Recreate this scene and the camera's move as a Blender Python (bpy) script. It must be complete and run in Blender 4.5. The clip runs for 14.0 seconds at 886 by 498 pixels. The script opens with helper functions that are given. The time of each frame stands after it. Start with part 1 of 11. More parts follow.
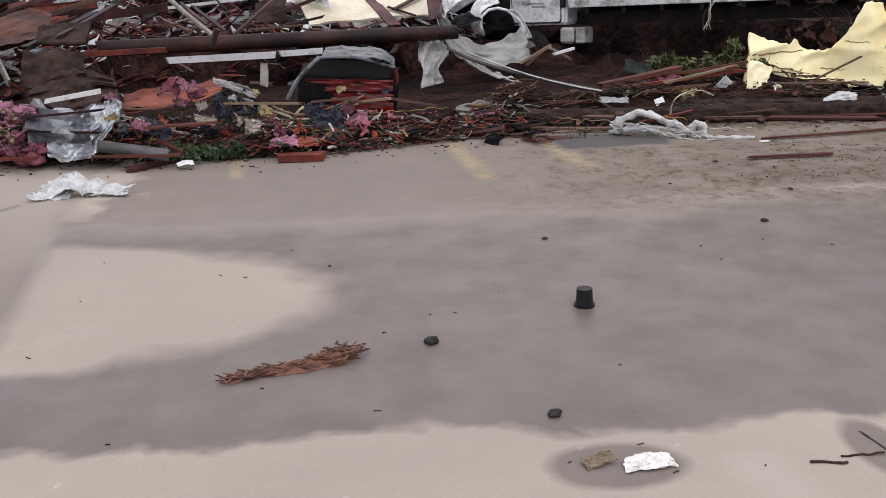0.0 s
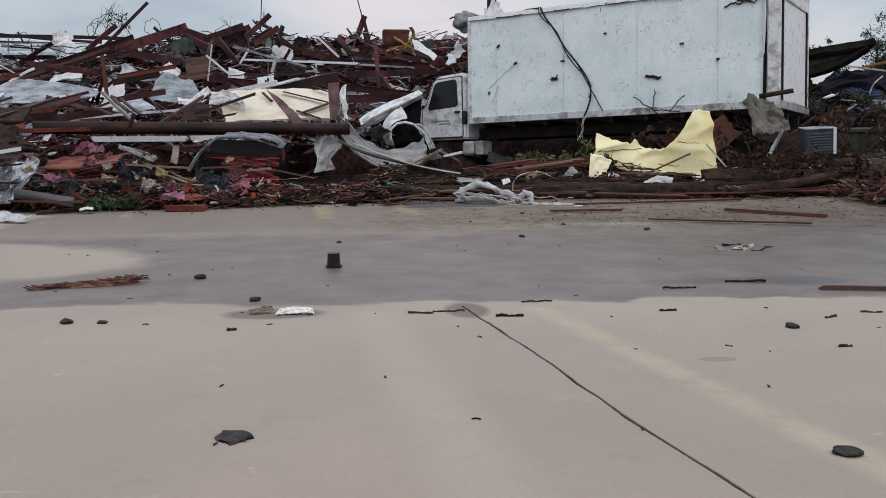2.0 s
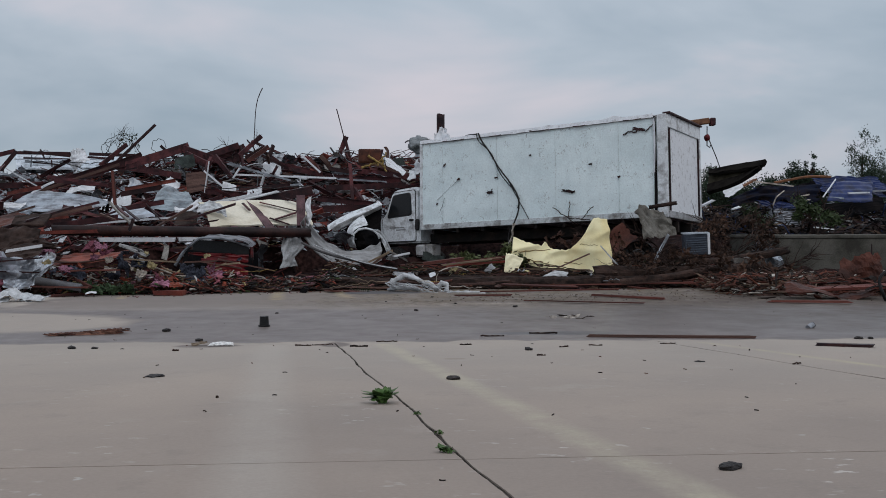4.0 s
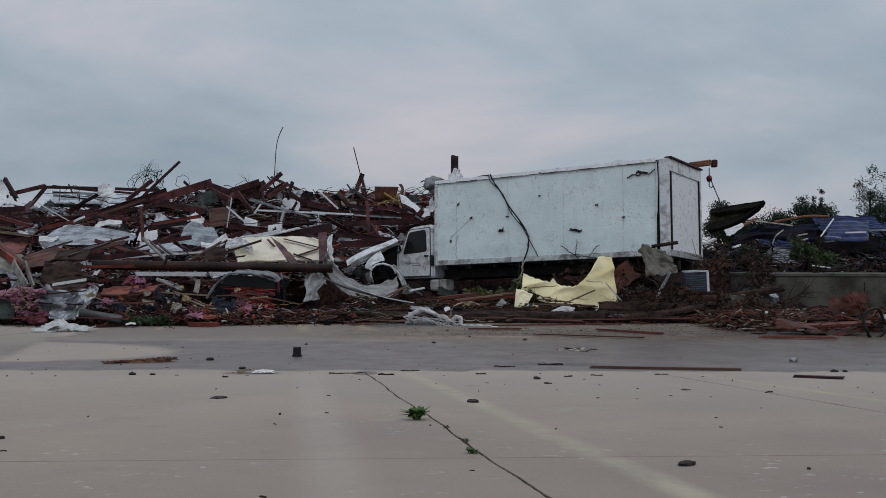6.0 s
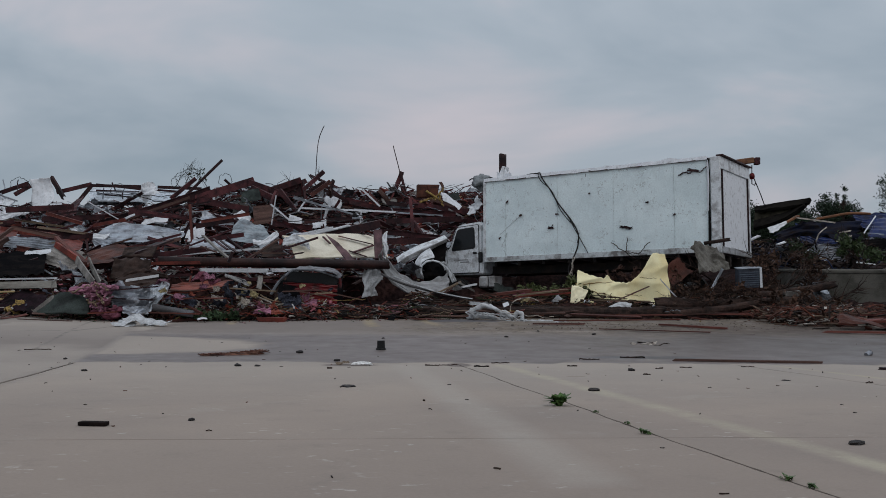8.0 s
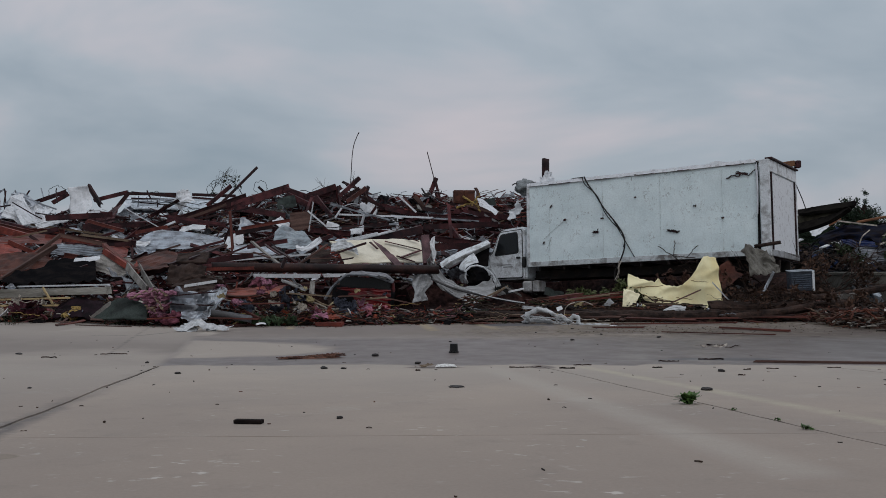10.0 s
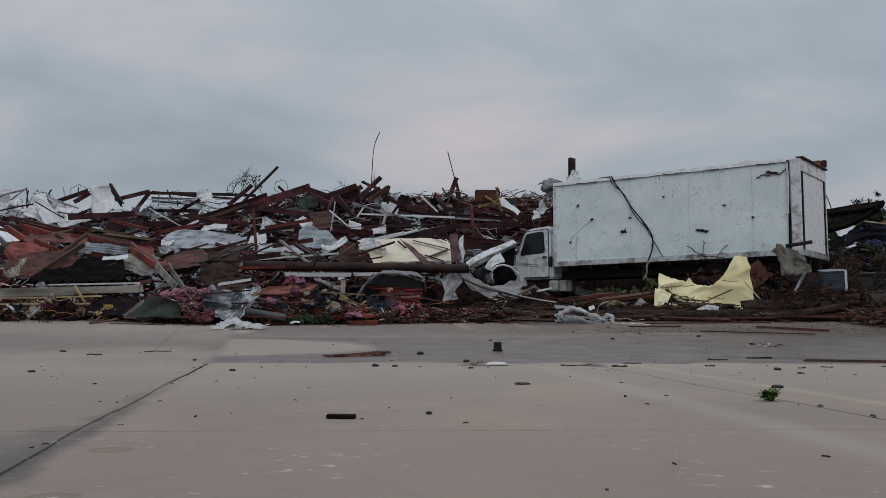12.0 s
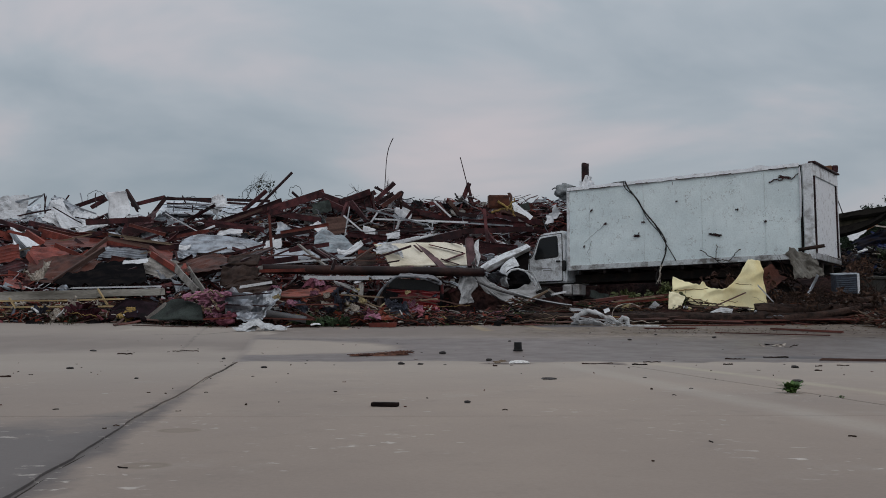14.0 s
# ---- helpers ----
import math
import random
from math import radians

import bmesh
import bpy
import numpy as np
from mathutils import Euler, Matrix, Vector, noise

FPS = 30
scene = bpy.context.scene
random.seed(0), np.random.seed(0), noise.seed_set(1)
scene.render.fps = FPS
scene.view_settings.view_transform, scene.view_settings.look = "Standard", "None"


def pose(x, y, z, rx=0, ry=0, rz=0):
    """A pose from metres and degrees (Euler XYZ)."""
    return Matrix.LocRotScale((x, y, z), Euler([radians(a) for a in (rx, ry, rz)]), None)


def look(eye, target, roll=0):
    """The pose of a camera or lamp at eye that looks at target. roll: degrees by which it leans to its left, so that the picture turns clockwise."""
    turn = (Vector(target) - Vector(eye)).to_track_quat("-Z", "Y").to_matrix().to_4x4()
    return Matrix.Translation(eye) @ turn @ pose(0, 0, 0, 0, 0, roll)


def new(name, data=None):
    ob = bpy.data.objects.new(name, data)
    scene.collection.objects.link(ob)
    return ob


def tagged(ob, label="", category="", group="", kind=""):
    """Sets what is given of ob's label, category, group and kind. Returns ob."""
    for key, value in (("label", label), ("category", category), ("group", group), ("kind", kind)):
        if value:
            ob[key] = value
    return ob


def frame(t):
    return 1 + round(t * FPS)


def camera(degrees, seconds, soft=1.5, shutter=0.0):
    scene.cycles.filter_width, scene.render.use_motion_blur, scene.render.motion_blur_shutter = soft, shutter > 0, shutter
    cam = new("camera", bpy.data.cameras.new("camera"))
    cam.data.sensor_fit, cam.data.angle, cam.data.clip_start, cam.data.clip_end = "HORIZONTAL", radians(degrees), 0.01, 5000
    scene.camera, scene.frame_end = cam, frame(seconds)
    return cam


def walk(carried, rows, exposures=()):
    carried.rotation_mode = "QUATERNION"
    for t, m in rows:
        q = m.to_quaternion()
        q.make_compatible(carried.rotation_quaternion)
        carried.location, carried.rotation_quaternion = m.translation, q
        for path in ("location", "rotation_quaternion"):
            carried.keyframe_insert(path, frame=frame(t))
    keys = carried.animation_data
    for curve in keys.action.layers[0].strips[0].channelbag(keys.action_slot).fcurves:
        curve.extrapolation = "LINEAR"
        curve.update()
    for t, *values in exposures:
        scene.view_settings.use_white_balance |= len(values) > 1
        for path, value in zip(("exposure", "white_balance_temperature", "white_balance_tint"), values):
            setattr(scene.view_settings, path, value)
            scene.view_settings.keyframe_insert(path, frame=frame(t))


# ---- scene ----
cam = camera(50.0, 14.0, 0.9)
PATH = [
    (0, (-2.646, -4.145, 2.719), (-2.581, -2.24, 2.115), -1.6),
    (0.3, (-2.041, -5.235, 2.287), (-1.972, -3.313, 1.738), -1.5),
    (0.5, (-1.73, -5.76, 1.997), (-1.661, -3.826, 1.495), -1.2),
    (1, (-1.153, -6.288, 1.633), (-1.084, -4.333, 1.221), -0.6),
    (1.5, (-0.771, -6.476, 1.548), (-0.701, -4.505, 1.216), -0.4),
    (2, (-0.487, -6.872, 1.456), (-0.42, -4.891, 1.19), -0.4),
    (2.5, (-0.175, -7.672, 1.374), (-0.111, -5.684, 1.17), -0.4),
    (3, (0.173, -8.693, 1.331), (0.233, -6.699, 1.187), -0.4),
    (3.5, (0.587, -9.795, 1.3), (0.643, -7.797, 1.211), -0.3),
    (4, (0.949, -10.882, 1.318), (1.0, -8.883, 1.283), -0.2),
    (4.2, (1.048, -11.15, 1.338), (1.096, -9.151, 1.327), 0.1),
    (6.3, (0.643, -12.389, 1.46), (0.672, -10.389, 1.491), 0.2),
    (6.5, (0.519, -12.44, 1.463), (0.546, -10.44, 1.494), 0.2),
    (7, (0.25, -12.548, 1.46), (0.267, -10.548, 1.489), 0.1),
    (7.5, (-0.026, -12.638, 1.438), (-0.021, -10.638, 1.465), 0.2),
    (8, (-0.269, -12.725, 1.419), (-0.27, -10.725, 1.445), 0.2),
    (8.5, (-0.55, -12.818, 1.401), (-0.555, -10.818, 1.426), 0.2),
    (9, (-0.781, -12.845, 1.374), (-0.794, -10.845, 1.399), 0.2),
    (9.2, (-0.89, -12.841, 1.374), (-0.906, -10.841, 1.403), 0.1),
    (11.3, (-1.562, -12.616, 1.299), (-1.603, -10.617, 1.344), 0.0),
    (11.5, (-1.605, -12.64, 1.308), (-1.644, -10.641, 1.353), 0.1),
    (12, (-1.849, -12.718, 1.304), (-1.892, -10.719, 1.347), 0.0),
    (12.5, (-1.999, -12.821, 1.272), (-2.046, -10.822, 1.311), -0.0),
    (13, (-2.063, -12.987, 1.233), (-2.115, -10.988, 1.27), -0.0),
    (13.5, (-2.067, -13.045, 1.205), (-2.122, -11.047, 1.243), -0.0),
    (14, (-2.071, -13.058, 1.219), (-2.13, -11.06, 1.276), -0.0),
]
EXPOSURES = [(0.0, 0.75, 7100, 20), (1.0, 0.42, 6850, 18), (2.0, 0.33, 6850, 16), (3.0, 0.17, 6700, 15), (4.0, -0.03, 6500, 14), (6.5, -0.25, 6500, 13.5), (14.0, -0.28, 6750, 14)]
walk(cam, [(t, look(eye, target, roll)) for t, eye, target, roll in PATH], EXPOSURES)

# ---- world and light: a heavy overcast sky ----
world = bpy.data.worlds.new("overcast")
scene.world = world
world.use_nodes = True
wn, wl = world.node_tree.nodes, world.node_tree.links
wn.clear()


def wnode(kind):
    return wn.new(kind)


SUN_EL, SUN_AZ = radians(48), radians(200)
sky = wnode("ShaderNodeTexSky")
sky.sky_type, sky.sun_disc, sky.sun_elevation, sky.sun_rotation = "NISHITA", False, SUN_EL, SUN_AZ
w_coord = wnode("ShaderNodeTexCoord")
w_map = wnode("ShaderNodeMapping")
w_map.inputs["Scale"].default_value = (1.0, 1.0, 2.6)
w_map.inputs["Location"].default_value = (0.7, 0.2, 0.4)
wl.new(w_coord.outputs["Generated"], w_map.inputs["Vector"])
w_noise = wnode("ShaderNodeTexNoise")
w_noise.inputs["Scale"].default_value, w_noise.inputs["Detail"].default_value, w_noise.inputs["Roughness"].default_value = 2.3, 5, 0.5
w_noise.inputs["Distortion"].default_value = 0.3
wl.new(w_map.outputs["Vector"], w_noise.inputs["Vector"])
w_ramp = wnode("ShaderNodeValToRGB")
cr = w_ramp.color_ramp
cr.elements[0].position, cr.elements[0].color = 0.36, (0.192, 0.244, 0.284, 1)
cr.elements[1].position, cr.elements[1].color = 0.64, (0.372, 0.362, 0.386, 1)
mid = cr.elements.new(0.50)
mid.color = (0.258, 0.303, 0.340, 1)
wl.new(w_noise.outputs["Fac"], w_ramp.inputs["Fac"])
# an overcast sky is about three times as bright overhead as at the horizon
w_sep = wnode("ShaderNodeSeparateXYZ")
wl.new(w_coord.outputs["Generated"], w_sep.inputs["Vector"])
w_up = wnode("ShaderNodeMapRange")
w_up.inputs["From Min"].default_value, w_up.inputs["From Max"].default_value = 0.0, 1.0
w_up.inputs["To Min"].default_value, w_up.inputs["To Max"].default_value = 1.55, 2.8
wl.new(w_sep.outputs["Z"], w_up.inputs["Value"])
w_cloud = wnode("ShaderNodeVectorMath")
w_cloud.operation = "SCALE"
wl.new(w_ramp.outputs["Color"], w_cloud.inputs[0])
wl.new(w_up.outputs["Result"], w_cloud.inputs["Scale"])
w_clear = wnode("ShaderNodeVectorMath")
w_clear.operation = "SCALE"
w_clear.inputs["Scale"].default_value = 0.06
wl.new(sky.outputs["Color"], w_clear.inputs[0])
w_mix = wnode("ShaderNodeMix")
w_mix.data_type = "RGBA"
w_mix.inputs["Factor"].default_value = 0.93
wl.new(w_clear.outputs["Vector"], w_mix.inputs["A"])
wl.new(w_cloud.outputs["Vector"], w_mix.inputs["B"])
w_bg = wnode("ShaderNodeBackground")
w_bg.inputs["Strength"].default_value = 1.0
wl.new(w_mix.outputs["Result"], w_bg.inputs["Color"])
w_out = wnode("ShaderNodeOutputWorld")
wl.new(w_bg.outputs["Background"], w_out.inputs["Surface"])

sun_data = bpy.data.lights.new("sun", "SUN")
sun_data.energy, sun_data.angle, sun_data.color = 0.5, radians(40), (1.0, 0.96, 0.9)
sun = new("sun", sun_data)
sun.matrix_world = look((0, 0, 30), (10 * math.sin(-SUN_AZ) * -1, 10 * math.cos(SUN_AZ) * -1, 30 - 10 * math.tan(SUN_EL)))


# ---- materials ----
def material(name, base, dirt=None, rough=0.7, metal=0.0, scale=3.0, amount=0.5, bump=0.2, fine=40.0, spread=0.25, wet=0.0, vary=0.0, streak=None, alpha=1.0, gloss=0.22):
    """A worn surface: base colour, dirt in soft patches, fine grain, and fine relief. vary: brightness from piece to piece."""
    m = bpy.data.materials.new(name)
    m.use_nodes = True
    n, l = m.node_tree.nodes, m.node_tree.links
    bsdf = n["Principled BSDF"]
    dirt = dirt or tuple(c * 0.45 for c in base)
    co = n.new("ShaderNodeTexCoord")
    info = n.new("ShaderNodeObjectInfo")
    shift = n.new("ShaderNodeVectorMath")
    shift.operation = "MULTIPLY_ADD"
    shift.inputs[1].default_value = (1, 1, 1)
    off = n.new("ShaderNodeVectorMath")
    off.operation = "SCALE"
    off.inputs[0].default_value = (37, 19, 53)
    l.new(info.outputs["Random"], off.inputs["Scale"])
    l.new(co.outputs["Object"], shift.inputs[0])
    l.new(off.outputs["Vector"], shift.inputs[2])
    big = n.new("ShaderNodeTexNoise")
    big.inputs["Scale"].default_value, big.inputs["Detail"].default_value, big.inputs["Roughness"].default_value = scale, 6, 0.62
    small = n.new("ShaderNodeTexNoise")
    small.inputs["Scale"].default_value, small.inputs["Detail"].default_value = fine, 4
    if streak:
        mp = n.new("ShaderNodeMapping")
        mp.inputs["Scale"].default_value = streak
        l.new(shift.outputs["Vector"], mp.inputs["Vector"])
        l.new(mp.outputs["Vector"], big.inputs["Vector"])
        l.new(mp.outputs["Vector"], small.inputs["Vector"])
    else:
        l.new(shift.outputs["Vector"], big.inputs["Vector"])
        l.new(shift.outputs["Vector"], small.inputs["Vector"])
    patch = n.new("ShaderNodeMapRange")
    patch.inputs["From Min"].default_value, patch.inputs["From Max"].default_value = 0.62 - amount * 0.35, 0.70 - amount * 0.15
    l.new(big.outputs["Fac"], patch.inputs["Value"])
    mix = n.new("ShaderNodeMix")
    mix.data_type = "RGBA"
    mix.inputs["A"].default_value, mix.inputs["B"].default_value = (*base, 1), (*dirt, 1)
    l.new(patch.outputs["Result"], mix.inputs["Factor"])
    grain = n.new("ShaderNodeMapRange")
    grain.inputs["From Min"].default_value, grain.inputs["From Max"].default_value = 0.3, 0.7
    grain.inputs["To Min"].default_value, grain.inputs["To Max"].default_value = 1 - spread, 1 + spread
    l.new(small.outputs["Fac"], grain.inputs["Value"])
    val = n.new("ShaderNodeHueSaturation")
    l.new(mix.outputs["Result"], val.inputs["Color"])
    if vary:
        piece = n.new("ShaderNodeMapRange")
        piece.inputs["To Min"].default_value, piece.inputs["To Max"].default_value = 1 - vary, 1 + vary
        l.new(info.outputs["Random"], piece.inputs["Value"])
        both = n.new("ShaderNodeMath")
        both.operation = "MULTIPLY"
        l.new(piece.outputs["Result"], both.inputs[0])
        l.new(grain.outputs["Result"], both.inputs[1])
        l.new(both.outputs["Value"], val.inputs["Value"])
    else:
        l.new(grain.outputs["Result"], val.inputs["Value"])
    l.new(val.outputs["Color"], bsdf.inputs["Base Color"])
    rr = n.new("ShaderNodeMapRange")
    rr.inputs["To Min"].default_value, rr.inputs["To Max"].default_value = max(0.05, rough - 0.15), min(1, rough + 0.15)
    l.new(big.outputs["Fac"], rr.inputs["Value"])
    l.new(rr.outputs["Result"], bsdf.inputs["Roughness"])
    bsdf.inputs["Metallic"].default_value = metal
    bsdf.inputs["Specular IOR Level"].default_value = gloss
    bsdf.inputs["Alpha"].default_value = alpha
    bp = n.new("ShaderNodeBump")
    bp.inputs["Strength"].default_value, bp.inputs["Distance"].default_value = bump, 0.02
    l.new(small.outputs["Fac"], bp.inputs["Height"])
    l.new(bp.outputs["Normal"], bsdf.inputs["Normal"])
    return m


M_RUST = material("oxide_primer_steel", (0.108, 0.032, 0.034), (0.03, 0.012, 0.014), 0.55, 0.15, 2.0, 0.8, vary=0.35)
M_RED = material("red_oxide_steel", (0.235, 0.052, 0.036), (0.1, 0.026, 0.021), 0.55, 0.1, 2.0, 0.6, vary=0.3)
M_BRICKRED = material("brick_red_steel", (0.19, 0.050, 0.036), (0.085, 0.026, 0.020), 0.55, 0.1, 2.0, 0.6, vary=0.3)
M_DARK = material("dark_steel", (0.022, 0.013, 0.015), (0.05, 0.021, 0.021), 0.55, 0.3, 3.0, 0.6, vary=0.3)
M_GALV = material("galvanised_sheet", (0.45, 0.485, 0.53), (0.2, 0.205, 0.22), 0.38, 0.6, 1.6, 0.6, 0.12, 12, 0.12, vary=0.35)
M_DULLGALV = material("dull_teal_sheet", (0.25, 0.29, 0.31), (0.11, 0.12, 0.13), 0.45, 0.5, 2.4, 0.6, 0.12, 12, 0.15, vary=0.2)
M_WHITE = material("white_painted_sheet", (0.7, 0.72, 0.745), (0.46, 0.46, 0.47), 0.45, 0.0, 8.0, 0.2, 0.06, 24, 0.08, vary=0.2)
M_GREY = material("grey_board", (0.27, 0.255, 0.235), (0.12, 0.11, 0.10), 0.8, 0.0, 2.0, 0.6, vary=0.25)
M_WOOD = material("splintered_timber", (0.125, 0.07, 0.056), (0.05, 0.027, 0.023), 0.75, 0.0, 1.5, 0.6, 0.4, 60, vary=0.35, streak=(0.25, 5, 5))
M_REDWOOD = material("wet_red_timber", (0.135, 0.042, 0.032), (0.055, 0.021, 0.017), 0.6, 0.0, 1.5, 0.6, 0.4, 60, vary=0.3, streak=(0.25, 5, 5))
M_PALEWOOD = material("pale_timber", (0.25, 0.185, 0.125), (0.12, 0.085, 0.06), 0.7, 0.0, 1.5, 0.5, 0.3, 60, vary=0.2, streak=(0.25, 5, 5))
M_FOAM = material("yellow_foam_board", (0.92, 0.84, 0.52), (0.80, 0.68, 0.36), 0.8, 0.0, 1.6, 0.5, 0.12, 60, 0.05)
M_FACING = material("whitish_foam_facing", (0.9, 0.83, 0.57), (0.8, 0.72, 0.48), 0.8, 0.0, 2.0, 0.4, 0.12, 40, 0.06)
M_CREAM = material("cream_insulation_facing", (0.76, 0.71, 0.58), (0.60, 0.54, 0.41), 0.7, 0.0, 0.9, 0.4, 0.15, 20, 0.08)
M_FILM = material("white_plastic_film", (0.73, 0.745, 0.765), (0.54, 0.55, 0.56), 0.4, 0.0, 8.0, 0.2, 0.1, 12, 0.08)
M_GREYFILM = material("grey_plastic_film", (0.40, 0.41, 0.42), (0.20, 0.20, 0.20), 0.4, 0.0, 2.0, 0.6, 0.3, 20, 0.2)
M_PINK = material("pink_insulation", (0.37, 0.165, 0.235), (0.13, 0.06, 0.075), 0.95, 0.0, 4.0, 0.5, 0.8, 60, 0.3, vary=0.2)
M_RUBBLE = material("dark_rubble", (0.044, 0.021, 0.018), (0.014, 0.008, 0.008), 0.85, 0.0, 1.2, 0.8, 1.0, 9, 0.7, gloss=0.05)
M_BLACK = material("black_sheet", (0.008, 0.008, 0.009), (0.016, 0.014, 0.014), 0.7, 0.0, 2.0, 0.5, 0.3, gloss=0.0)
M_RUBBER = material("tyre_rubber", (0.018, 0.018, 0.019), (0.05, 0.045, 0.04), 0.8)
M_BLUE = material("blue_painted_sheet", (0.014, 0.03, 0.115), (0.008, 0.012, 0.034), 0.4, 0.0, 2.0, 0.5, 0.15)
M_CARRED = material("red_car_paint", (0.12, 0.008, 0.01), (0.035, 0.005, 0.005), 0.3, 0.0, 3.0, 0.4, 0.1)
M_YELLOW = material("crane_yellow", (0.21, 0.1, 0.05), (0.11, 0.05, 0.03), 0.5)
M_BARK = material("wet_bark", (0.052, 0.03, 0.023), (0.018, 0.012, 0.01), 0.9, 0.0, 6.0, 0.6, 0.8, 50, 0.4, vary=0.3)
M_LEAF = material("leaf", (0.040, 0.062, 0.022), (0.022, 0.034, 0.014), 0.6, 0.0, 8.0, 0.5, 0.2, vary=0.4)
M_WEED = material("fresh_weed_leaf", (0.085, 0.155, 0.045), (0.05, 0.09, 0.03), 0.55, 0.0, 14.0, 0.5, 0.2)
M_OLIVE = material("olive_leaf", (0.075, 0.090, 0.034), (0.045, 0.048, 0.022), 0.6, 0.0, 8.0, 0.5, 0.2, vary=0.4)
M_DEADLEAF = material("brown_dead_leaf", (0.075, 0.040, 0.026), (0.035, 0.020, 0.014), 0.8, 0.0, 8.0, 0.5, 0.2, vary=0.4)
M_FARLEAF = material("tree_leaf", (0.030, 0.050, 0.030), (0.018, 0.030, 0.019), 0.7, 0.0, 0.5, 0.5, 0.2)
M_ROCK = material("wet_stone", (0.034, 0.029, 0.027), (0.014, 0.012, 0.012), 0.6, 0.0, 10.0, 0.5, 0.8, 60, 0.4, vary=0.4)
M_CHAR = material("black_plastic", (0.012, 0.012, 0.013), (0.03, 0.028, 0.027), 0.4)
M_PAPER = material("white_paper", (0.75, 0.75, 0.73), (0.5, 0.48, 0.45), 0.7, 0.0, 8.0, 0.4, 0.2)
M_CONC = material("dock_concrete", (0.105, 0.1, 0.086), (0.04, 0.038, 0.031), 0.85, 0.0, 0.9, 0.6, 0.3, 30, 0.2)
M_GOLD = material("yellow_fabric", (0.40, 0.27, 0.09), (0.16, 0.11, 0.05), 0.9, 0.0, 5.0, 0.5)
M_CABLE = material("cable_black", (0.012, 0.011, 0.011), (0.03, 0.03, 0.03), 0.5)

M_ORANGE = material("orange_rust_paint", (0.115, 0.038, 0.022), (0.05, 0.02, 0.014), 0.6)
M_NAVY = material("dark_navy_sheet", (0.010, 0.013, 0.026), (0.016, 0.012, 0.011), 0.8, 0.0, 1.5, 0.6, 0.2, gloss=0.02)
M_UNIT = material("dark_unit_case", (0.055, 0.065, 0.085), (0.03, 0.033, 0.04), 0.5)
M_BLUEGREY = material("blue_grey_louvre", (0.1, 0.125, 0.16), (0.06, 0.07, 0.09), 0.5)
M_BLUEFILM = material("pale_blue_film", (0.42, 0.47, 0.52), (0.14, 0.16, 0.19), 0.3, 0.0, 4.0, 0.6, 0.2, 14, 0.2)
M_BLACKGLOSS = material("glossy_dark_wrap", (0.03, 0.035, 0.04), (0.10, 0.11, 0.12), 0.2, 0.0, 5.0, 0.5, 0.5)
M_DARKROOF = material("dark_roof_panel", (0.018, 0.016, 0.014), (0.008, 0.007, 0.007), 0.8, gloss=0.0)
M_SOFFIT = material("olive_brown_lining", (0.050, 0.044, 0.030), (0.022, 0.018, 0.013), 0.8, gloss=0.05)
M_WOODORANGE = material("orange_timber", (0.2, 0.085, 0.04), (0.1, 0.045, 0.025), 0.7)
M_RUSTSHEET = material("rust_brown_sheet", (0.105, 0.036, 0.024), (0.04, 0.017, 0.013), 0.55, 0.2, 2.0, 0.6, 0.2)


M_SILVER = material("silver_car_paint", (0.2, 0.215, 0.235), (0.05, 0.05, 0.055), 0.4, 0.4, 5.0, 0.6, 0.2)


# ---- building helpers ----
def put_mesh(name, bm, mat, smooth=False):
    me = bpy.data.meshes.new(name)
    bm.to_mesh(me)
    bm.free()
    for m in mat if isinstance(mat, (list, tuple)) else (mat,):
        me.materials.append(m)
    if smooth:
        me.shade_smooth()
    return me


def part(name, bm, mat, parent, label="", smooth=False, at=None):
    ob = new(name, put_mesh(name, bm, mat, smooth))
    ob.parent = parent
    if at is not None:
        ob.matrix_basis = at
    return tagged(ob, label) if label else ob


def thing(name, label, category, m=None, group="", kind=""):
    ob = new(name)
    ob.empty_display_size = 0.2
    if m is not None:
        ob.matrix_basis = m
    return tagged(ob, label, category, group, kind)


def piece(name, bm, mat, label, category, m=None, group="", kind="", smooth=False):
    ob = new(name, put_mesh(name, bm, mat, smooth) if isinstance(bm, bmesh.types.BMesh) else bm)
    if m is not None:
        ob.matrix_basis = m
    return tagged(ob, label, category, group, kind)


def span(a, b, roll=0.0):
    """The pose whose x axis runs from a to b, with its middle between them."""
    a, b = Vector(a), Vector(b)
    x = (b - a).normalized()
    up = Vector((0, 0, 1)) if abs(x.z) < 0.95 else Vector((0, 1, 0))
    y = up.cross(x).normalized()
    z = x.cross(y)
    m = Matrix((x, y, z)).transposed().to_4x4()
    m.translation = (a + b) / 2
    return m @ pose(0, 0, 0, roll)


def dist(a, b):
    return (Vector(a) - Vector(b)).length


def box_bm(sx, sy, sz, bevel=0.0, at=(0, 0, 0), bm=None):
    own = bm is None
    bm = bm or bmesh.new()
    made = bmesh.ops.create_cube(bm, size=1.0, matrix=Matrix.Translation(at) @ Matrix.Diagonal((sx, sy, sz, 1)))
    if bevel and own:
        bmesh.ops.bevel(bm, geom=bm.edges[:], offset=bevel, segments=1, affect="EDGES")
    return bm


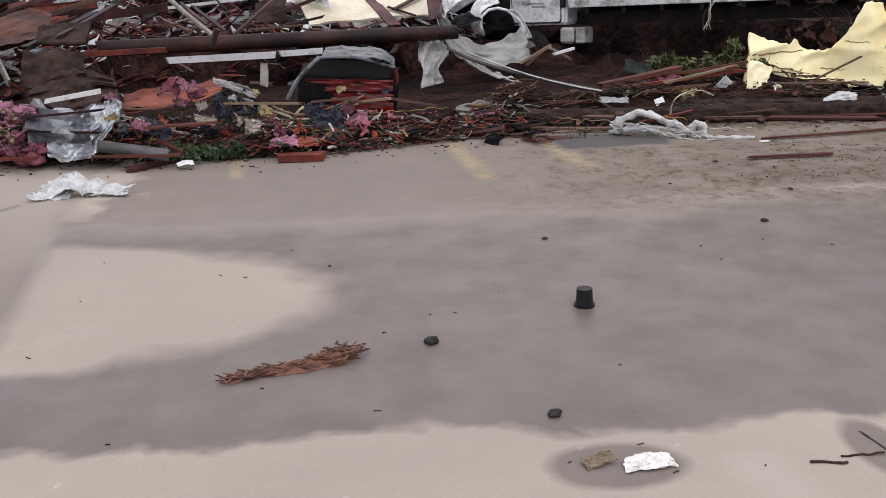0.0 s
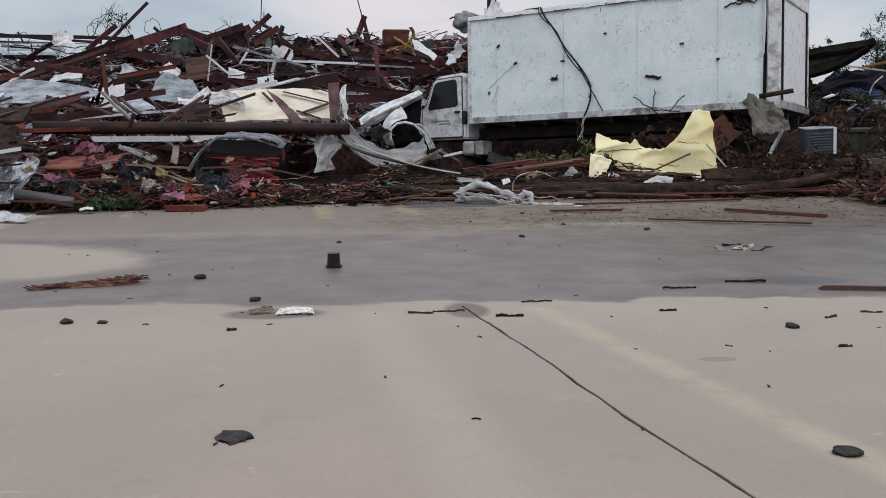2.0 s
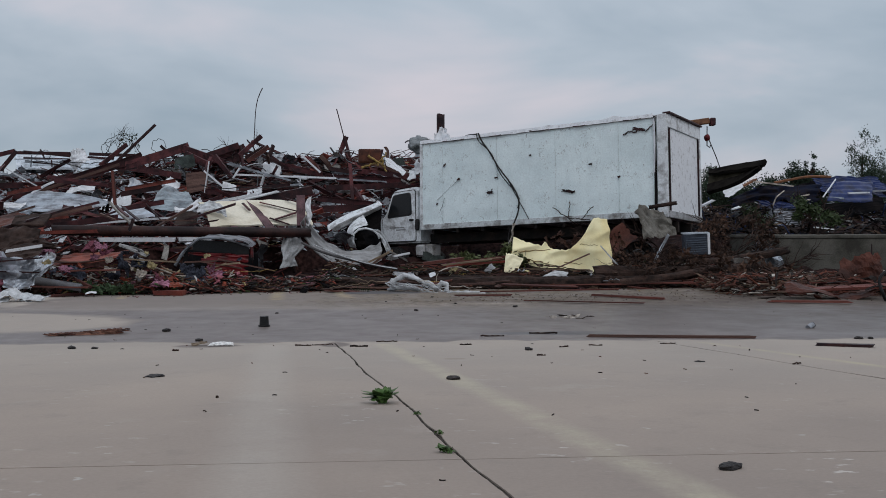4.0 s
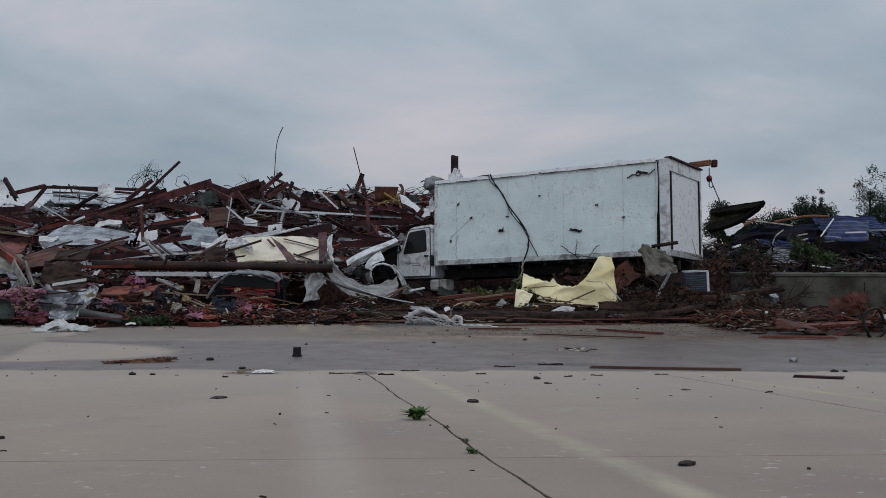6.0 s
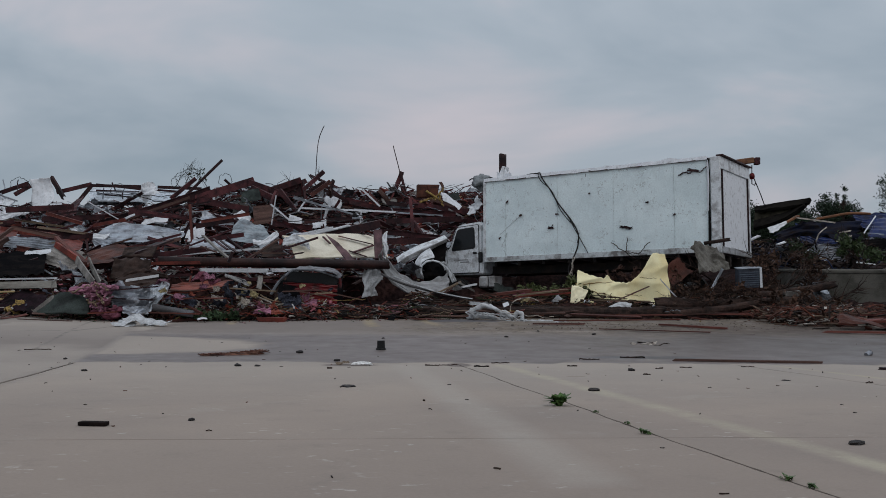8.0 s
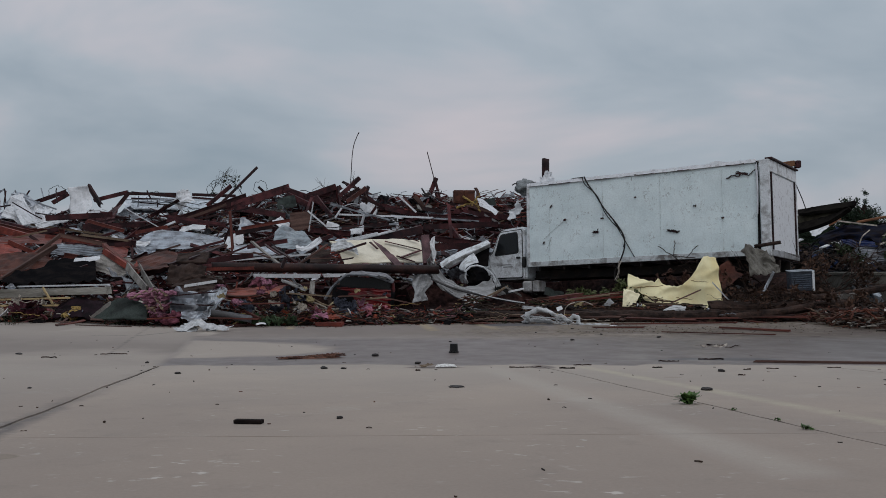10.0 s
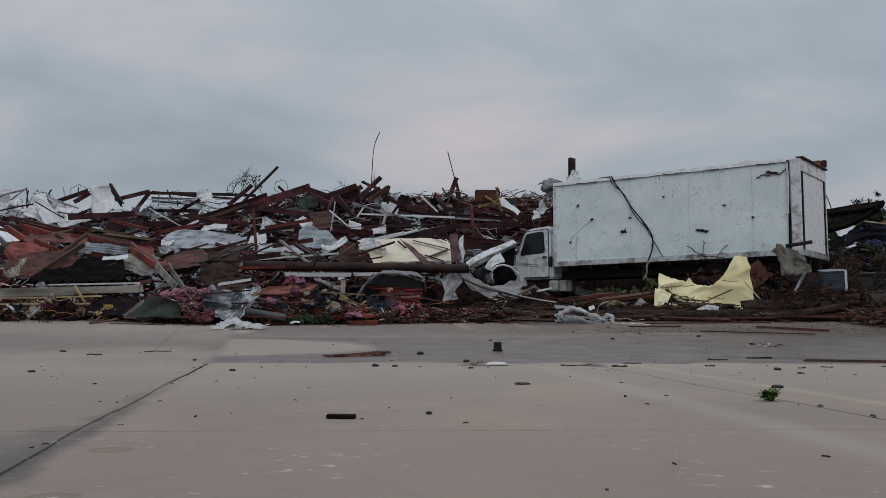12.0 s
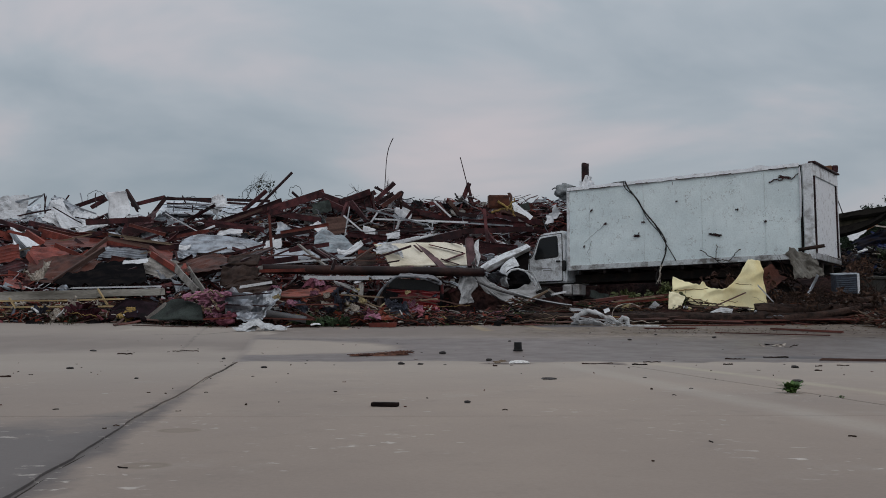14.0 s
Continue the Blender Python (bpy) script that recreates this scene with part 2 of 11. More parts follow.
def section_bm(outline, length, cuts=10, bend=0.0, twist=0.0, sag=0.0, jag=0.0, rng=None):
    """A bar of the given cross-section (y, z) along x, bent and twisted, with ragged ends."""
    rng = rng or random.Random(1)
    bm = bmesh.new()
    rings = []
    ph = rng.uniform(0, 6)
    for i in range(cuts + 1):
        u = i / cuts - 0.5
        tw = twist * u
        oy, oz = bend * (u * u * 4 - 0.3) + bend * 0.35 * math.sin(7 * u + ph), sag * (u * u * 4 - 0.3)
        ring = []
        for y, z in outline:
            yy, zz = y * math.cos(tw) - z * math.sin(tw), y * math.sin(tw) + z * math.cos(tw)
            j = rng.uniform(-jag, jag) if i in (0, cuts) else 0
            ring.append(bm.verts.new((u * length + j, yy + oy, zz + oz)))
        rings.append(ring)
    k = len(outline)
    for a, b in zip(rings, rings[1:]):
        for j in range(k):
            bm.faces.new((a[j], a[(j + 1) % k], b[(j + 1) % k], b[j]))
    bm.faces.new(list(reversed(rings[0])))
    bm.faces.new(rings[-1])
    bmesh.ops.recalc_face_normals(bm, faces=bm.faces[:])
    return bm


def rect(w, h):
    return [(-w / 2, -h / 2), (w / 2, -h / 2), (w / 2, h / 2), (-w / 2, h / 2)]


def channel(w, h, t):
    """A steel channel: web h high, flanges w wide."""
    return [(-w / 2, -h / 2), (w / 2, -h / 2), (w / 2, -h / 2 + t), (-w / 2 + t, -h / 2 + t), (-w / 2 + t, h / 2 - t), (w / 2, h / 2 - t), (w / 2, h / 2), (-w / 2, h / 2)]


def i_section(w, h, t):
    return [(-w / 2, -h / 2), (w / 2, -h / 2), (w / 2, -h / 2 + t), (t / 2, -h / 2 + t), (t / 2, h / 2 - t), (w / 2, h / 2 - t), (w / 2, h / 2), (-w / 2, h / 2), (-w / 2, h / 2 - t), (-t / 2, h / 2 - t), (-t / 2, -h / 2 + t), (-w / 2, -h / 2 + t)]


def disc(r, k=8):
    return [(r * math.cos(2 * math.pi * i / k), r * math.sin(2 * math.pi * i / k)) for i in range(k)]


def angle(w, t):
    return [(0, 0), (w, 0), (w, t), (t, t), (t, w), (0, w)]


def tube_bm(points, r, k=6, taper=0.0, bm=None):
    """A tube along a line of points."""
    bm = bm or bmesh.new()
    pts = [Vector(p) for p in points]
    rings = []
    for i, p in enumerate(pts):
        d = (pts[min(i + 1, len(pts) - 1)] - pts[max(i - 1, 0)]).normalized()
        a = d.cross(Vector((0.3, 0.5, 0.81))).normalized()
        b = d.cross(a)
        rr = r * (1 - taper * i / (len(pts) - 1))
        rings.append([bm.verts.new(p + rr * (a * math.cos(2 * math.pi * j / k) + b * math.sin(2 * math.pi * j / k))) for j in range(k)])
    for a, b in zip(rings, rings[1:]):
        for j in range(k):
            bm.faces.new((a[j], a[(j + 1) % k], b[(j + 1) % k], b[j]))
    bm.faces.new(list(reversed(rings[0])))
    bm.faces.new(rings[-1])
    return bm


def wander(a, b, n, amount, rng, sag=0.0):
    """Points from a to b on a wavering line."""
    a, b = Vector(a), Vector(b)
    out = []
    off = Vector((0, 0, 0))
    for i in range(n + 1):
        u = i / n
        off = off * 0.7 + Vector((rng.uniform(-1, 1), rng.uniform(-1, 1), rng.uniform(-1, 1))) * amount
        k = 1.0 if 0 < i < n else 0.0
        out.append(a.lerp(b, u) + off * k - Vector((0, 0, sag * 4 * u * (1 - u))))
    return out


def thicken(bm, thick):
    """Gives an open sheet a thickness along its vertex normals."""
    bm.normal_update()
    verts, faces = bm.verts[:], bm.faces[:]
    rim = [(e.link_faces[0], e.verts[0], e.verts[1]) for e in bm.edges if len(e.link_faces) == 1]
    twin = {v: bm.verts.new(v.co - v.normal * thick) for v in verts}
    for f in faces:
        bm.faces.new([twin[v] for v in reversed(f.verts)])
    for f, a, b in rim:
        order = [v for v in f.verts]
        i = order.index(a)
        if order[(i + 1) % len(order)] is not b:
            a, b = b, a
        bm.faces.new((b, a, twin[a], twin[b]))
    return bm


def sheet_bm(L, W, ribs=0, depth=0.02, crumple=0.15, seed=0, nx=22, ny=14, fold=0.0, thick=0.004, ragged=0.12):
    """A torn sheet in the xy plane: ribs along x, crumpled and folded, ragged at its rim, with a thickness."""
    bm = bmesh.new()
    if ribs:
        ny = max(ny, ribs * 4)
    grid = []
    s = Vector((seed * 7.31, seed * 3.17, seed * 1.73))
    # straight creases, as bent metal takes them
    rng = random.Random(seed * 13 + 5)
    creases = [(rng.uniform(-0.6, 0.6) + (1.57 if rng.random() < 0.3 else 0), rng.uniform(-0.4, 0.4) * L, rng.uniform(-1.1, 1.1) * (crumple + 0.25 * fold)) for _ in range(5)]
    for i in range(nx + 1):
        row = []
        for j in range(ny + 1):
            u, v = i / nx, j / ny
            x, y = (u - 0.5) * L, (v - 0.5) * W
            edge = min(u, 1 - u, v, 1 - v)
            if edge < 0.25:
                k = (0.25 - edge) / 0.25 * ragged
                q = Vector((u * 5 * max(1.0, L / W) ** 0.5, v * 5, 3)) + s
                x += k * (noise.noise(q) + 0.5 * noise.noise(q * 2.7)) * L * 0.5
                y += k * (noise.noise(q + Vector((0, 0, 6))) + 0.5 * noise.noise(q * 2.7 + Vector((0, 0, 6)))) * W * 0.7
            z = 0.0
            if ribs:
                ph = (v * ribs) % 1.0
                z += depth * (1 if ph < 0.25 else max(0.0, 1 - abs(ph - 0.125 - 0.0) * 6) if ph < 0.4 else 0)
            c = Vector((x * 0.9, y * 0.9, 0)) + s
            z += crumple * 0.5 * noise.noise(c) - crumple * 0.7 * (abs(noise.noise(c * 1.6)) - 0.25) + crumple * 0.6 * (abs(noise.noise(c * 3.7)) - 0.25) - crumple * 0.25 * abs(noise.noise(c * 8.1))
            z += fold * (abs(noise.noise(Vector((x * 0.55, seed * 2.0, 0.3)))) * 2 - 0.4)
            for a, c0, k in creases:
                z += k * (abs(math.cos(a) * x + math.sin(a) * y - c0) - 0.2)
            row.append(bm.verts.new((x, y, z)))
        grid.append(row)
    for i in range(nx):
        for j in range(ny):
            bm.faces.new((grid[i][j], grid[i + 1][j], grid[i + 1][j + 1], grid[i][j + 1]))
    bmesh.ops.recalc_face_normals(bm, faces=bm.faces[:])
    return thicken(bm, thick)


def clump_bm(r, seed=0, flat=0.6, rough=0.5, sub=3):
    """A ragged lump."""
    bm = bmesh.new()
    bmesh.ops.create_icosphere(bm, subdivisions=sub, radius=1.0)
    s = Vector((seed * 5.1, seed * 2.3, seed * 9.7))
    for v in bm.verts:
        d = v.co.normalized()
        k = 1 + rough * noise.noise(d * 1.5 + s) + rough * 0.45 * (abs(noise.noise(d * 3.1 + s)) - 0.2) + rough * 0.12 * noise.noise(d * 8 + s)
        v.co = Vector((d.x * r, d.y * r, d.z * r * flat)) * k
    return bm


def catmull(stops, u):
    """A place on the smooth line through the stops."""
    k = min(int(u * (len(stops) - 1)), len(stops) - 2)
    f = u * (len(stops) - 1) - k
    p = [Vector(stops[max(0, min(len(stops) - 1, k + d))]) for d in (-1, 0, 1, 2)]
    return 0.5 * (2 * p[1] + (p[2] - p[0]) * f + (2 * p[0] - 5 * p[1] + 4 * p[2] - p[3]) * f * f + (3 * p[1] - p[0] - 3 * p[2] + p[3]) * f ** 3)


def ribbon_bm(one, two, crumple=0.04, seed=0, n=40, k=12, thick=0.005, sag=0.0, ribs=0, depth=0.03):
    """A draped strip between two edges, each a smooth line through its stops, with folds along it."""
    bm = bmesh.new()
    s = Vector((seed * 3.1, seed * 1.7, 4))
    grid = []
    for i in range(n + 1):
        a, b = catmull(one, i / n), catmull(two, i / n)
        row = []
        for j in range(k + 1):
            v = j / k
            p = a.lerp(b, v)
            d = Vector((i / n * 4, v * 5, 0)) + s
            p += Vector((0.3, -1, 0.2)) * crumple * (noise.noise(d) * 1.2 + abs(noise.noise(Vector((i / n * 2, v * 9, 7)) + s)) + 0.4 * noise.noise(d * 3.1) + 2 * sag * v * (1 - v))
            p += Vector((0, 0, 1)) * crumple * 0.8 * noise.noise(Vector((i / n * 9, 2, 0)) + s) * (1 if j in (0, k) else 0)
            if ribs:
                p += Vector((0, -0.45, 0.9)) * depth * (1 - 2 * abs((v * ribs) % 1.0 - 0.5)) ** 0.7
            row.append(bm.verts.new(p))
        grid.append(row)
    for i in range(n):
        for j in range(k):
            bm.faces.new((grid[i][j], grid[i + 1][j], grid[i + 1][j + 1], grid[i][j + 1]))
    bmesh.ops.recalc_face_normals(bm, faces=bm.faces[:])
    return thicken(bm, thick)


def rounded(outline, r, k=4):
    """The outline with its corners rounded."""
    out = []
    for i, p in enumerate(outline):
        a, b, c = Vector(outline[i - 1]), Vector(p), Vector(outline[(i + 1) % len(outline)])
        d = min(r, (a - b).length * 0.45, (c - b).length * 0.45)
        p0, p1 = b + (a - b).normalized() * d, b + (c - b).normalized() * d
        for j in range(k + 1):
            f = j / k
            q = p0 * (1 - f) ** 2 + b * 2 * f * (1 - f) + p1 * f * f
            out.append((q.x, q.y))
    return out


def curve_pts(*stops, n=16):
    return [catmull(stops, i / n) for i in range(n + 1)]


# ---- ground: the lot falls to a wet gutter, then runs level to the debris ----
def ground_z(y):
    if y < 0.75:
        return -0.0437 * y
    if y < 3:
        return -0.033
    return -0.033 + min(0.10, (y - 3) * 0.0266)


def shape_mask(n, l, pos, cx, cy, rx, ry, soft, warp):
    """A soft-edged oval stain on the ground, its rim broken by warp."""
    sub = n.new("ShaderNodeVectorMath")
    sub.operation = "SUBTRACT"
    sub.inputs[1].default_value = (cx, cy, 0)
    l.new(pos, sub.inputs[0])
    mul = n.new("ShaderNodeVectorMath")
    mul.operation = "MULTIPLY"
    mul.inputs[1].default_value = (1 / rx, 1 / ry, 0)
    l.new(sub.outputs["Vector"], mul.inputs[0])
    ln = n.new("ShaderNodeVectorMath")
    ln.operation = "LENGTH"
    l.new(mul.outputs["Vector"], ln.inputs[0])
    add = n.new("ShaderNodeMath")
    add.operation = "ADD"
    l.new(ln.outputs["Value"], add.inputs[0])
    l.new(warp, add.inputs[1])
    mr = n.new("ShaderNodeMapRange")
    mr.inputs["From Min"].default_value, mr.inputs["From Max"].default_value = 1 + soft, 1 - soft
    l.new(add.outputs["Value"], mr.inputs["Value"])
    return mr.outputs["Result"]


def math_node(n, l, op, a, b):
    k = n.new("ShaderNodeMath")
    k.operation = op
    k.use_clamp = op in ("ADD", "SUBTRACT", "MULTIPLY")
    for i, v in enumerate((a, b)):
        if isinstance(v, (int, float)):
            k.inputs[i].default_value = v
        else:
            l.new(v, k.inputs[i])
    return k.outputs["Value"]


def line_mask(n, l, pos, a, b, width, soft=0.6):
    """Worn paint along a straight line on the ground from a to b."""
    a, b = Vector((*a, 0)), Vector((*b, 0))
    d = (b - a).normalized()
    rel = n.new("ShaderNodeVectorMath")
    rel.operation = "SUBTRACT"
    rel.inputs[1].default_value = a
    l.new(pos, rel.inputs[0])
    out = []
    for axis, lo, hi in ((d, 0.0, (b - a).length), (Vector((-d.y, d.x, 0)), -width / 2, width / 2)):
        dot = n.new("ShaderNodeVectorMath")
        dot.operation = "DOT_PRODUCT"
        dot.inputs[1].default_value = axis
        l.new(rel.outputs["Vector"], dot.inputs[0])
        for edge, sign in ((lo, 1), (hi, -1)):
            r = n.new("ShaderNodeMapRange")
            r.inputs["From Min"].default_value, r.inputs["From Max"].default_value = edge - sign * width * soft * 0.5, edge + sign * width * soft * 0.5
            l.new(dot.outputs["Value"], r.inputs["Value"])
            out.append(r.outputs["Result"])
    m = out[0]
    for o in out[1:]:
        m = math_node(n, l, "MULTIPLY", m, o)
    return m


def concrete(name):
    """Lot concrete: pale and dry, with a band of standing wet along the gutter and dirt washed out of the debris."""
    m = bpy.data.materials.new(name)
    m.use_nodes = True
    n, l = m.node_tree.nodes, m.node_tree.links
    bsdf = n["Principled BSDF"]
    geo = n.new("ShaderNodeNewGeometry")
    pos = geo.outputs["Position"]

    def tex(scale, detail=5, rough=0.6, dist=0.0):
        t = n.new("ShaderNodeTexNoise")
        t.inputs["Scale"].default_value, t.inputs["Detail"].default_value = scale, detail
        t.inputs["Roughness"].default_value, t.inputs["Distortion"].default_value = rough, dist
        l.new(pos, t.inputs["Vector"])
        return t.outputs["Fac"]

    def remap(v, a, b, c=0.0, d=1.0):
        r = n.new("ShaderNodeMapRange")
        for k, x in zip(("From Min", "From Max", "To Min", "To Max"), (a, b, c, d)):
            r.inputs[k].default_value = x
        l.new(v, r.inputs["Value"])
        return r.outputs["Result"]

    def mixc(f, a, b):
        x = n.new("ShaderNodeMix")
        x.data_type = "RGBA"
        l.new(f, x.inputs["Factor"])
        for k, v in (("A", a), ("B", b)):
            if isinstance(v, tuple):
                x.inputs[k].default_value = (*v, 1)
            else:
                l.new(v, x.inputs[k])
        return x.outputs["Result"]

    broad, mid_, fine, warp_n = tex(0.35, 4), tex(1.6, 6), tex(45, 4, 0.7), tex(0.9, 4, 0.5, 0.0)
    warp = remap(warp_n, 0.25, 0.75, -0.32, 0.32)
    sep = n.new("ShaderNodeSeparateXYZ")
    l.new(pos, sep.inputs["Vector"])
    X, Y = sep.outputs["X"], sep.outputs["Y"]
    yw = n.new("ShaderNodeMath")
    l.new(Y, yw.inputs[0])
    l.new(remap(tex(0.9, 5, 0.55), 0.25, 0.75, -0.28, 0.28), yw.inputs[1])
    Yw = yw.outputs["Value"]
    yc0 = n.new("ShaderNodeMath")
    l.new(Y, yc0.inputs[0])
    l.new(remap(broad, 0.25, 0.75, -1.5, 1.5), yc0.inputs[1])
    Yc0 = yc0.outputs["Value"]
    # across the lot, along the slope of the long joints
    lean = n.new("ShaderNodeMath")
    lean.operation = "MULTIPLY_ADD"
    lean.inputs[1].default_value = 0.172
    l.new(Y, lean.inputs[0])
    l.new(X, lean.inputs[2])
    beyond = remap(lean.outputs["Value"], -5.28, -5.44)
    # wet band along the gutter, less a dry island and a dry strip beyond it
    wet = math_node(n, l, "MULTIPLY", remap(Yw, 0.86, 0.98), remap(Yw, 6.2, 4.9))
    island = math_node(n, l, "MULTIPLY", shape_mask(n, l, pos, -7.9, 3.35, 4.5, 1.72, 0.05, remap(warp_n, 0.25, 0.75, -0.09, 0.09)), remap(beyond, 0.0, 1.0, 1.0, 0.25))
    wet = math_node(n, l, "SUBTRACT", wet, math_node(n, l, "MULTIPLY", island, 0.95))
    # the next slab drains better: a soft brown damp band alone
    band = math_node(n, l, "MULTIPLY", remap(Yc0, 1.4, 3.6), remap(Yc0, 7.4, 4.6))
    wet = math_node(n, l, "MULTIPLY", wet, remap(beyond, 0.0, 1.0, 1.0, 0.12))
    brown = math_node(n, l, "MULTIPLY", math_node(n, l, "MULTIPLY", beyond, band), 0.55)
    far = math_node(n, l, "MULTIPLY", remap(Yw, 4.8, 5.6), 0.68)
    far = math_node(n, l, "MULTIPLY", far, remap(beyond, 0.0, 1.0, 1.0, 0.35))
    far_dry = shape_mask(n, l, pos, -7.8, 7.0, 2.0, 1.4, 0.12, warp)
    far = math_node(n, l, "SUBTRACT", far, far_dry)
    bar_dry = shape_mask(n, l, pos, 2.6, 5.75, 2.4, 0.42, 0.25, warp)
    far = math_node(n, l, "SUBTRACT", far, bar_dry)
    rings = [shape_mask(n, l, pos, -1.56, 0.44, 0.40, 0.26, 0.14, remap(warp_n, 0.25, 0.75, -0.12, 0.12)), shape_mask(n, l, pos, -0.05, 0.5, 0.16, 0.35, 0.2, warp)]
    damp = math_node(n, l, "MAXIMUM", far, wet)
    damp = math_node(n, l, "MAXIMUM", damp, brown)
    for r_ in rings:
        damp = math_node(n, l, "MAXIMUM", damp, math_node(n, l, "MULTIPLY", r_, 0.8))
    puddle = math_node(n, l, "MAXIMUM", shape_mask(n, l, pos, 0.1, 8.95, 0.95, 0.5, 0.08, warp), shape_mask(n, l, pos, 2.7, 1.75, 1.0, 0.22, 0.1, warp))
    # one slab is darker than its neighbours
    yc = n.new("ShaderNodeMath")
    l.new(Y, yc.inputs[0])
    l.new(remap(tex(0.7, 5, 0.6), 0.25, 0.75, -0.9, 0.9), yc.inputs[1])
    Yc = yc.outputs["Value"]
    corner = math_node(n, l, "MULTIPLY", remap(lean.outputs["Value"], -5.31, -5.41), remap(Yc, -6.9, -7.7))
    dry_c = mixc(remap(broad, 0.3, 0.72), (0.385, 0.318, 0.262), (0.256, 0.213, 0.182))
    dry_c = mixc(remap(mid_, 0.60, 0.78, 0, 0.55), dry_c, (0.40, 0.36, 0.315))
    dry_c = mixc(remap(tex(3.1, 6, 0.7), 0.56, 0.72, 0, 0.35), dry_c, (0.19, 0.172, 0.152))
    dry_c = mixc(math_node(n, l, "MULTIPLY", remap(lean.outputs["Value"], -5.25, -5.41), 0.4), dry_c, (0.235, 0.200, 0.176))
    # the dry colour grows darker away from the gutter
    dry_c = mixc(math_node(n, l, "MULTIPLY", remap(Yc0, -4.5, -8.5), 0.35), dry_c, (0.232, 0.182, 0.150))
    # the dry colour grows paler towards the gutter
    dry_c = mixc(math_node(n, l, "MULTIPLY", remap(Yc0, -5.0, -0.5), 0.45), dry_c, (0.422, 0.379, 0.328))
    pale = math_node(n, l, "MULTIPLY", remap(tex(7.0, 3, 0.5), 0.70, 0.74), remap(tex(1.0, 2), 0.5, 0.6))
    dry_c = mixc(math_node(n, l, "MULTIPLY", pale, 0.6), dry_c, (0.50, 0.48, 0.44))
    wet_c = mixc(remap(mid_, 0.35, 0.7), (0.158, 0.129, 0.117), (0.120, 0.098, 0.089))
    # silt and leaf litter washed along the foot of the debris
    silt = math_node(n, l, "MULTIPLY", remap(Yw, 4.6, 6.4), remap(X, -2.6, 0.6))
    silt = math_node(n, l, "MULTIPLY", silt, remap(tex(1.9, 8, 0.8), 0.42, 0.53))
    col = mixc(damp, dry_c, wet_c)
    col = mixc(math_node(n, l, "MULTIPLY", corner, 0.8), col, (0.125, 0.118, 0.118))
    col = mixc(math_node(n, l, "MULTIPLY", puddle, 0.85), col, (0.055, 0.054, 0.060))
    # a damp seam along the long joint, ring stains, and scuffs that run across the lot
    lw = n.new("ShaderNodeMath")
    l.new(lean.outputs["Value"], lw.inputs[0])
    l.new(remap(tex(2.2, 5, 0.65), 0.25, 0.75, -0.10, 0.10), lw.inputs[1])
    seam = math_node(n, l, "MULTIPLY", remap(lw.outputs["Value"], -5.55, -5.37), remap(lw.outputs["Value"], -5.23, -5.35))
    seam = math_node(n, l, "MULTIPLY", seam, remap(Yc, -3.2, -6.5, 0.15, 0.8))
    col = mixc(seam, col, (0.11, 0.098, 0.094))
    for cx, cy, rx, ry in ((-3.5, -8.91, 0.13, 0.10), (-3.74, -7.63, 0.12, 0.10), (1.3, -1.5, 0.12, 0.07)):
        ring = math_node(n, l, "SUBTRACT", shape_mask(n, l, pos, cx, cy, rx, ry, 0.12, warp), math_node(n, l, "MULTIPLY", shape_mask(n, l, pos, cx, cy, rx * 0.8, ry * 0.75, 0.25, warp), 0.45))
        col = mixc(math_node(n, l, "MULTIPLY", ring, 0.6), col, (0.17, 0.135, 0.095))
    st = n.new("ShaderNodeVectorMath")
    st.operation = "MULTIPLY"
    st.inputs[1].default_value = (8.5, 13.0, 1.0)
    l.new(pos, st.inputs[0])
    sn = n.new("ShaderNodeTexNoise")
    sn.inputs["Scale"].default_value, sn.inputs["Detail"].default_value = 1.0, 7
    l.new(st.outputs["Vector"], sn.inputs["Vector"])
    scuff = math_node(n, l, "MULTIPLY", remap(sn.outputs["Fac"], 0.63, 0.70), remap(tex(0.8, 3), 0.48, 0.62))
    scuff = math_node(n, l, "MULTIPLY", scuff, remap(Y, -2.0, -5.5, 0.0, 0.8))
    col = mixc(scuff, col, (0.58, 0.54, 0.49))
    wear = remap(tex(1.7, 8, 0.75), 0.34, 0.62, 0.05, 0.82)
    for pa, pb, w_, c_ in (((0.50, 0.6), (2.25, -8.6), 0.19, (0.455, 0.41, 0.305)), ((4.35, 0.6), (5.6, -4.9), 0.12, (0.44, 0.39, 0.27)), ((-2.35, 10.5), (-0.3, 10.05), 0.34, (0.42, 0.31, 0.14)), ((-2.2, 10.4), (-1.70, 6.9), 0.24, (0.42, 0.33, 0.18)), ((-0.95, 10.1), (-0.38, 7.2), 0.24, (0.41, 0.32, 0.18)), ((-5.0, 8.9), (-4.78, 7.4), 0.16, (0.40, 0.31, 0.18))):
        col = mixc(math_node(n, l, "MULTIPLY", line_mask(n, l, pos, pa, pb, w_), wear), col, c_)
    for pa, pb, w_ in (((-8.05, 8.4), (-6.85, 2.3), 0.07), ((-8.5, 5.9), (-7.3, 5.85), 0.10), ((-7.4, 6.0), (-7.0, 6.6), 0.12)):
        col = mixc(math_node(n, l, "MULTIPLY", line_mask(n, l, pos, pa, pb, w_), remap(tex(6.0, 4), 0.42, 0.6, 0, 0.6)), col, (0.11, 0.10, 0.09))
    ghost = math_node(n, l, "MULTIPLY", line_mask(n, l, pos, (-0.82, 0.5), (0.45, -8.2), 0.34, 0.6), remap(mid_, 0.3, 0.7, 0.25, 0.55))
    col = mixc(ghost, col, (0.43, 0.39, 0.34))
    silt = math_node(n, l, "SUBTRACT", silt, math_node(n, l, "MULTIPLY", puddle, 0.9))
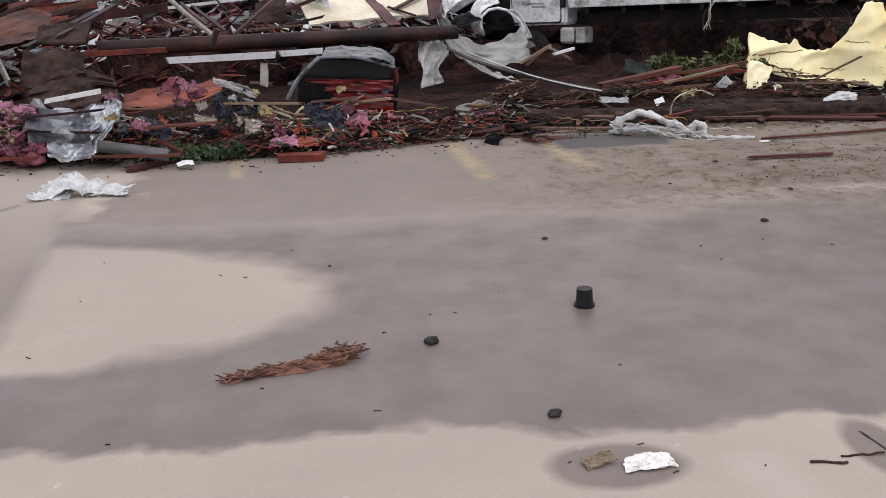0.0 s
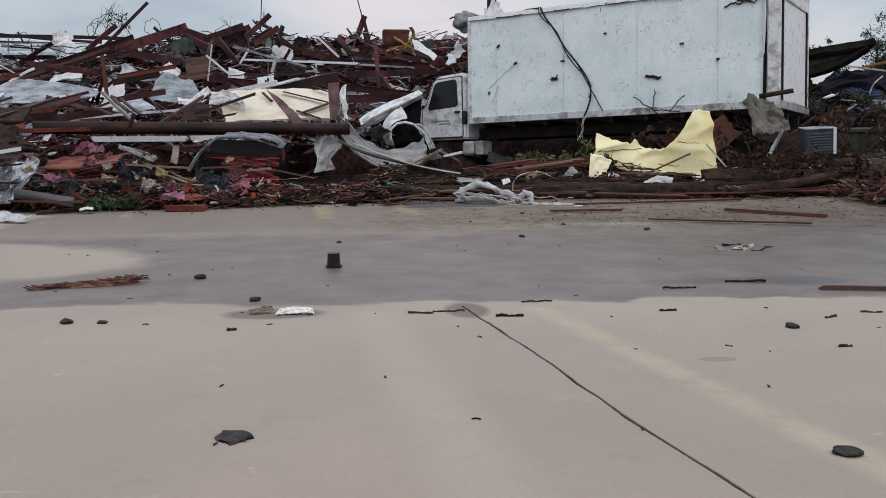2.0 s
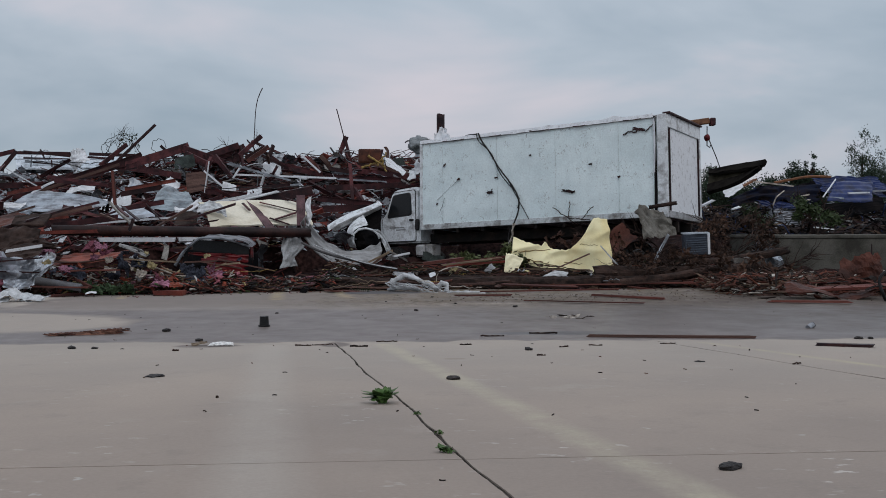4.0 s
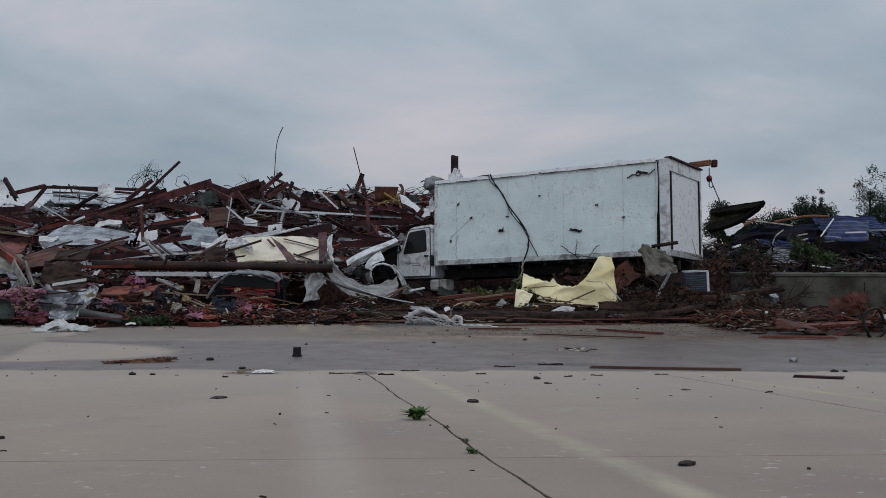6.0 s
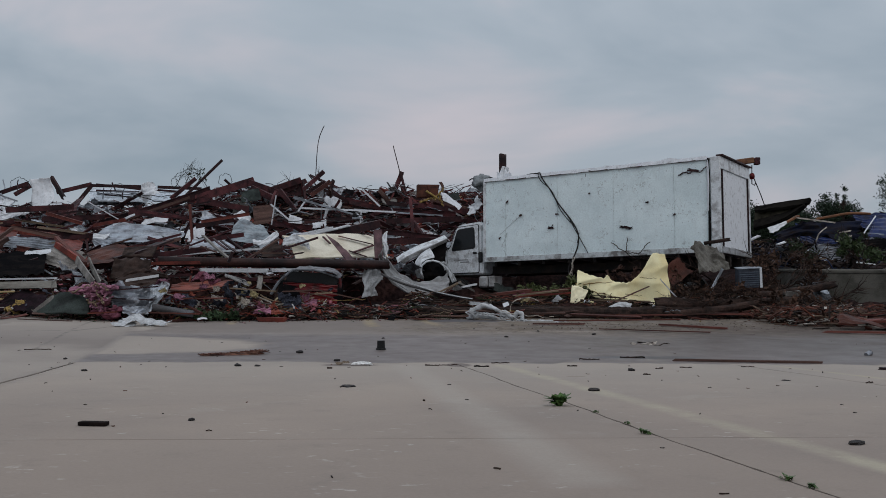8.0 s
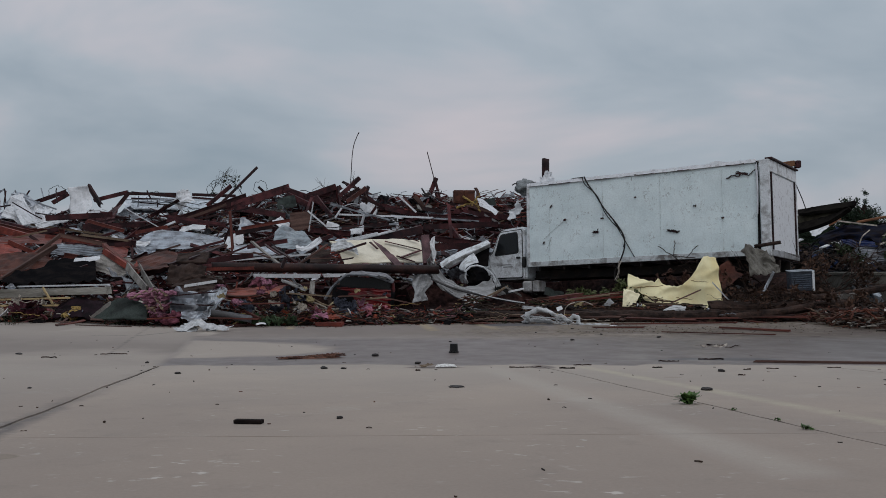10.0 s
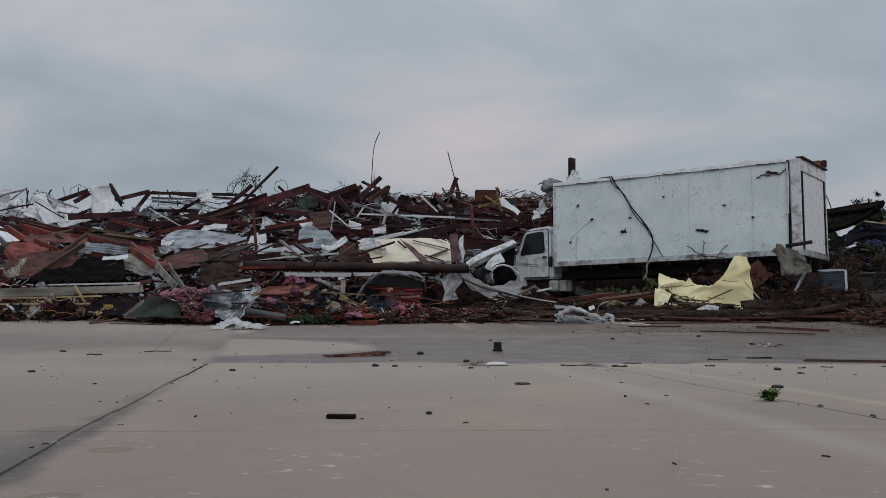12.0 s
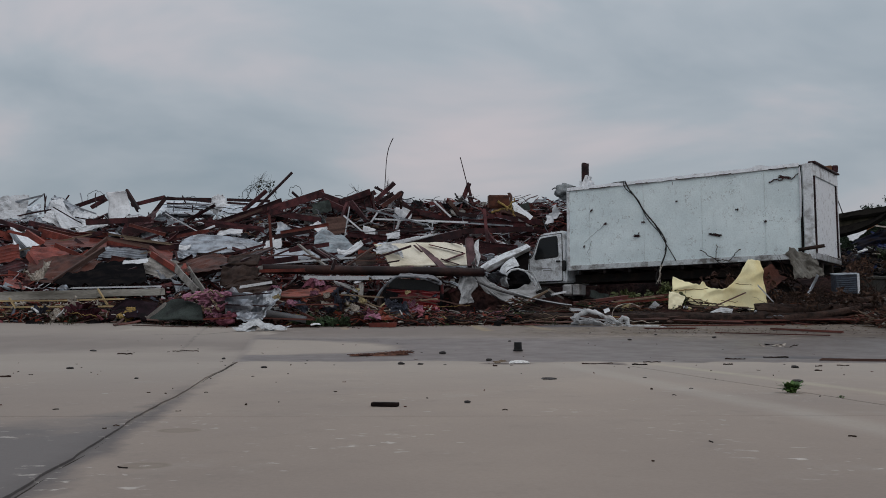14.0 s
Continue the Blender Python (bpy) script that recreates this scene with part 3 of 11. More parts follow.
    col = mixc(math_node(n, l, "MULTIPLY", silt, 0.8), col, (0.175, 0.135, 0.090))
    col = mixc(math_node(n, l, "MULTIPLY", math_node(n, l, "MULTIPLY", silt, remap(tex(5.5, 8, 0.8), 0.50, 0.57)), 0.85), col, (0.055, 0.042, 0.028))
    mud = math_node(n, l, "MULTIPLY", shape_mask(n, l, pos, 9.6, 5.3, 7.2, 3.3, 0.45, warp), remap(tex(3.0, 7, 0.75), 0.32, 0.52, 0.35, 0.95))
    col = mixc(mud, col, (0.070, 0.050, 0.038))
    hs = n.new("ShaderNodeHueSaturation")
    l.new(col, hs.inputs["Color"])
    l.new(remap(fine, 0.25, 0.75, 0.93, 1.07), hs.inputs["Value"])
    l.new(hs.outputs["Color"], bsdf.inputs["Base Color"])
    rgh = math_node(n, l, "SUBTRACT", 0.86, math_node(n, l, "MULTIPLY", wet, remap(mid_, 0.3, 0.7, 0.55, 0.34)))
    l.new(rgh, bsdf.inputs["Roughness"])
    bp = n.new("ShaderNodeBump")
    bp.inputs["Distance"].default_value = 0.006
    l.new(math_node(n, l, "SUBTRACT", 0.16, math_node(n, l, "MULTIPLY", wet, 0.12)), bp.inputs["Strength"])
    l.new(fine, bp.inputs["Height"])
    l.new(bp.outputs["Normal"], bsdf.inputs["Normal"])
    return m


M_LOT = concrete("lot_concrete")

GAP = 0.012      # joints lie this far below the slabs


def ground_sheet():
    bm = bmesh.new()
    ys = [-400, -60, -20, -12, -8, -6, -4, -2, 0, 0.75, 2, 3, 5, 7, 9, 12, 20, 40, 120, 900]
    xs = [-900, -100, -30, -12, -6, 0, 6, 12, 30, 100, 900]
    rows = [[bm.verts.new((x, y, ground_z(max(y, -20)) - GAP)) for x in xs] for y in ys]
    for a, b in zip(rows, rows[1:]):
        for i in range(len(xs) - 1):
            bm.faces.new((a[i], a[i + 1], b[i + 1], b[i]))
    return piece("ground", bm, M_LOT, "level concrete ground with recessed joints", "ground", kind="structure")


ground_sheet()
pavement = thing("pavement", "pale worn concrete lot with cracked slab joints", "pavement", kind="structure")
SKEW = -0.172    # the long joints lean by this much per metre


def waver(y):
    """How far the long joints wander sideways."""
    return 0.035 * noise.noise(Vector((y * 0.55, 0, 5))) + 0.012 * noise.noise(Vector((y * 2.3, 0, 8)))


def slab(x0, x1, y0, y1, seed, gap=0.012, skew=SKEW, far_gap=True, sides=(1.0, 1.0)):
    """One concrete slab between two long joints, its rim slightly chipped."""
    rng = random.Random(seed)
    bm = bmesh.new()
    nx, ny = 12, 150
    cut = sorted({y0 + (y1 - y0) * j / ny for j in range(ny + 1)} | ({0.75} if y0 < 0.75 < y1 else set()))
    grid = []
    for j, y in enumerate(cut):
        row = []
        for i in range(nx + 1):
            x = x0 + (x1 - x0) * i / nx
            chip = 0.0
            if i in (0, nx):
                chip = (sides[i // nx] * gap + max(0, rng.gauss(0, 0.002)) + 0.014 * max(0, noise.noise(Vector((y * 1.3, i, seed)))) + 0.008 * max(0, noise.noise(Vector((y * 5, i, seed))))) * (1 if i == 0 else -1)
            yy = y + (gap * 0.5 + max(0, rng.gauss(0, 0.003)) if gap and j == 0 else -gap * 0.5 - max(0, rng.gauss(0, 0.003)) if far_gap and j == len(cut) - 1 else 0)
            yy += 0.05 * (x + skew * y - 2.6) * max(0.0, 1 - abs(y + 6.52) / 7) if skew else 0
            row.append(bm.verts.new((x + skew * y + chip + (waver(y) if skew else 0.0), yy, ground_z(yy))))
        grid.append(row)
    for a, b in zip(grid, grid[1:]):
        for i in range(nx):
            bm.faces.new((a[i], a[i + 1], b[i + 1], b[i]))
    rim = [e for e in bm.edges if e.is_boundary]
    made = bmesh.ops.extrude_edge_only(bm, edges=rim)
    for v in made["geom"]:
        if isinstance(v, bmesh.types.BMVert):
            v.co.z -= 0.03
    return part("slab", bm, M_LOT, pavement)


M_JOINT = material("joint_dirt", (0.06, 0.05, 0.043), (0.028, 0.024, 0.021), 0.9, 0.0, 4.0, 0.5, 0.3, gloss=0.05)
XS = (-17.0, -11.2, -5.36, 0.04, 4.0, 9.6, 15.4)
for k in range(len(XS) - 1):
    for r, (ya, yb) in enumerate(((-14.0, -6.52), (-6.52, 0.72))):
        slab(XS[k], XS[k + 1], ya, yb, 10 * k + r, gap=0.009, far_gap=r == 0, sides=(2.2 if k == 2 else 0.8, 2.2 if k == 1 else 0.8))
def joint_bm(a, b, w):
    """A strip of packed dirt low in a joint."""
    bm = bmesh.new()
    rows = []
    for i in range(41):
        p = Vector(a).lerp(Vector(b), i / 40)
        s = Vector((b[1] - a[1], a[0] - b[0], 0)).normalized() * w
        rows.append([bm.verts.new((p.x + waver(p.y) + k * s.x, p.y + k * s.y, ground_z(p.y + k * s.y) - 0.007)) for k in (-1, 1)])
    for p, q in zip(rows, rows[1:]):
        bm.faces.new((p[0], p[1], q[1], q[0]))
    return bm


for x in XS[1:-1]:
    for ya, yb in ((-14.0, 0.7),):
        part("joint", joint_bm((x + SKEW * ya, ya, 0), (x + SKEW * yb, yb, 0), 0.03), M_JOINT, pavement, "dark dirt in the slab joint")
slab(-32.0, 22.0, 0.715, 13.0, 99, gap=0.0, skew=0.0, far_gap=False)


# ---- box truck ----
RT, FT, DT = Vector((7.25, 13.143, 4.296)), Vector((1.01, 17.463, 3.98)), Vector((8.677, 15.193, 4.159))
TX = (FT - RT).normalized()
TY = -(DT - RT - (DT - RT).dot(TX) * TX).normalized()
TZ = TX.cross(TY)
TRUCK = Matrix((TX, TY, TZ)).transposed().to_4x4()
TRUCK.translation = RT - TZ * 2.6          # x ahead, y to the driver's side, from the box's rear lower corner
BOX_L, BOX_W, BOX_H = 7.6, 2.5, 2.6
truck = thing("box_truck", "wrecked white box truck with dented dirty cargo box", "truck", TRUCK)


def truck_box_paint():
    m = material("truck_box_paint", (0.80, 0.905, 0.915), (0.72, 0.83, 0.845), 0.5, 0.0, 0.9, 0.6, 0.15, 25, 0.08)
    n, l = m.node_tree.nodes, m.node_tree.links
    bsdf = n["Principled BSDF"]
    old = bsdf.inputs["Base Color"].links[0].from_socket
    co = n.new("ShaderNodeTexCoord")

    def layer(old, scale, stretch, lo, hi, amount, colour, detail=5):
        mp = n.new("ShaderNodeMapping")
        mp.inputs["Scale"].default_value = stretch
        l.new(co.outputs["Object"], mp.inputs["Vector"])
        t = n.new("ShaderNodeTexNoise")
        t.inputs["Scale"].default_value, t.inputs["Detail"].default_value, t.inputs["Roughness"].default_value = scale, detail, 0.65
        l.new(mp.outputs["Vector"], t.inputs["Vector"])
        r = n.new("ShaderNodeMapRange")
        r.inputs["From Min"].default_value, r.inputs["From Max"].default_value, r.inputs["To Max"].default_value = lo, hi, amount
        l.new(t.outputs["Fac"], r.inputs["Value"])
        x = n.new("ShaderNodeMix")
        x.data_type = "RGBA"
        l.new(r.outputs["Result"], x.inputs["Factor"])
        l.new(old, x.inputs["A"])
        x.inputs["B"].default_value = (*colour, 1)
        return x.outputs["Result"]

    def scratches(old, scale, stretch, half, amount, colour, where, turn=0.0):
        """Thin broken rims of chipped paint: the level lines of a noise, kept where another noise is high."""
        mp = n.new("ShaderNodeMapping")
        mp.inputs["Scale"].default_value, mp.inputs["Rotation"].default_value = stretch, (0, turn, 0)
        l.new(co.outputs["Object"], mp.inputs["Vector"])
        t = n.new("ShaderNodeTexNoise")
        t.inputs["Scale"].default_value, t.inputs["Detail"].default_value, t.inputs["Roughness"].default_value = scale, 4, 0.6
        l.new(mp.outputs["Vector"], t.inputs["Vector"])
        off_ = n.new("ShaderNodeMath")
        off_.operation = "COMPARE"
        off_.inputs[1].default_value, off_.inputs[2].default_value = 0.5, half
        l.new(t.outputs["Fac"], off_.inputs[0])
        k = n.new("ShaderNodeTexNoise")
        k.inputs["Scale"].default_value, k.inputs["Detail"].default_value = where[0], 5
        l.new(co.outputs["Object"], k.inputs["Vector"])
        kr = n.new("ShaderNodeMapRange")
        kr.inputs["From Min"].default_value, kr.inputs["From Max"].default_value, kr.inputs["To Max"].default_value = where[1], where[1] + 0.05, amount
        l.new(k.outputs["Fac"], kr.inputs["Value"])
        both = n.new("ShaderNodeMath")
        both.operation = "MULTIPLY"
        l.new(off_.outputs["Value"], both.inputs[0])
        l.new(kr.outputs["Result"], both.inputs[1])
        x = n.new("ShaderNodeMix")
        x.data_type = "RGBA"
        l.new(both.outputs["Value"], x.inputs["Factor"])
        l.new(old, x.inputs["A"])
        x.inputs["B"].default_value = (*colour, 1)
        return x.outputs["Result"]

    c = layer(old, 1.6, (1.0, 1, 0.8), 0.52, 0.66, 0.30, (0.60, 0.69, 0.70))
    c = layer(c, 3.0, (1.5, 1, 0.25), 0.60, 0.82, 0.30, (0.46, 0.49, 0.49))
    c = scratches(c, 2.2, (1.0, 1, 0.55), 0.005, 0.55, (0.30, 0.31, 0.31), (1.9, 0.54), 0.6)
    c = scratches(c, 3.4, (0.5, 1, 1.0), 0.004, 0.55, (0.28, 0.29, 0.29), (2.7, 0.56), -0.5)
    c = scratches(c, 5.0, (1.0, 1, 0.7), 0.008, 0.6, (0.25, 0.25, 0.24), (2.4, 0.57), 0.7)
    c = layer(c, 9.0, (1.0, 1, 0.7), 0.665, 0.685, 0.85, (0.13, 0.125, 0.12))
    c = layer(c, 20.0, (1, 1, 0.6), 0.675, 0.70, 0.5, (0.2, 0.19, 0.18))
    l.new(c, bsdf.inputs["Base Color"])
    return m


M_TRUCK = truck_box_paint()
M_CAB = material("cab_paint", (0.70, 0.73, 0.75), (0.34, 0.34, 0.34), 0.4, 0.0, 4.0, 0.42, 0.08, 30, 0.14, gloss=0.4)
# white tank paint, greyed to put the shade below the box into its colour
M_TANKSHADE = material("shaded_tank_paint", (0.42, 0.42, 0.42), (0.2, 0.19, 0.18), 0.6, 0.0, 4.0, 0.5)
M_SEAM = material("grimy_seam", (0.72, 0.79, 0.79), (0.36, 0.38, 0.38), 0.6, 0.0, 6.0, 0.6)
M_LOWRAIL = material("grimy_lower_rail", (0.56, 0.60, 0.61), (0.19, 0.18, 0.17), 0.5, 0.0, 4.0, 0.5, 0.15, 20, 0.15)
M_RAIL = material("grey_rail", (0.42, 0.43, 0.44), (0.16, 0.15, 0.14), 0.5, 0.2, 3.0, 0.7)
M_GLASS = material("dark_cab_glass", (0.012, 0.014, 0.016), (0.02, 0.02, 0.02), 0.12, 0.0, 2.0, 0.3, 0.0)
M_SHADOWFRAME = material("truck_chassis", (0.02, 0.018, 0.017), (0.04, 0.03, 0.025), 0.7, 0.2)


def side_panels():
    """The box's shell: side sheets with shallow seams, slightly buckled."""
    bm = bmesh.new()
    nx, nz = 96, 26
    for side in (0, 1):
        rows = []
        for i in range(nx + 1):
            row = []
            for j in range(nz + 1):
                x, z = 0.02 + (BOX_L - 0.04) * i / nx, 0.16 + (BOX_H - 0.2) * j / nz
                d = 0.022 * noise.noise(Vector((x * 0.9, z * 1.1, 2 + side * 7))) + 0.010 * noise.noise(Vector((x * 3, z * 3, side)))
                seam = abs(((x + 0.2) / 0.61) % 1.0 - 0.5) * 2
                if seam > 0.94:
                    d -= 0.012
                y = (d if side == 0 else -BOX_W - d)
                row.append(bm.verts.new((x, y, z)))
            rows.append(row)
        for a, b in zip(rows, rows[1:]):
            for j in range(nz):
                f = (a[j], b[j], b[j + 1], a[j + 1])
                bm.faces.new(f if side else tuple(reversed(f)))
    return bm


shell = part("side_panel", side_panels(), M_TRUCK, truck, "white side sheets speckled with mud", smooth=True)
for k in range(4):
    x = 1.31 + 1.83 * k
    part("panel_seam", section_bm(rect(0.006, 0.006), BOX_H - 0.24, 30, 0.004, 0.0, 0.004, 0.006, random.Random(k)), M_SEAM, truck, "thin grimy seam between side sheets", at=pose(x, 0.016, BOX_H / 2 + 0.02, 0, 90, 0))
core = box_bm(BOX_L - 0.02, BOX_W - 0.10, BOX_H - 0.08, at=(BOX_L / 2, -BOX_W / 2, BOX_H / 2 + 0.02))
part("cargo_body", core, M_TRUCK, truck)


def roof_bm():
    bm = bmesh.new()
    rng = random.Random(4)
    nx, ny = 60, 8
    rows = []
    for i in range(nx + 1):
        x = BOX_L * i / nx
        row = []
        for j in range(ny + 1):
            y = 0.012 - (BOX_W + 0.024) * j / ny
            z = BOX_H + 0.012 + 0.02 * noise.noise(Vector((x * 1.3, y, 5)))
            if j in (0, ny):
                z += rng.uniform(-0.02, 0.025) + (0.05 * max(0, noise.noise(Vector((x * 2.5, 0, 8)))))
            row.append(bm.verts.new((x, y, z)))
        rows.append(row)
    for a, b in zip(rows, rows[1:]):
        for j in range(ny):
            bm.faces.new((a[j], a[j + 1], b[j + 1], b[j]))
    bmesh.ops.recalc_face_normals(bm, faces=bm.faces[:])
    return thicken(bm, 0.03)


part("roof", roof_bm(), M_WHITE, truck, "torn white roof skin")


def roof_lip():
    """A ragged strip of roof skin torn up along the top of the side."""
    bm = bmesh.new()
    rng = random.Random(12)
    low, high = [], []
    for i in range(191):
        x = 0.34 + (BOX_L - 0.36) * i / 190
        up = 0.012 + 0.035 * max(0.0, noise.noise(Vector((x * 1.7, 0, 3)))) + 0.030 * max(0.0, noise.noise(Vector((x * 7, 0, 9)))) + rng.uniform(0, 0.012)
        if 1.15 < x < 1.75:
            up += 0.07 * max(0.0, 1 - abs(x - 1.45) / 0.3)
        low.append(bm.verts.new((x, 0.05 + rng.uniform(-0.004, 0.004), BOX_H - 0.045 - 0.03 * max(0.0, noise.noise(Vector((x * 4, 2, 1)))))))
        high.append(bm.verts.new((x, 0.035 + 0.03 * noise.noise(Vector((x * 5, 1, 0))), BOX_H + 0.03 + up)))
    for i in range(190):
        bm.faces.new((low[i], high[i], high[i + 1], low[i + 1]))
    bmesh.ops.recalc_face_normals(bm, faces=bm.faces[:])
    return thicken(bm, 0.004)


part("roof_lip", roof_lip(), M_WHITE, truck, "ragged white lip of torn roof skin")
for k, (x, L) in enumerate(((0.9, 0.5), (2.4, 0.35), (3.6, 0.6), (5.0, 0.4), (6.4, 0.7))):
    part("roof_edge_gap", section_bm(rect(0.012, 0.018), L, 14, 0.01, 0.2, 0.012, 0.02, random.Random(k)), M_DARK, truck, "dark split under the roof skin", at=pose(x, 0.056, BOX_H - 0.05))
for y in (0.005, -BOX_W - 0.005):
    part("bottom_rail", box_bm(BOX_L, 0.05, 0.16, 0.008, at=(BOX_L / 2, y, 0.08)), M_LOWRAIL, truck, "grimy grey lower rail")
    part("top_rail", section_bm(rect(0.03, 0.05), BOX_L - 0.1, 30, 0.004, 0.0, 0.004, 0.02), M_RAIL, truck, at=pose(BOX_L / 2, y + (0.02 if y > 0 else -0.02), BOX_H - 0.03))
for y in (0.012, -BOX_W - 0.012):
    part("front_post", box_bm(0.09, 0.05, BOX_H - 0.1, 0.008, at=(BOX_L - 0.04, y, BOX_H / 2)), M_CAB, truck)
# rear frame, standing proud of the box, with a dark torn seam before it
part("rear_seam", section_bm(rect(0.05, 0.06), BOX_H - 0.06, 24, 0.012, 0.1, 0.016, 0.03), M_BLACK, truck, "dark torn seam", at=pose(0.31, 0.012, BOX_H / 2 + 0.02, 0, 90))
part("seam_flap", ribbon_bm([(0.36, 0.03, 2.5), (0.34, 0.05, 1.9), (0.36, 0.03, 1.1)], [(0.30, 0.07, 2.55), (0.27, 0.10, 1.95), (0.31, 0.06, 1.15)], 0.02, 6, 24, 4, 0.004), M_WHITE, truck, "white edge torn out at the seam")
part("rear_post", box_bm(0.26, 0.09, BOX_H + 0.04, 0.012, at=(0.12, 0.005, BOX_H / 2)), M_CAB, truck, "white rear corner post")
part("rear_post", box_bm(0.16, 0.09, BOX_H + 0.04, 0.012, at=(0.05, -BOX_W - 0.005, BOX_H / 2)), M_CAB, truck, "white rear corner post")
part("rear_header", box_bm(0.14, BOX_W, 0.34, 0.012, at=(0.04, -BOX_W / 2, BOX_H - 0.15)), M_CAB, truck, "dented white rear header")
part("header_trim", box_bm(0.20, BOX_W + 0.06, 0.05, 0.01, at=(0.0, -BOX_W / 2, BOX_H + 0.045)), M_DARK, truck, "dark bent header edge")
door = part("rear_door", box_bm(0.05, BOX_W - 0.3, BOX_H - 0.42, 0.006, at=(0.03, -BOX_W / 2, BOX_H / 2 - 0.12)), M_WHITE, truck, "white roll-up rear door")
for y in (-0.13, -BOX_W + 0.13):
    part("door_track", box_bm(0.05, 0.05, BOX_H - 0.4, 0.006, at=(-0.01, y, BOX_H / 2 - 0.12)), M_DARK, door)
part("rear_sill", box_bm(0.16, BOX_W, 0.18, 0.01, at=(0.02, -BOX_W / 2, 0.06)), M_RAIL, truck)
for y in (-0.75, -1.75):
    part("chassis_rail", box_bm(BOX_L + 1.6, 0.1, 0.28, 0.01, at=(BOX_L / 2 + 0.8, y, -0.22)), M_SHADOWFRAME, truck)
for k in range(9):
    part("cross_member", box_bm(0.08, BOX_W - 0.1, 0.12, 0.005, at=(0.4 + 0.85 * k, -BOX_W / 2, -0.06)), M_SHADOWFRAME, truck)


def wheel(x, y):
    w = section_bm(disc(0.5, 24), 0.28, 2)
    bmesh.ops.bevel(w, geom=[e for e in w.edges if abs(e.verts[0].co.x - e.verts[1].co.x) < 1e-4], offset=0.04, segments=2, affect="EDGES")
    ob = part("wheel", w, M_RUBBER, truck, "muddy black tyre", at=pose(x, y, -0.95, 0, 0, 90))
    r = section_bm(disc(0.27, 16), 0.30, 2)
    part("rim", r, M_RAIL, ob)


for x in (1.7, 8.7):
    wheel(x, -0.2)
    wheel(x, -2.3)
part("fuel_tank", box_bm(0.34, 0.5, 0.36, 0.05, at=(7.72, -0.35, -0.60)), M_TANKSHADE, truck, "dented white tank box, greyed for shade")
part("battery_box", box_bm(0.22, 0.5, 0.36, 0.03, at=(7.39, -0.35, -0.60)), M_TANKSHADE, truck, "white battery box, greyed for shade")


def cab_profile(off=0.0):
    """The cab seen from its side: x ahead, z up."""
    return [(7.72 + off, -0.36 + off), (9.18 - off, -0.36 + off), (9.22 - off, 0.42), (9.05 - off, 0.52), (8.78 - off * 1.5, 1.16 - off), (8.62 - off, 1.27 - off), (7.85 + off, 1.33 - off), (7.72 + off, 1.2 - off)]


def cab_bm(outline, y0, y1, bevel):
    bm = bmesh.new()
    a = [bm.verts.new((x, y0, z)) for x, z in outline]
    b = [bm.verts.new((x, y1, z)) for x, z in outline]
    bm.faces.new(a)
    bm.faces.new(list(reversed(b)))
    for i in range(len(a)):
        j = (i + 1) % len(a)
        bm.faces.new((a[j], a[i], b[i], b[j]))
    bmesh.ops.recalc_face_normals(bm, faces=bm.faces[:])
    bmesh.ops.bevel(bm, geom=bm.edges[:], offset=bevel, segments=3, affect="EDGES")
    return bm


cab = part("cab", cab_bm(cab_profile(), -0.12, -2.38, 0.05), M_CAB, truck, "dented white cab", smooth=False)
part("door_gap", cab_bm(rounded([(7.84, -0.32), (9.08, -0.32), (9.12, 0.42), (8.98, 0.57), (8.72, 1.20), (7.86, 1.25)], 0.08), -0.112, -0.2, 0.006), M_CHAR, cab)
part("cab_door", cab_bm(rounded([(7.86, -0.30), (9.06, -0.30), (9.10, 0.42), (8.96, 0.55), (8.70, 1.18), (7.88, 1.23)], 0.07), -0.10, -0.2, 0.012), M_CAB, cab, "scratched white cab door")
part("door_window", cab_bm(rounded([(8.02, 0.50), (8.88, 0.44), (8.66, 1.08), (8.06, 1.14)], 0.10), -0.085, -0.15, 0.008), M_GLASS, cab, "dark side window")
part("window_seal", cab_bm(rounded([(7.98, 0.46), (8.93, 0.40), (8.69, 1.12), (8.02, 1.18)], 0.11), -0.094, -0.15, 0.008), M_CHAR, cab)
part("windscreen", cab_bm([(9.02, 0.56), (9.06, 0.58), (8.82, 1.14), (8.78, 1.12)], -0.3, -2.2, 0.008), M_GLASS, cab)
part("door_handle", box_bm(0.16, 0.05, 0.06, 0.015, at=(8.0, -0.075, 0.33)), M_CHAR, cab)
part("grab_recess", box_bm(0.14, 0.03, 0.34, 0.03, at=(7.80, -0.10, 0.18)), M_CHAR, cab)
mirror = part("mirror", box_bm(0.10, 0.22, 0.42, 0.03, at=(9.12, 0.14, 0.62)), M_CHAR, cab, "black side mirror")
part("mirror_arm", tube_bm([(9.0, -0.12, 0.50), (9.1, 0.02, 0.52), (9.12, 0.12, 0.60)], 0.018), M_CHAR, mirror)
for x, L in ((8.55, 0.55), (8.4, 0.35)):
    part("door_lettering_bar", box_bm(L, 0.004, 0.035, 0, at=(x, -0.096, 0.12 if L > 0.5 else 0.05)), M_RAIL, cab, "faint grey bar of door lettering")
# the hood is torn open: a folded strip, a bent fender round a dark wheel arch, loose skin
TRUCK_IN = TRUCK.inverted()


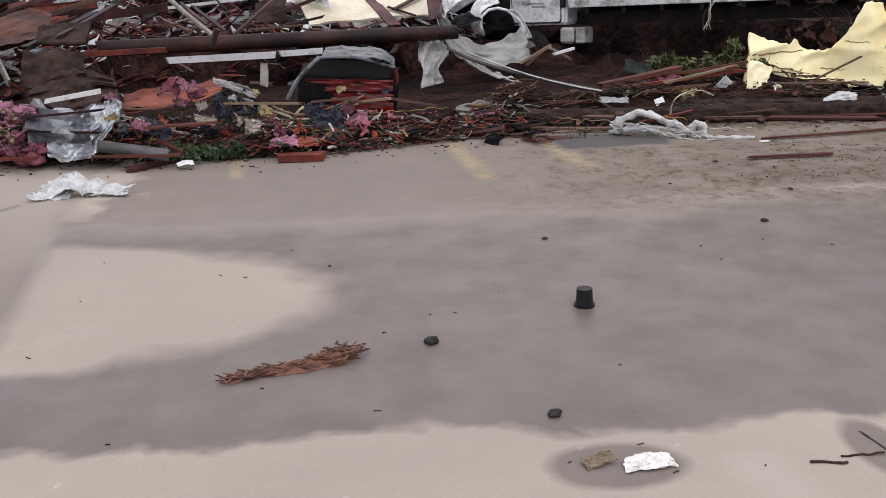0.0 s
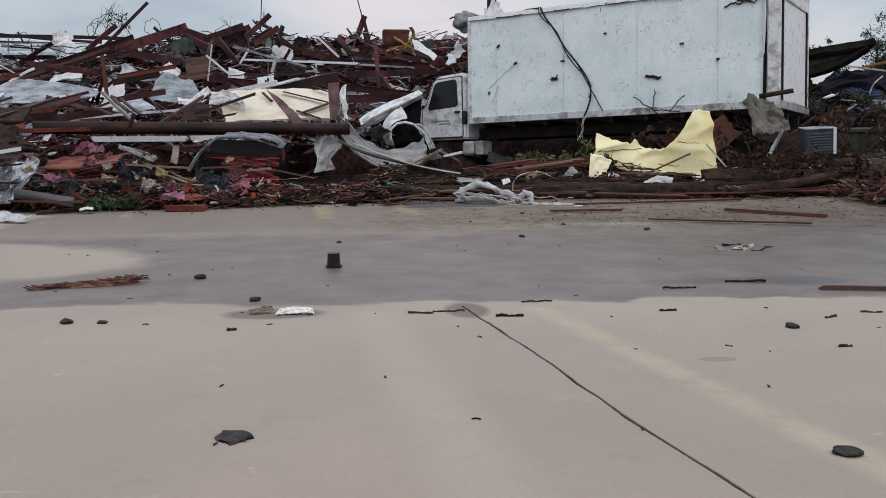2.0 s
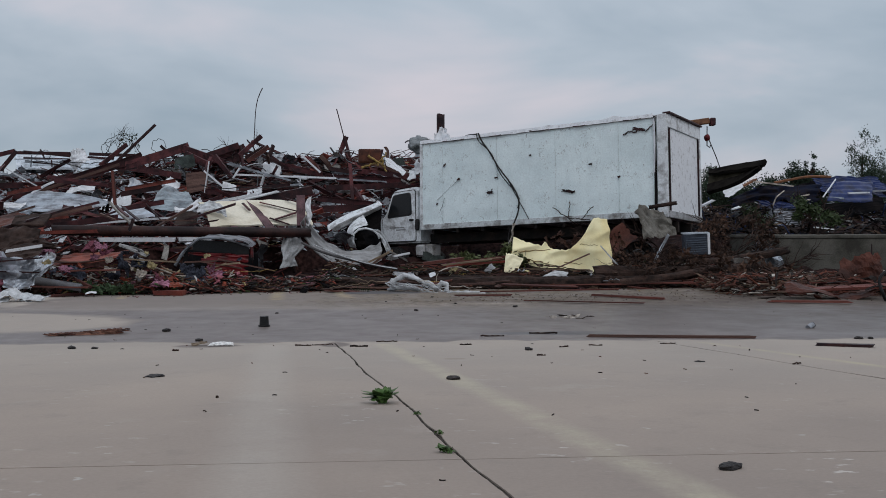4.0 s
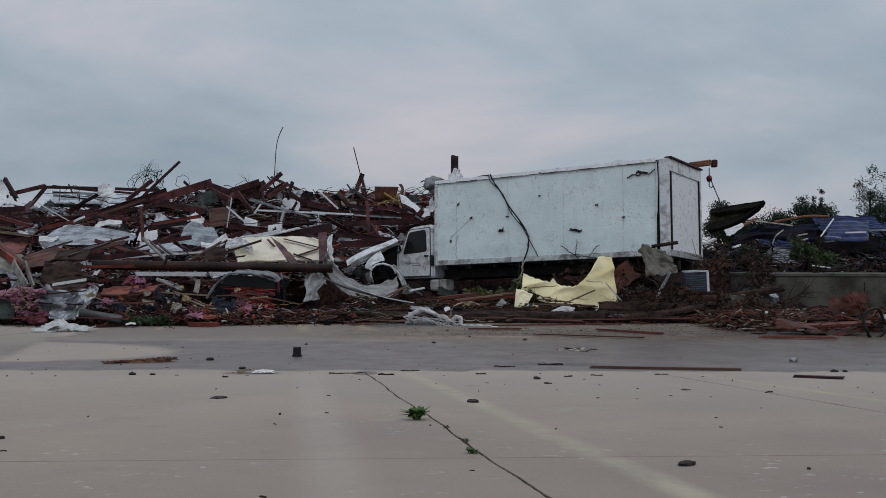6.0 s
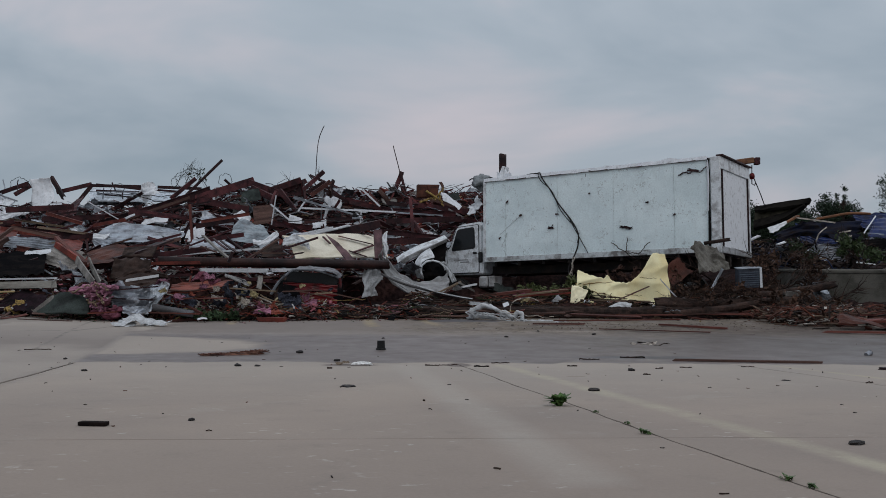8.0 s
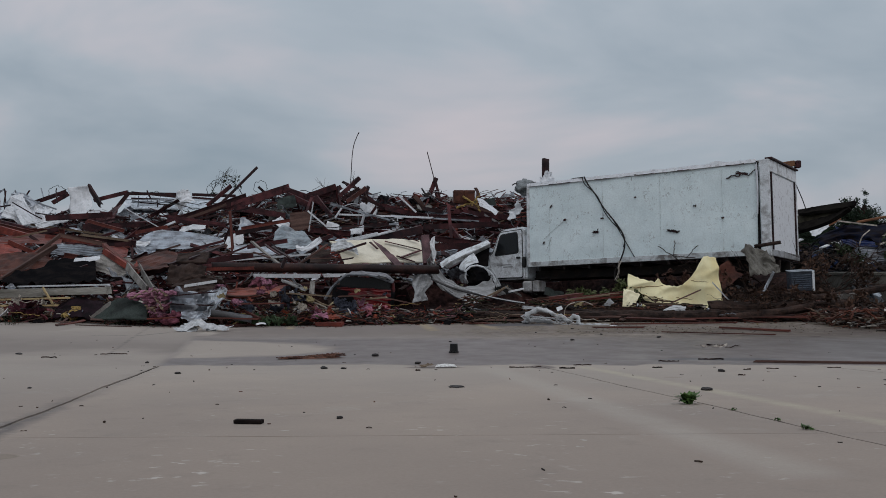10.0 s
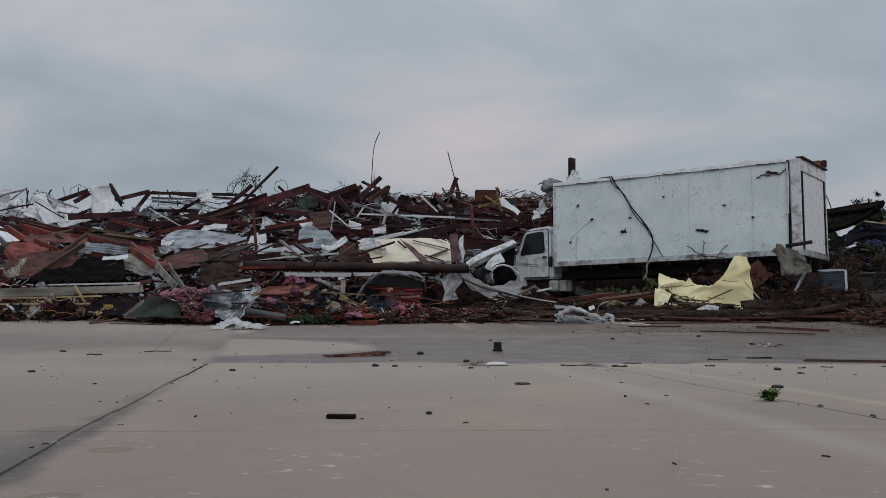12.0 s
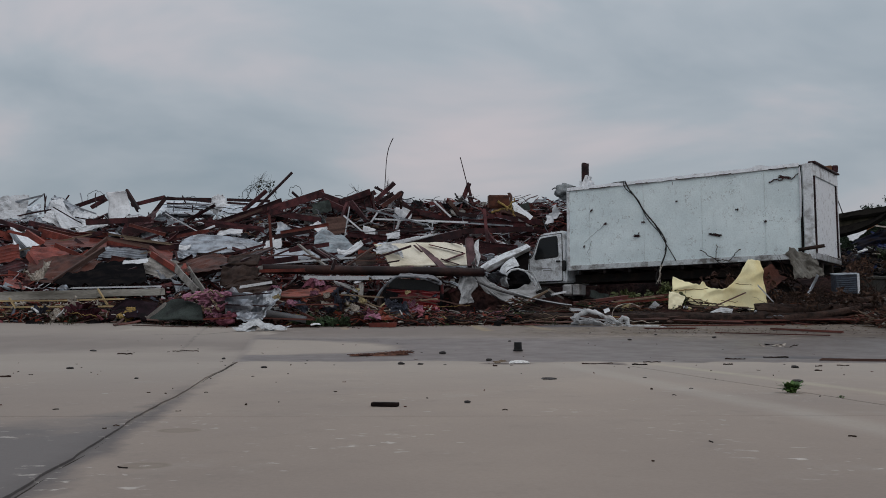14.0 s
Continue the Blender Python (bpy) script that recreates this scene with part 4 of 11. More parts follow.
part("hood_skin", ribbon_bm([TRUCK_IN @ Vector(p) for p in [(-1.78, 17.50, 1.53), (-1.48, 17.60, 1.73), (-1.04, 17.75, 1.95), (-0.59, 17.90, 2.12), (-0.25, 18.05, 2.27)]], [TRUCK_IN @ Vector(p) for p in [(-1.71, 17.20, 1.37), (-1.41, 17.30, 1.58), (-1.00, 17.45, 1.79), (-0.56, 17.60, 1.97), (-0.14, 17.80, 2.17)]], 0.012, 37, 30, 8, 0.012), M_CAB, truck, "torn white hood skin folded along its edge", smooth=True)
part("hood_lip", ribbon_bm([TRUCK_IN @ Vector(p) for p in [(-1.66, 17.25, 1.45), (-1.35, 17.33, 1.62), (-0.97, 17.42, 1.79), (-0.53, 17.57, 1.97), (-0.17, 17.76, 2.15)]], [TRUCK_IN @ Vector(p) for p in [(-1.55, 17.30, 1.33), (-1.21, 17.40, 1.51), (-0.91, 17.50, 1.65), (-0.53, 17.65, 1.87), (-0.15, 17.80, 2.06)]], 0.02, 38, 26, 6, 0.012), M_RAIL, truck, "grey underside of the torn hood", smooth=True)
# an added black sheet gives the opening under the hood its shade
part("hood_gap", ribbon_bm([TRUCK_IN @ Vector(p) for p in [(-1.49, 17.70, 1.32), (-1.04, 17.80, 1.58), (-0.53, 17.90, 1.88), (-0.17, 18.00, 2.07)]], [TRUCK_IN @ Vector(p) for p in [(-1.39, 17.70, 0.97), (-0.91, 17.80, 1.10), (-0.46, 17.90, 1.30), (-0.23, 18.00, 1.36)]], 0.02, 39, 20, 8, 0.02), M_BLACK, truck, "black sheet standing in for shade under the torn hood")
part("fender", ribbon_bm([TRUCK_IN @ Vector(p) for p in [(-1.08, 17.25, 0.90), (-1.18, 17.25, 1.17), (-1.14, 17.30, 1.44), (-0.96, 17.35, 1.66), (-0.70, 17.40, 1.84)]], [TRUCK_IN @ Vector(p) for p in [(-0.87, 17.00, 0.85), (-0.99, 16.95, 1.11), (-0.96, 16.95, 1.33), (-0.80, 17.00, 1.46), (-0.54, 17.10, 1.55)]], 0.035, 40, 30, 10, 0.012, 0.8), M_CAB, truck, "crumpled white fender before the wheel arch", smooth=True)
part("arch_lip", tube_bm([TRUCK_IN @ Vector(p) for p in [(-0.90, 16.95, 0.89), (-0.97, 16.93, 1.08), (-0.95, 16.93, 1.28), (-0.80, 16.95, 1.41), (-0.59, 16.98, 1.44), (-0.40, 17.00, 1.39), (-0.27, 17.00, 1.29), (-0.20, 17.00, 1.14)]], 0.035, 8), M_CAB, truck, "rolled white lip of the wheel arch", smooth=True)
part("fender_tail", ribbon_bm([TRUCK_IN @ Vector(p) for p in [(-0.40, 17.00, 1.39), (-0.23, 17.00, 1.26), (-0.11, 16.95, 1.04), (0.01, 16.90, 0.75)]], [TRUCK_IN @ Vector(p) for p in [(-0.26, 16.95, 1.41), (-0.10, 16.93, 1.29), (0.01, 16.90, 1.08), (0.14, 16.85, 0.81)]], 0.03, 31, 22, 8, 0.012), M_CAB, truck, "torn white fender tail", smooth=True)
# an added black lump darkens the inside of the arch as shade would
part("arch_liner", clump_bm(0.40, 8, 0.9, 0.25), M_BLACK, truck, "black lump standing in for shade in the wheel arch", at=TRUCK_IN @ pose(*(-0.61, 17.45, 1.07)))
part("engine_block", clump_bm(0.55, 8, 0.8, 0.5), M_DARK, truck, "exposed dark engine", at=pose(9.7, -1.2, 0.0))
part("bumper", sheet_bm(2.0, 0.4, 0, 0, 0.12, 5, 24, 8, 0.2, 0.012, 0.1), M_RAIL, truck, "bent grey bumper", at=pose(10.5, -1.1, -0.85, 70, 0, 80), smooth=True)


# ---- the collapsed building: one heap of rubble under all the pieces ----
HEAP_Y = (9.7, 10.5, 13.5, 18.0, 22.0, 26.0, 30.0, 36.0, 60.0)
HEAP_Z = (0.02, 0.20, 0.60, 0.95, 1.40, 2.15, 3.3, 3.5, 3.0)


def front_shift(x):
    """How far the debris edge stands back from the logs' line."""
    return float(np.interp(x, (-10.5, -8.2, -4.0, -0.5), (0.4, -1.2, -1.3, 0.0)))


def heap_z(x, y):
    z = float(np.interp(y - front_shift(x) * max(0.0, min(1.0, (14 - y) / 3)), HEAP_Y, HEAP_Z))
    # a bulky hump along the middle of the crest
    z += 0.75 * max(0.0, min(1.0, (x + 12.5) / 2.5)) * max(0.0, min(1.0, (y - 26.3) / 3.0))
    # in front of and under the truck the heap stays low
    side = (Vector((x, y, 0)) - TRUCK.translation).dot(TY)
    along = (Vector((x, y, 0)) - TRUCK.translation).dot(TX)
    if along < 10.5 and side > -3.2:
        low = 0.12 + 0.22 * max(0.0, min(1.0, (y - 9) / 2.5))
        k = min(1.0, max(0.0, (10.5 - along) / 1.5)) * min(1.0, (side + 3.2) / 0.6)
        z = z * (1 - k) + min(z, low) * k
    # past the truck's tail: low debris, then the dock with dark wreckage on top
    if x > 8.6 and y > 10:
        z = min(z, 0.15 if y < 18.3 and x > 9.6 else 0.8 if y < 16 else 1.0 + 0.06 * (y - 16))
    # a hollow under the fallen roof behind the long column
    if -8.6 < x < -1.3 and 9.9 < y < 16:
        z = min(z, 0.14)
    # and the pit before the torn cab
    if -2.6 < x < 1.6 and 11.4 < y < 17.4:
        z = min(z, 0.14)
    return z


def hollow(x, y):
    return -8.4 < x < -1.5 and 10.2 < y < 15.6 or -2.6 < x < 1.6 and 11.6 < y < 17.4


def heap_bm():
    bm = bmesh.new()
    nx, ny = 150, 90
    grid = []
    for i in range(nx + 1):
        row = []
        for j in range(ny + 1):
            x, y = -32 + 46 * i / nx, 9.5 + 36 * (j / ny) ** 1.4
            y += front_shift(x) * (1 - j / ny) ** 4
            z = heap_z(x, y)
            c = Vector((x, y, 0))
            lump = min(1.0, max(0.0, (y - 10.2) / 2.5)) * (0.25 if hollow(x, y) else 1.0)
            z += lump * (0.35 * noise.noise(c * 0.7) + 0.22 * noise.noise(c * 1.9) + 0.14 * abs(noise.noise(c * 4.3)))
            if j == 0:
                z = ground_z(y) - 0.05
            row.append(bm.verts.new((x, y + 0.5 * noise.noise(c * 0.8 + Vector((5, 5, 5))), z - (0.06 if y < 10.0 + front_shift(x) else 0.0))))
        grid.append(row)
    for i in range(nx):
        for j in range(ny):
            bm.faces.new((grid[i][j], grid[i + 1][j], grid[i + 1][j + 1], grid[i][j + 1]))
    return bm


piece("rubble_heap", heap_bm(), M_RUBBLE, "heap of dark wet rubble under the collapsed building", "rubble", kind="stuff")


# ---- one call per piece of wreckage ----
def steel(a, b, w, h, mat=None, kind="channel", bend=0.0, twist=0.0, sag=0.0, roll=0.0, name="steel_beam", label="bent red-oxide steel beam in the wreckage", group="steel beams", jag=0.02, seed=1):
    L = dist(a, b)
    t = max(0.008, min(w, h) * 0.12)
    out = {"channel": channel(w, h, t), "i": i_section(w, h, t), "box": rect(w, h), "angle": angle(w, t), "pipe": disc(w / 2, 10)}[kind]
    return piece(name, section_bm(out, L, max(6, int(L * 3)), bend, twist, sag, jag, random.Random(seed)), mat or M_RUST, label, "beam", span(a, b, roll), group, smooth=kind == "pipe")


def lumber(a, b, w=0.14, h=0.04, mat=None, roll=0.0, name="plank", label="broken wet timber plank", group="planks", seed=1, sag=0.0):
    L = dist(a, b)
    return piece(name, section_bm(rect(w, h), L, max(4, int(L * 2)), 0.01 * L, 0.1, sag, min(0.06, L * 0.06), random.Random(seed)), mat or M_WOOD, label, "plank", span(a, b, roll), group)


def sheet(at, L, W, mat=None, ribs=0, crumple=0.15, fold=0.2, seed=0, name="metal_sheet", label="torn crumpled metal cladding sheet", cat="metal sheet", group="metal sheets", thick=0.006, ragged=0.12, n=(16, 11), smooth=True):
    return piece(name, sheet_bm(L, W, ribs, 0.03, crumple, seed, n[0], n[1], fold, thick, ragged), mat or M_GALV, label, cat, at, group, smooth=smooth and mat in (M_FILM, M_GREYFILM, M_BLACK, M_GOLD))


def wire(a, b, r=0.012, amount=0.08, sag=0.0, mat=None, seed=1, n=14, name="cable", label="loose black cable hanging in the wreckage", group="cables"):
    return piece(name, tube_bm(wander(a, b, n, amount, random.Random(seed), sag), r, 6), mat or M_CABLE, label, "cable", None, group, smooth=True)


def facing(center, ax, ay):
    """A pose at center with its x axis along ax and its y axis near ay."""
    x = Vector(ax).normalized()
    z = x.cross(Vector(ay)).normalized()
    y = z.cross(x)
    m = Matrix((x, y, z)).transposed().to_4x4()
    m.translation = center
    return m




# ---- wreckage placed piece by piece ----
M_GREYB = material("dark_green_grey_board", (0.055, 0.068, 0.062), (0.026, 0.030, 0.028), 0.7, 0.0, 2.0, 0.6, 0.2, gloss=0.05)
M_COLUMN = material("dark_painted_column", (0.055, 0.022, 0.018), (0.016, 0.009, 0.009), 0.5, 0.1, 1.2, 0.7, 0.2, 20, 0.3)
M_MAUVE = material("dull_mauve_steel", (0.150, 0.078, 0.085), (0.060, 0.032, 0.036), 0.6, 0.1, 2.0, 0.6, vary=0.2)
M_LINTEL = material("weathered_grey_lintel", (0.36, 0.345, 0.31), (0.15, 0.14, 0.12), 0.85, 0.0, 1.3, 0.5, 0.3, 30, 0.2, streak=(0.3, 2, 2))
M_LATH = material("yellow_lath", (0.50, 0.38, 0.20), (0.26, 0.18, 0.10), 0.7, 0.0, 3.0, 0.4, 0.2, streak=(0.25, 5, 5))
M_MAROON = material("maroon_cloth", (0.075, 0.018, 0.028), (0.030, 0.010, 0.014), 0.9, 0.0, 5.0, 0.5, 0.5, 40)
M_BLACKRED = material("dark_maroon_tarpaulin", (0.022, 0.012, 0.016), (0.010, 0.008, 0.009), 0.7, 0.0, 3.0, 0.5, 0.3, gloss=0.03)
M_RAGW = material("pale_rag", (0.50, 0.45, 0.39), (0.17, 0.14, 0.12), 0.9, 0.0, 6.0, 0.5, 0.5, 40)
M_RAGY = material("pale_yellow_rag", (0.40, 0.33, 0.18), (0.22, 0.18, 0.10), 0.9, 0.0, 6.0, 0.5, 0.5, 40)
M_RAGB = material("blue_grey_rag", (0.060, 0.066, 0.090), (0.024, 0.026, 0.036), 0.9, 0.0, 6.0, 0.5, 0.5, 40)
M_RAGR = material("red_rag", (0.22, 0.045, 0.04), (0.09, 0.022, 0.022), 0.9, 0.0, 6.0, 0.5, 0.5, 40)
M_PINKR = material("pink_red_rag", (0.26, 0.085, 0.12), (0.11, 0.036, 0.05), 0.9, 0.0, 6.0, 0.6, 0.5, 40)
M_RUSTGALV = material("rusted_cladding", (0.055, 0.036, 0.030), (0.018, 0.012, 0.010), 0.75, 0.1, 2.5, 0.6, 0.3, gloss=0.08)
M_SHINY = material("bright_galvanised_sheet", (0.66, 0.70, 0.74), (0.34, 0.36, 0.38), 0.32, 0.6, 3.0, 0.4, 0.1)
M_ORANGERED = material("wet_red_orange_sheet", (0.245, 0.058, 0.034), (0.11, 0.03, 0.02), 0.5, 0.0, 3.0, 0.5, 0.2)
M_PIPE = material("grey_plastic_pipe", (0.15, 0.155, 0.17), (0.07, 0.068, 0.07), 0.4, 0.0, 2.0, 0.5, 0.1)
M_POLE = material("white_pole_paint", (0.085, 0.08, 0.08), (0.04, 0.036, 0.034), 0.4, 0.0, 3.0, 0.5, 0.1)
M_GREYWHITE = material("thin_white_film", (0.55, 0.565, 0.575), (0.33, 0.335, 0.34), 0.35, 0.0, 5.0, 0.5, 0.3, 25, 0.15)
M_GREYFILM2 = material("milky_grey_film", (0.3, 0.3, 0.3), (0.17, 0.165, 0.16), 0.4, 0.0, 2.0, 0.5, 0.2, 14, 0.12)


def soft(name, label, cat, mat, x, y, z, r, seed, flat=0.5, group=""):
    """A limp piece of cloth, or a clump of wool where it is insulation."""
    if cat == "insulation":
        return piece(name, clump_bm(r * 0.72, seed, flat, 0.9, 4), mat, label, cat, pose(x, y, z - 0.05, 0, 0, seed * 40), group, smooth=True)
    rng = random.Random(seed)
    bm = sheet_bm(rng.uniform(1.8, 2.6), rng.uniform(1.1, 1.6), 0, 0, 0.75, seed, 26, 20, 0.5, 0.03, 0.45)
    for v in bm.verts:
        v.co += noise.noise_vector(v.co * 1.3 + Vector((seed, 0, 0))) * 0.45
    return piece(name, bm, mat, label, cat, pose(x, y, z, rng.uniform(20, 60), rng.uniform(-25, 25), rng.uniform(-40, 40)) @ Matrix.Diagonal((r, r, r * 0.8, 1)), group, smooth=True)


def ribbon(one, two, mat, crumple, seed, name, label, cat, group="", sag=0.0, n=36, k=12, thick=0.005, smooth=True, ribs=0, depth=0.03):
    return piece(name, ribbon_bm(one, two, crumple, seed, n, max(k, ribs * 4), thick, sag, ribs, depth), mat, label, cat, None, group, smooth=smooth)


def grass(x, y, seed):
    """A tuft of bent blades."""
    rng = random.Random(seed)
    bm = bmesh.new()
    for _ in range(14):
        a, h = rng.uniform(0, 6.28), rng.uniform(0.10, 0.26)
        d = Vector((math.cos(a), math.sin(a) * 0.6, 0))
        side = Vector((-d.y, d.x, 0)) * 0.006
        p = Vector((rng.gauss(0, 0.09), rng.gauss(0, 0.05), 0))
        q, r = p + d * h * 0.25 + Vector((0, 0, h * 0.7)), p + d * h * 0.8 + Vector((0, 0, h))
        v = [bm.verts.new(c) for c in (p - side, p + side, q + side, q - side, r)]
        bm.faces.new(v[:4])
        bm.faces.new((v[3], v[2], v[4]))
    return piece("grass_tuft", bm, M_GRASS, "tuft of wet green grass at the debris edge", "grass", pose(x, y, ground_z(y)), "grass tufts", "stuff")


M_REDS = M_ORANGERED
M_GRASS = material("wet_grass", (0.022, 0.034, 0.014), (0.012, 0.017, 0.008), 0.7, 0.0, 12.0, 0.5, 0.1, vary=0.4)

# front beam, its trim and the cream roof panels behind it
steel((-7.30, 10.68, 1.40), (-1.74, 12.71, 1.32), 0.25, 0.25, M_COLUMN, "pipe", 0.02, name="steel_column", label="long dark steel column lying across the wreckage")
steel((-7.51, 10.54, 1.34), (-6.21, 10.53, 1.37), 0.05, 0.08, M_RED, "channel", name="steel_beam", label="bright red-oxide beam end")
lumber((-6.31, 10.82, 1.18), (-4.71, 11.28, 1.17), 0.05, 0.10, M_WHITE, name="trim_board", label="long white trim board under the steel column")
lumber((-4.63, 11.31, 1.18), (-3.98, 11.58, 1.18), 0.05, 0.09, M_WHITE, name="trim_board", label="long white trim board under the steel column")
sheet(facing((-3.32, 14.36, 1.86), (2.91, 1.26, 0.05), (0, 0.90, 0.44)), 2.75, 1.50, M_CREAM, 0, 0.02, 0.02, 3, "roof_panel", "cream insulated roof panel, torn", "roof panel", "roof panels", 0.04, 0.08)
steel((-3.61, 15.00, 2.19), (-2.81, 13.50, 1.41), 0.03, 0.24, M_MAUVE, "box", roll=90, label="mauve steel batten on the roof panel", seed=20)
steel((-4.33, 14.70, 1.99), (-3.68, 13.30, 1.42), 0.03, 0.17, M_MAUVE, "box", roll=90, label="mauve steel batten on the roof panel", seed=21)
lumber((-4.96, 13.40, 1.65), (-3.78, 13.70, 2.06), 0.07, 0.06, M_DARK, label="dark broken board lying over the roof panel", name="board", seed=330)
lumber((-6.96, 13.60, 2.12), (-5.90, 12.40, 1.43), 0.07, 0.05, M_GREY, label="grey broken board leaning over the column", name="board", seed=331)
lumber((-5.47, 12.30, 1.43), (-4.83, 13.60, 2.02), 0.06, 0.05, M_WOOD, label="brown broken board leaning over the column", name="board", seed=332)
lumber((-5.05, 12.50, 1.46), (-4.03, 12.80, 1.64), 0.05, 0.04, M_DARK, label="dark broken board lying along the column", name="board", seed=333)
ribbon([(-4.78, 14.00, 2.03), (-4.46, 14.00, 2.16), (-4.07, 13.90, 1.99)], [(-4.76, 13.70, 1.82), (-4.38, 13.70, 1.90), (-3.96, 13.60, 1.73)], M_GREYWHITE, 0.06, 334, "plastic_film", "grey rag of film on the roof panel", "plastic film", "plastic films", n=20)
ribbon([(-5.40, 14.30, 1.79), (-5.15, 14.40, 1.90), (-4.85, 14.30, 1.87)], [(-5.32, 13.60, 1.51), (-5.01, 13.60, 1.51), (-4.74, 13.60, 1.53)], M_RUSTGALV, 0.04, 335, "brown_panel", "brown torn panel over the end of the roof panel", "panel", "panels", n=20)
steel((-3.30, 14.74, 2.14), (-2.30, 14.64, 1.90), 0.03, 0.1, M_RUST, "box", roll=90, label="brown steel batten on the roof panel", seed=22)
steel((-2.82, 13.94, 1.66), (-2.27, 14.62, 1.88), 0.03, 0.1, M_RUST, "box", roll=90, label="brown steel batten on the roof panel", seed=23)
steel((-2.93, 14.01, 1.71), (-2.41, 13.87, 1.54), 0.03, 0.09, M_RUST, "box", roll=90, label="brown steel batten on the roof panel", seed=24)
steel((-2.70, 15.25, 2.27), (-2.34, 15.14, 2.15), 0.03, 0.08, M_RUST, "box", roll=90, label="brown steel batten on the roof panel", seed=25)
steel((-3.72, 14.51, 2.11), (-3.49, 14.21, 1.92), 0.03, 0.06, M_RUST, "box", roll=90, label="brown steel batten on the roof panel", seed=26)
steel((-2.13, 14.00, 2.26), (-2.05, 13.50, 1.47), 0.22, 0.16, M_MAUVE, "channel", name="post", label="mauve steel post closing the roof panel", seed=27)
lumber((-4.82, 15.70, 2.15), (-3.66, 16.41, 2.43), 0.10, 0.08, M_WHITE, name="white_channel", label="white folded channel on the roof panel")

# left side: lintels, beams and torn cladding
lumber((-12.80, 11.70, 0.90), (-10.25, 11.74, 0.95), 0.05, 0.04, M_WHITE, name="trim_board", label="long white trim board")
lumber((-10.16, 9.00, -0.03), (-8.81, 8.60, -0.07), 0.09, 0.05, M_WOOD, label="broken plank lying on the concrete")
steel((-17.13, 20.00, 2.75), (-15.03, 19.50, 2.21), 0.15, 0.24, M_RED, label="bright red-oxide beam in the wreckage")
steel((-15.03, 19.50, 2.44), (-13.26, 19.50, 2.13), 0.11, 0.18, M_RUST)
steel((-20.07, 22.00, 3.39), (-17.69, 21.00, 2.75), 0.10, 0.16, M_RUST)
steel((-18.58, 22.00, 3.21), (-16.46, 21.00, 2.75), 0.12, 0.19, M_RUST)
steel((-15.84, 18.00, 2.25), (-14.62, 18.00, 1.72), 0.09, 0.14, M_RED, label="bright red-oxide beam in the wreckage")
sheet(facing((-16.20, 18.15, 1.97), (0.73, 0.30, 0.19), (0, 0.71, 0.71)), 0.81, 0.86, M_RED, 6, 0.06, 0.15, 41, label="red-oxide cladding sheet, torn")
sheet(facing((-17.11, 17.20, 1.88), (0.75, 0.40, 0.11), (0, 0.77, 0.64)), 0.86, 0.75, M_RED, 5, 0.05, 0.1, 42, label="red-oxide cladding sheet, torn")
sheet(facing((-15.86, 14.85, 1.40), (0.63, 0.76, 0.44), (0, 0.77, 0.64)), 1.08, 0.46, M_RUST, 3, 0.06, 0.1, 43, label="red-oxide cladding sheet, torn")
sheet(facing((-14.61, 16.56, 1.56), (1.00, 0.38, 0.57), (0, 0.71, 0.71)), 1.21, 0.86, M_RED, 5, 0.05, 0.1, 44, label="red-oxide cladding sheet, torn")
lumber((-14.65, 15.23, 1.11), (-13.51, 16.49, 2.41), 0.14, 0.09, M_WOOD, label="long brown rafter leaning in the wreckage")
lumber((-13.56, 16.49, 2.42), (-12.22, 16.75, 2.13), 0.14, 0.12, M_WOOD, label="long brown rafter leaning in the wreckage")
lumber((-11.88, 15.73, 2.08), (-10.50, 14.47, 1.31), 0.14, 0.10, M_REDWOOD, label="long brown rafter leaning in the wreckage")
sheet(facing((-11.94, 14.60, 1.64), (0.75, 0.00, 0.06), (0, 0.64, 0.77)), 0.75, 0.18, M_WHITE, 0, 0.05, 0.05, 15, "white_tray", "bent white plastic tray in the wreckage", "tray", "")
sheet(facing((-13.17, 17.00, 1.94), (1.54, 0.00, -0.11), (0, 0.77, 0.64)), 1.54, 0.53, M_GALV, 5, 0.06, 0.1, 16)
sheet(facing((-11.27, 14.85, 1.43), (0.99, -0.25, -0.25), (0, 0.77, 0.64)), 1.05, 0.87, M_GREY, 5, 0.05, 0.1, 17, label="grey corrugated sheet, bent")
lumber((-10.35, 13.38, 1.43), (-9.26, 11.69, 0.82), 0.20, 0.04, M_GREY, 80, label="pale board leaning on the wreckage", name="board")
lumber((-9.94, 13.16, 1.43), (-9.04, 11.55, 0.82), 0.14, 0.04, M_GREY, 80, label="pale board leaning on the wreckage", name="board")
steel((-9.93, 13.57, 1.23), (-8.62, 14.08, 1.63), 0.10, 0.17, M_DARK)
steel((-10.70, 14.47, 1.31), (-8.26, 16.17, 2.08), 0.06, 0.10, M_WOOD, "box", name="rafter", label="long brown rafter in the wreckage")
sheet(facing((-10.10, 15.29, 1.49), (1.66, 0.12, 0.10), (0, 0.77, 0.64)), 1.67, 0.38, M_RED, 0, 0.08, 0.1, 18, label="red-oxide sheet, bent in the wreckage")
steel((-13.11, 18.50, 2.03), (-12.13, 19.00, 2.17), 0.12, 0.20, M_RED, label="bright red-oxide beam in the wreckage")

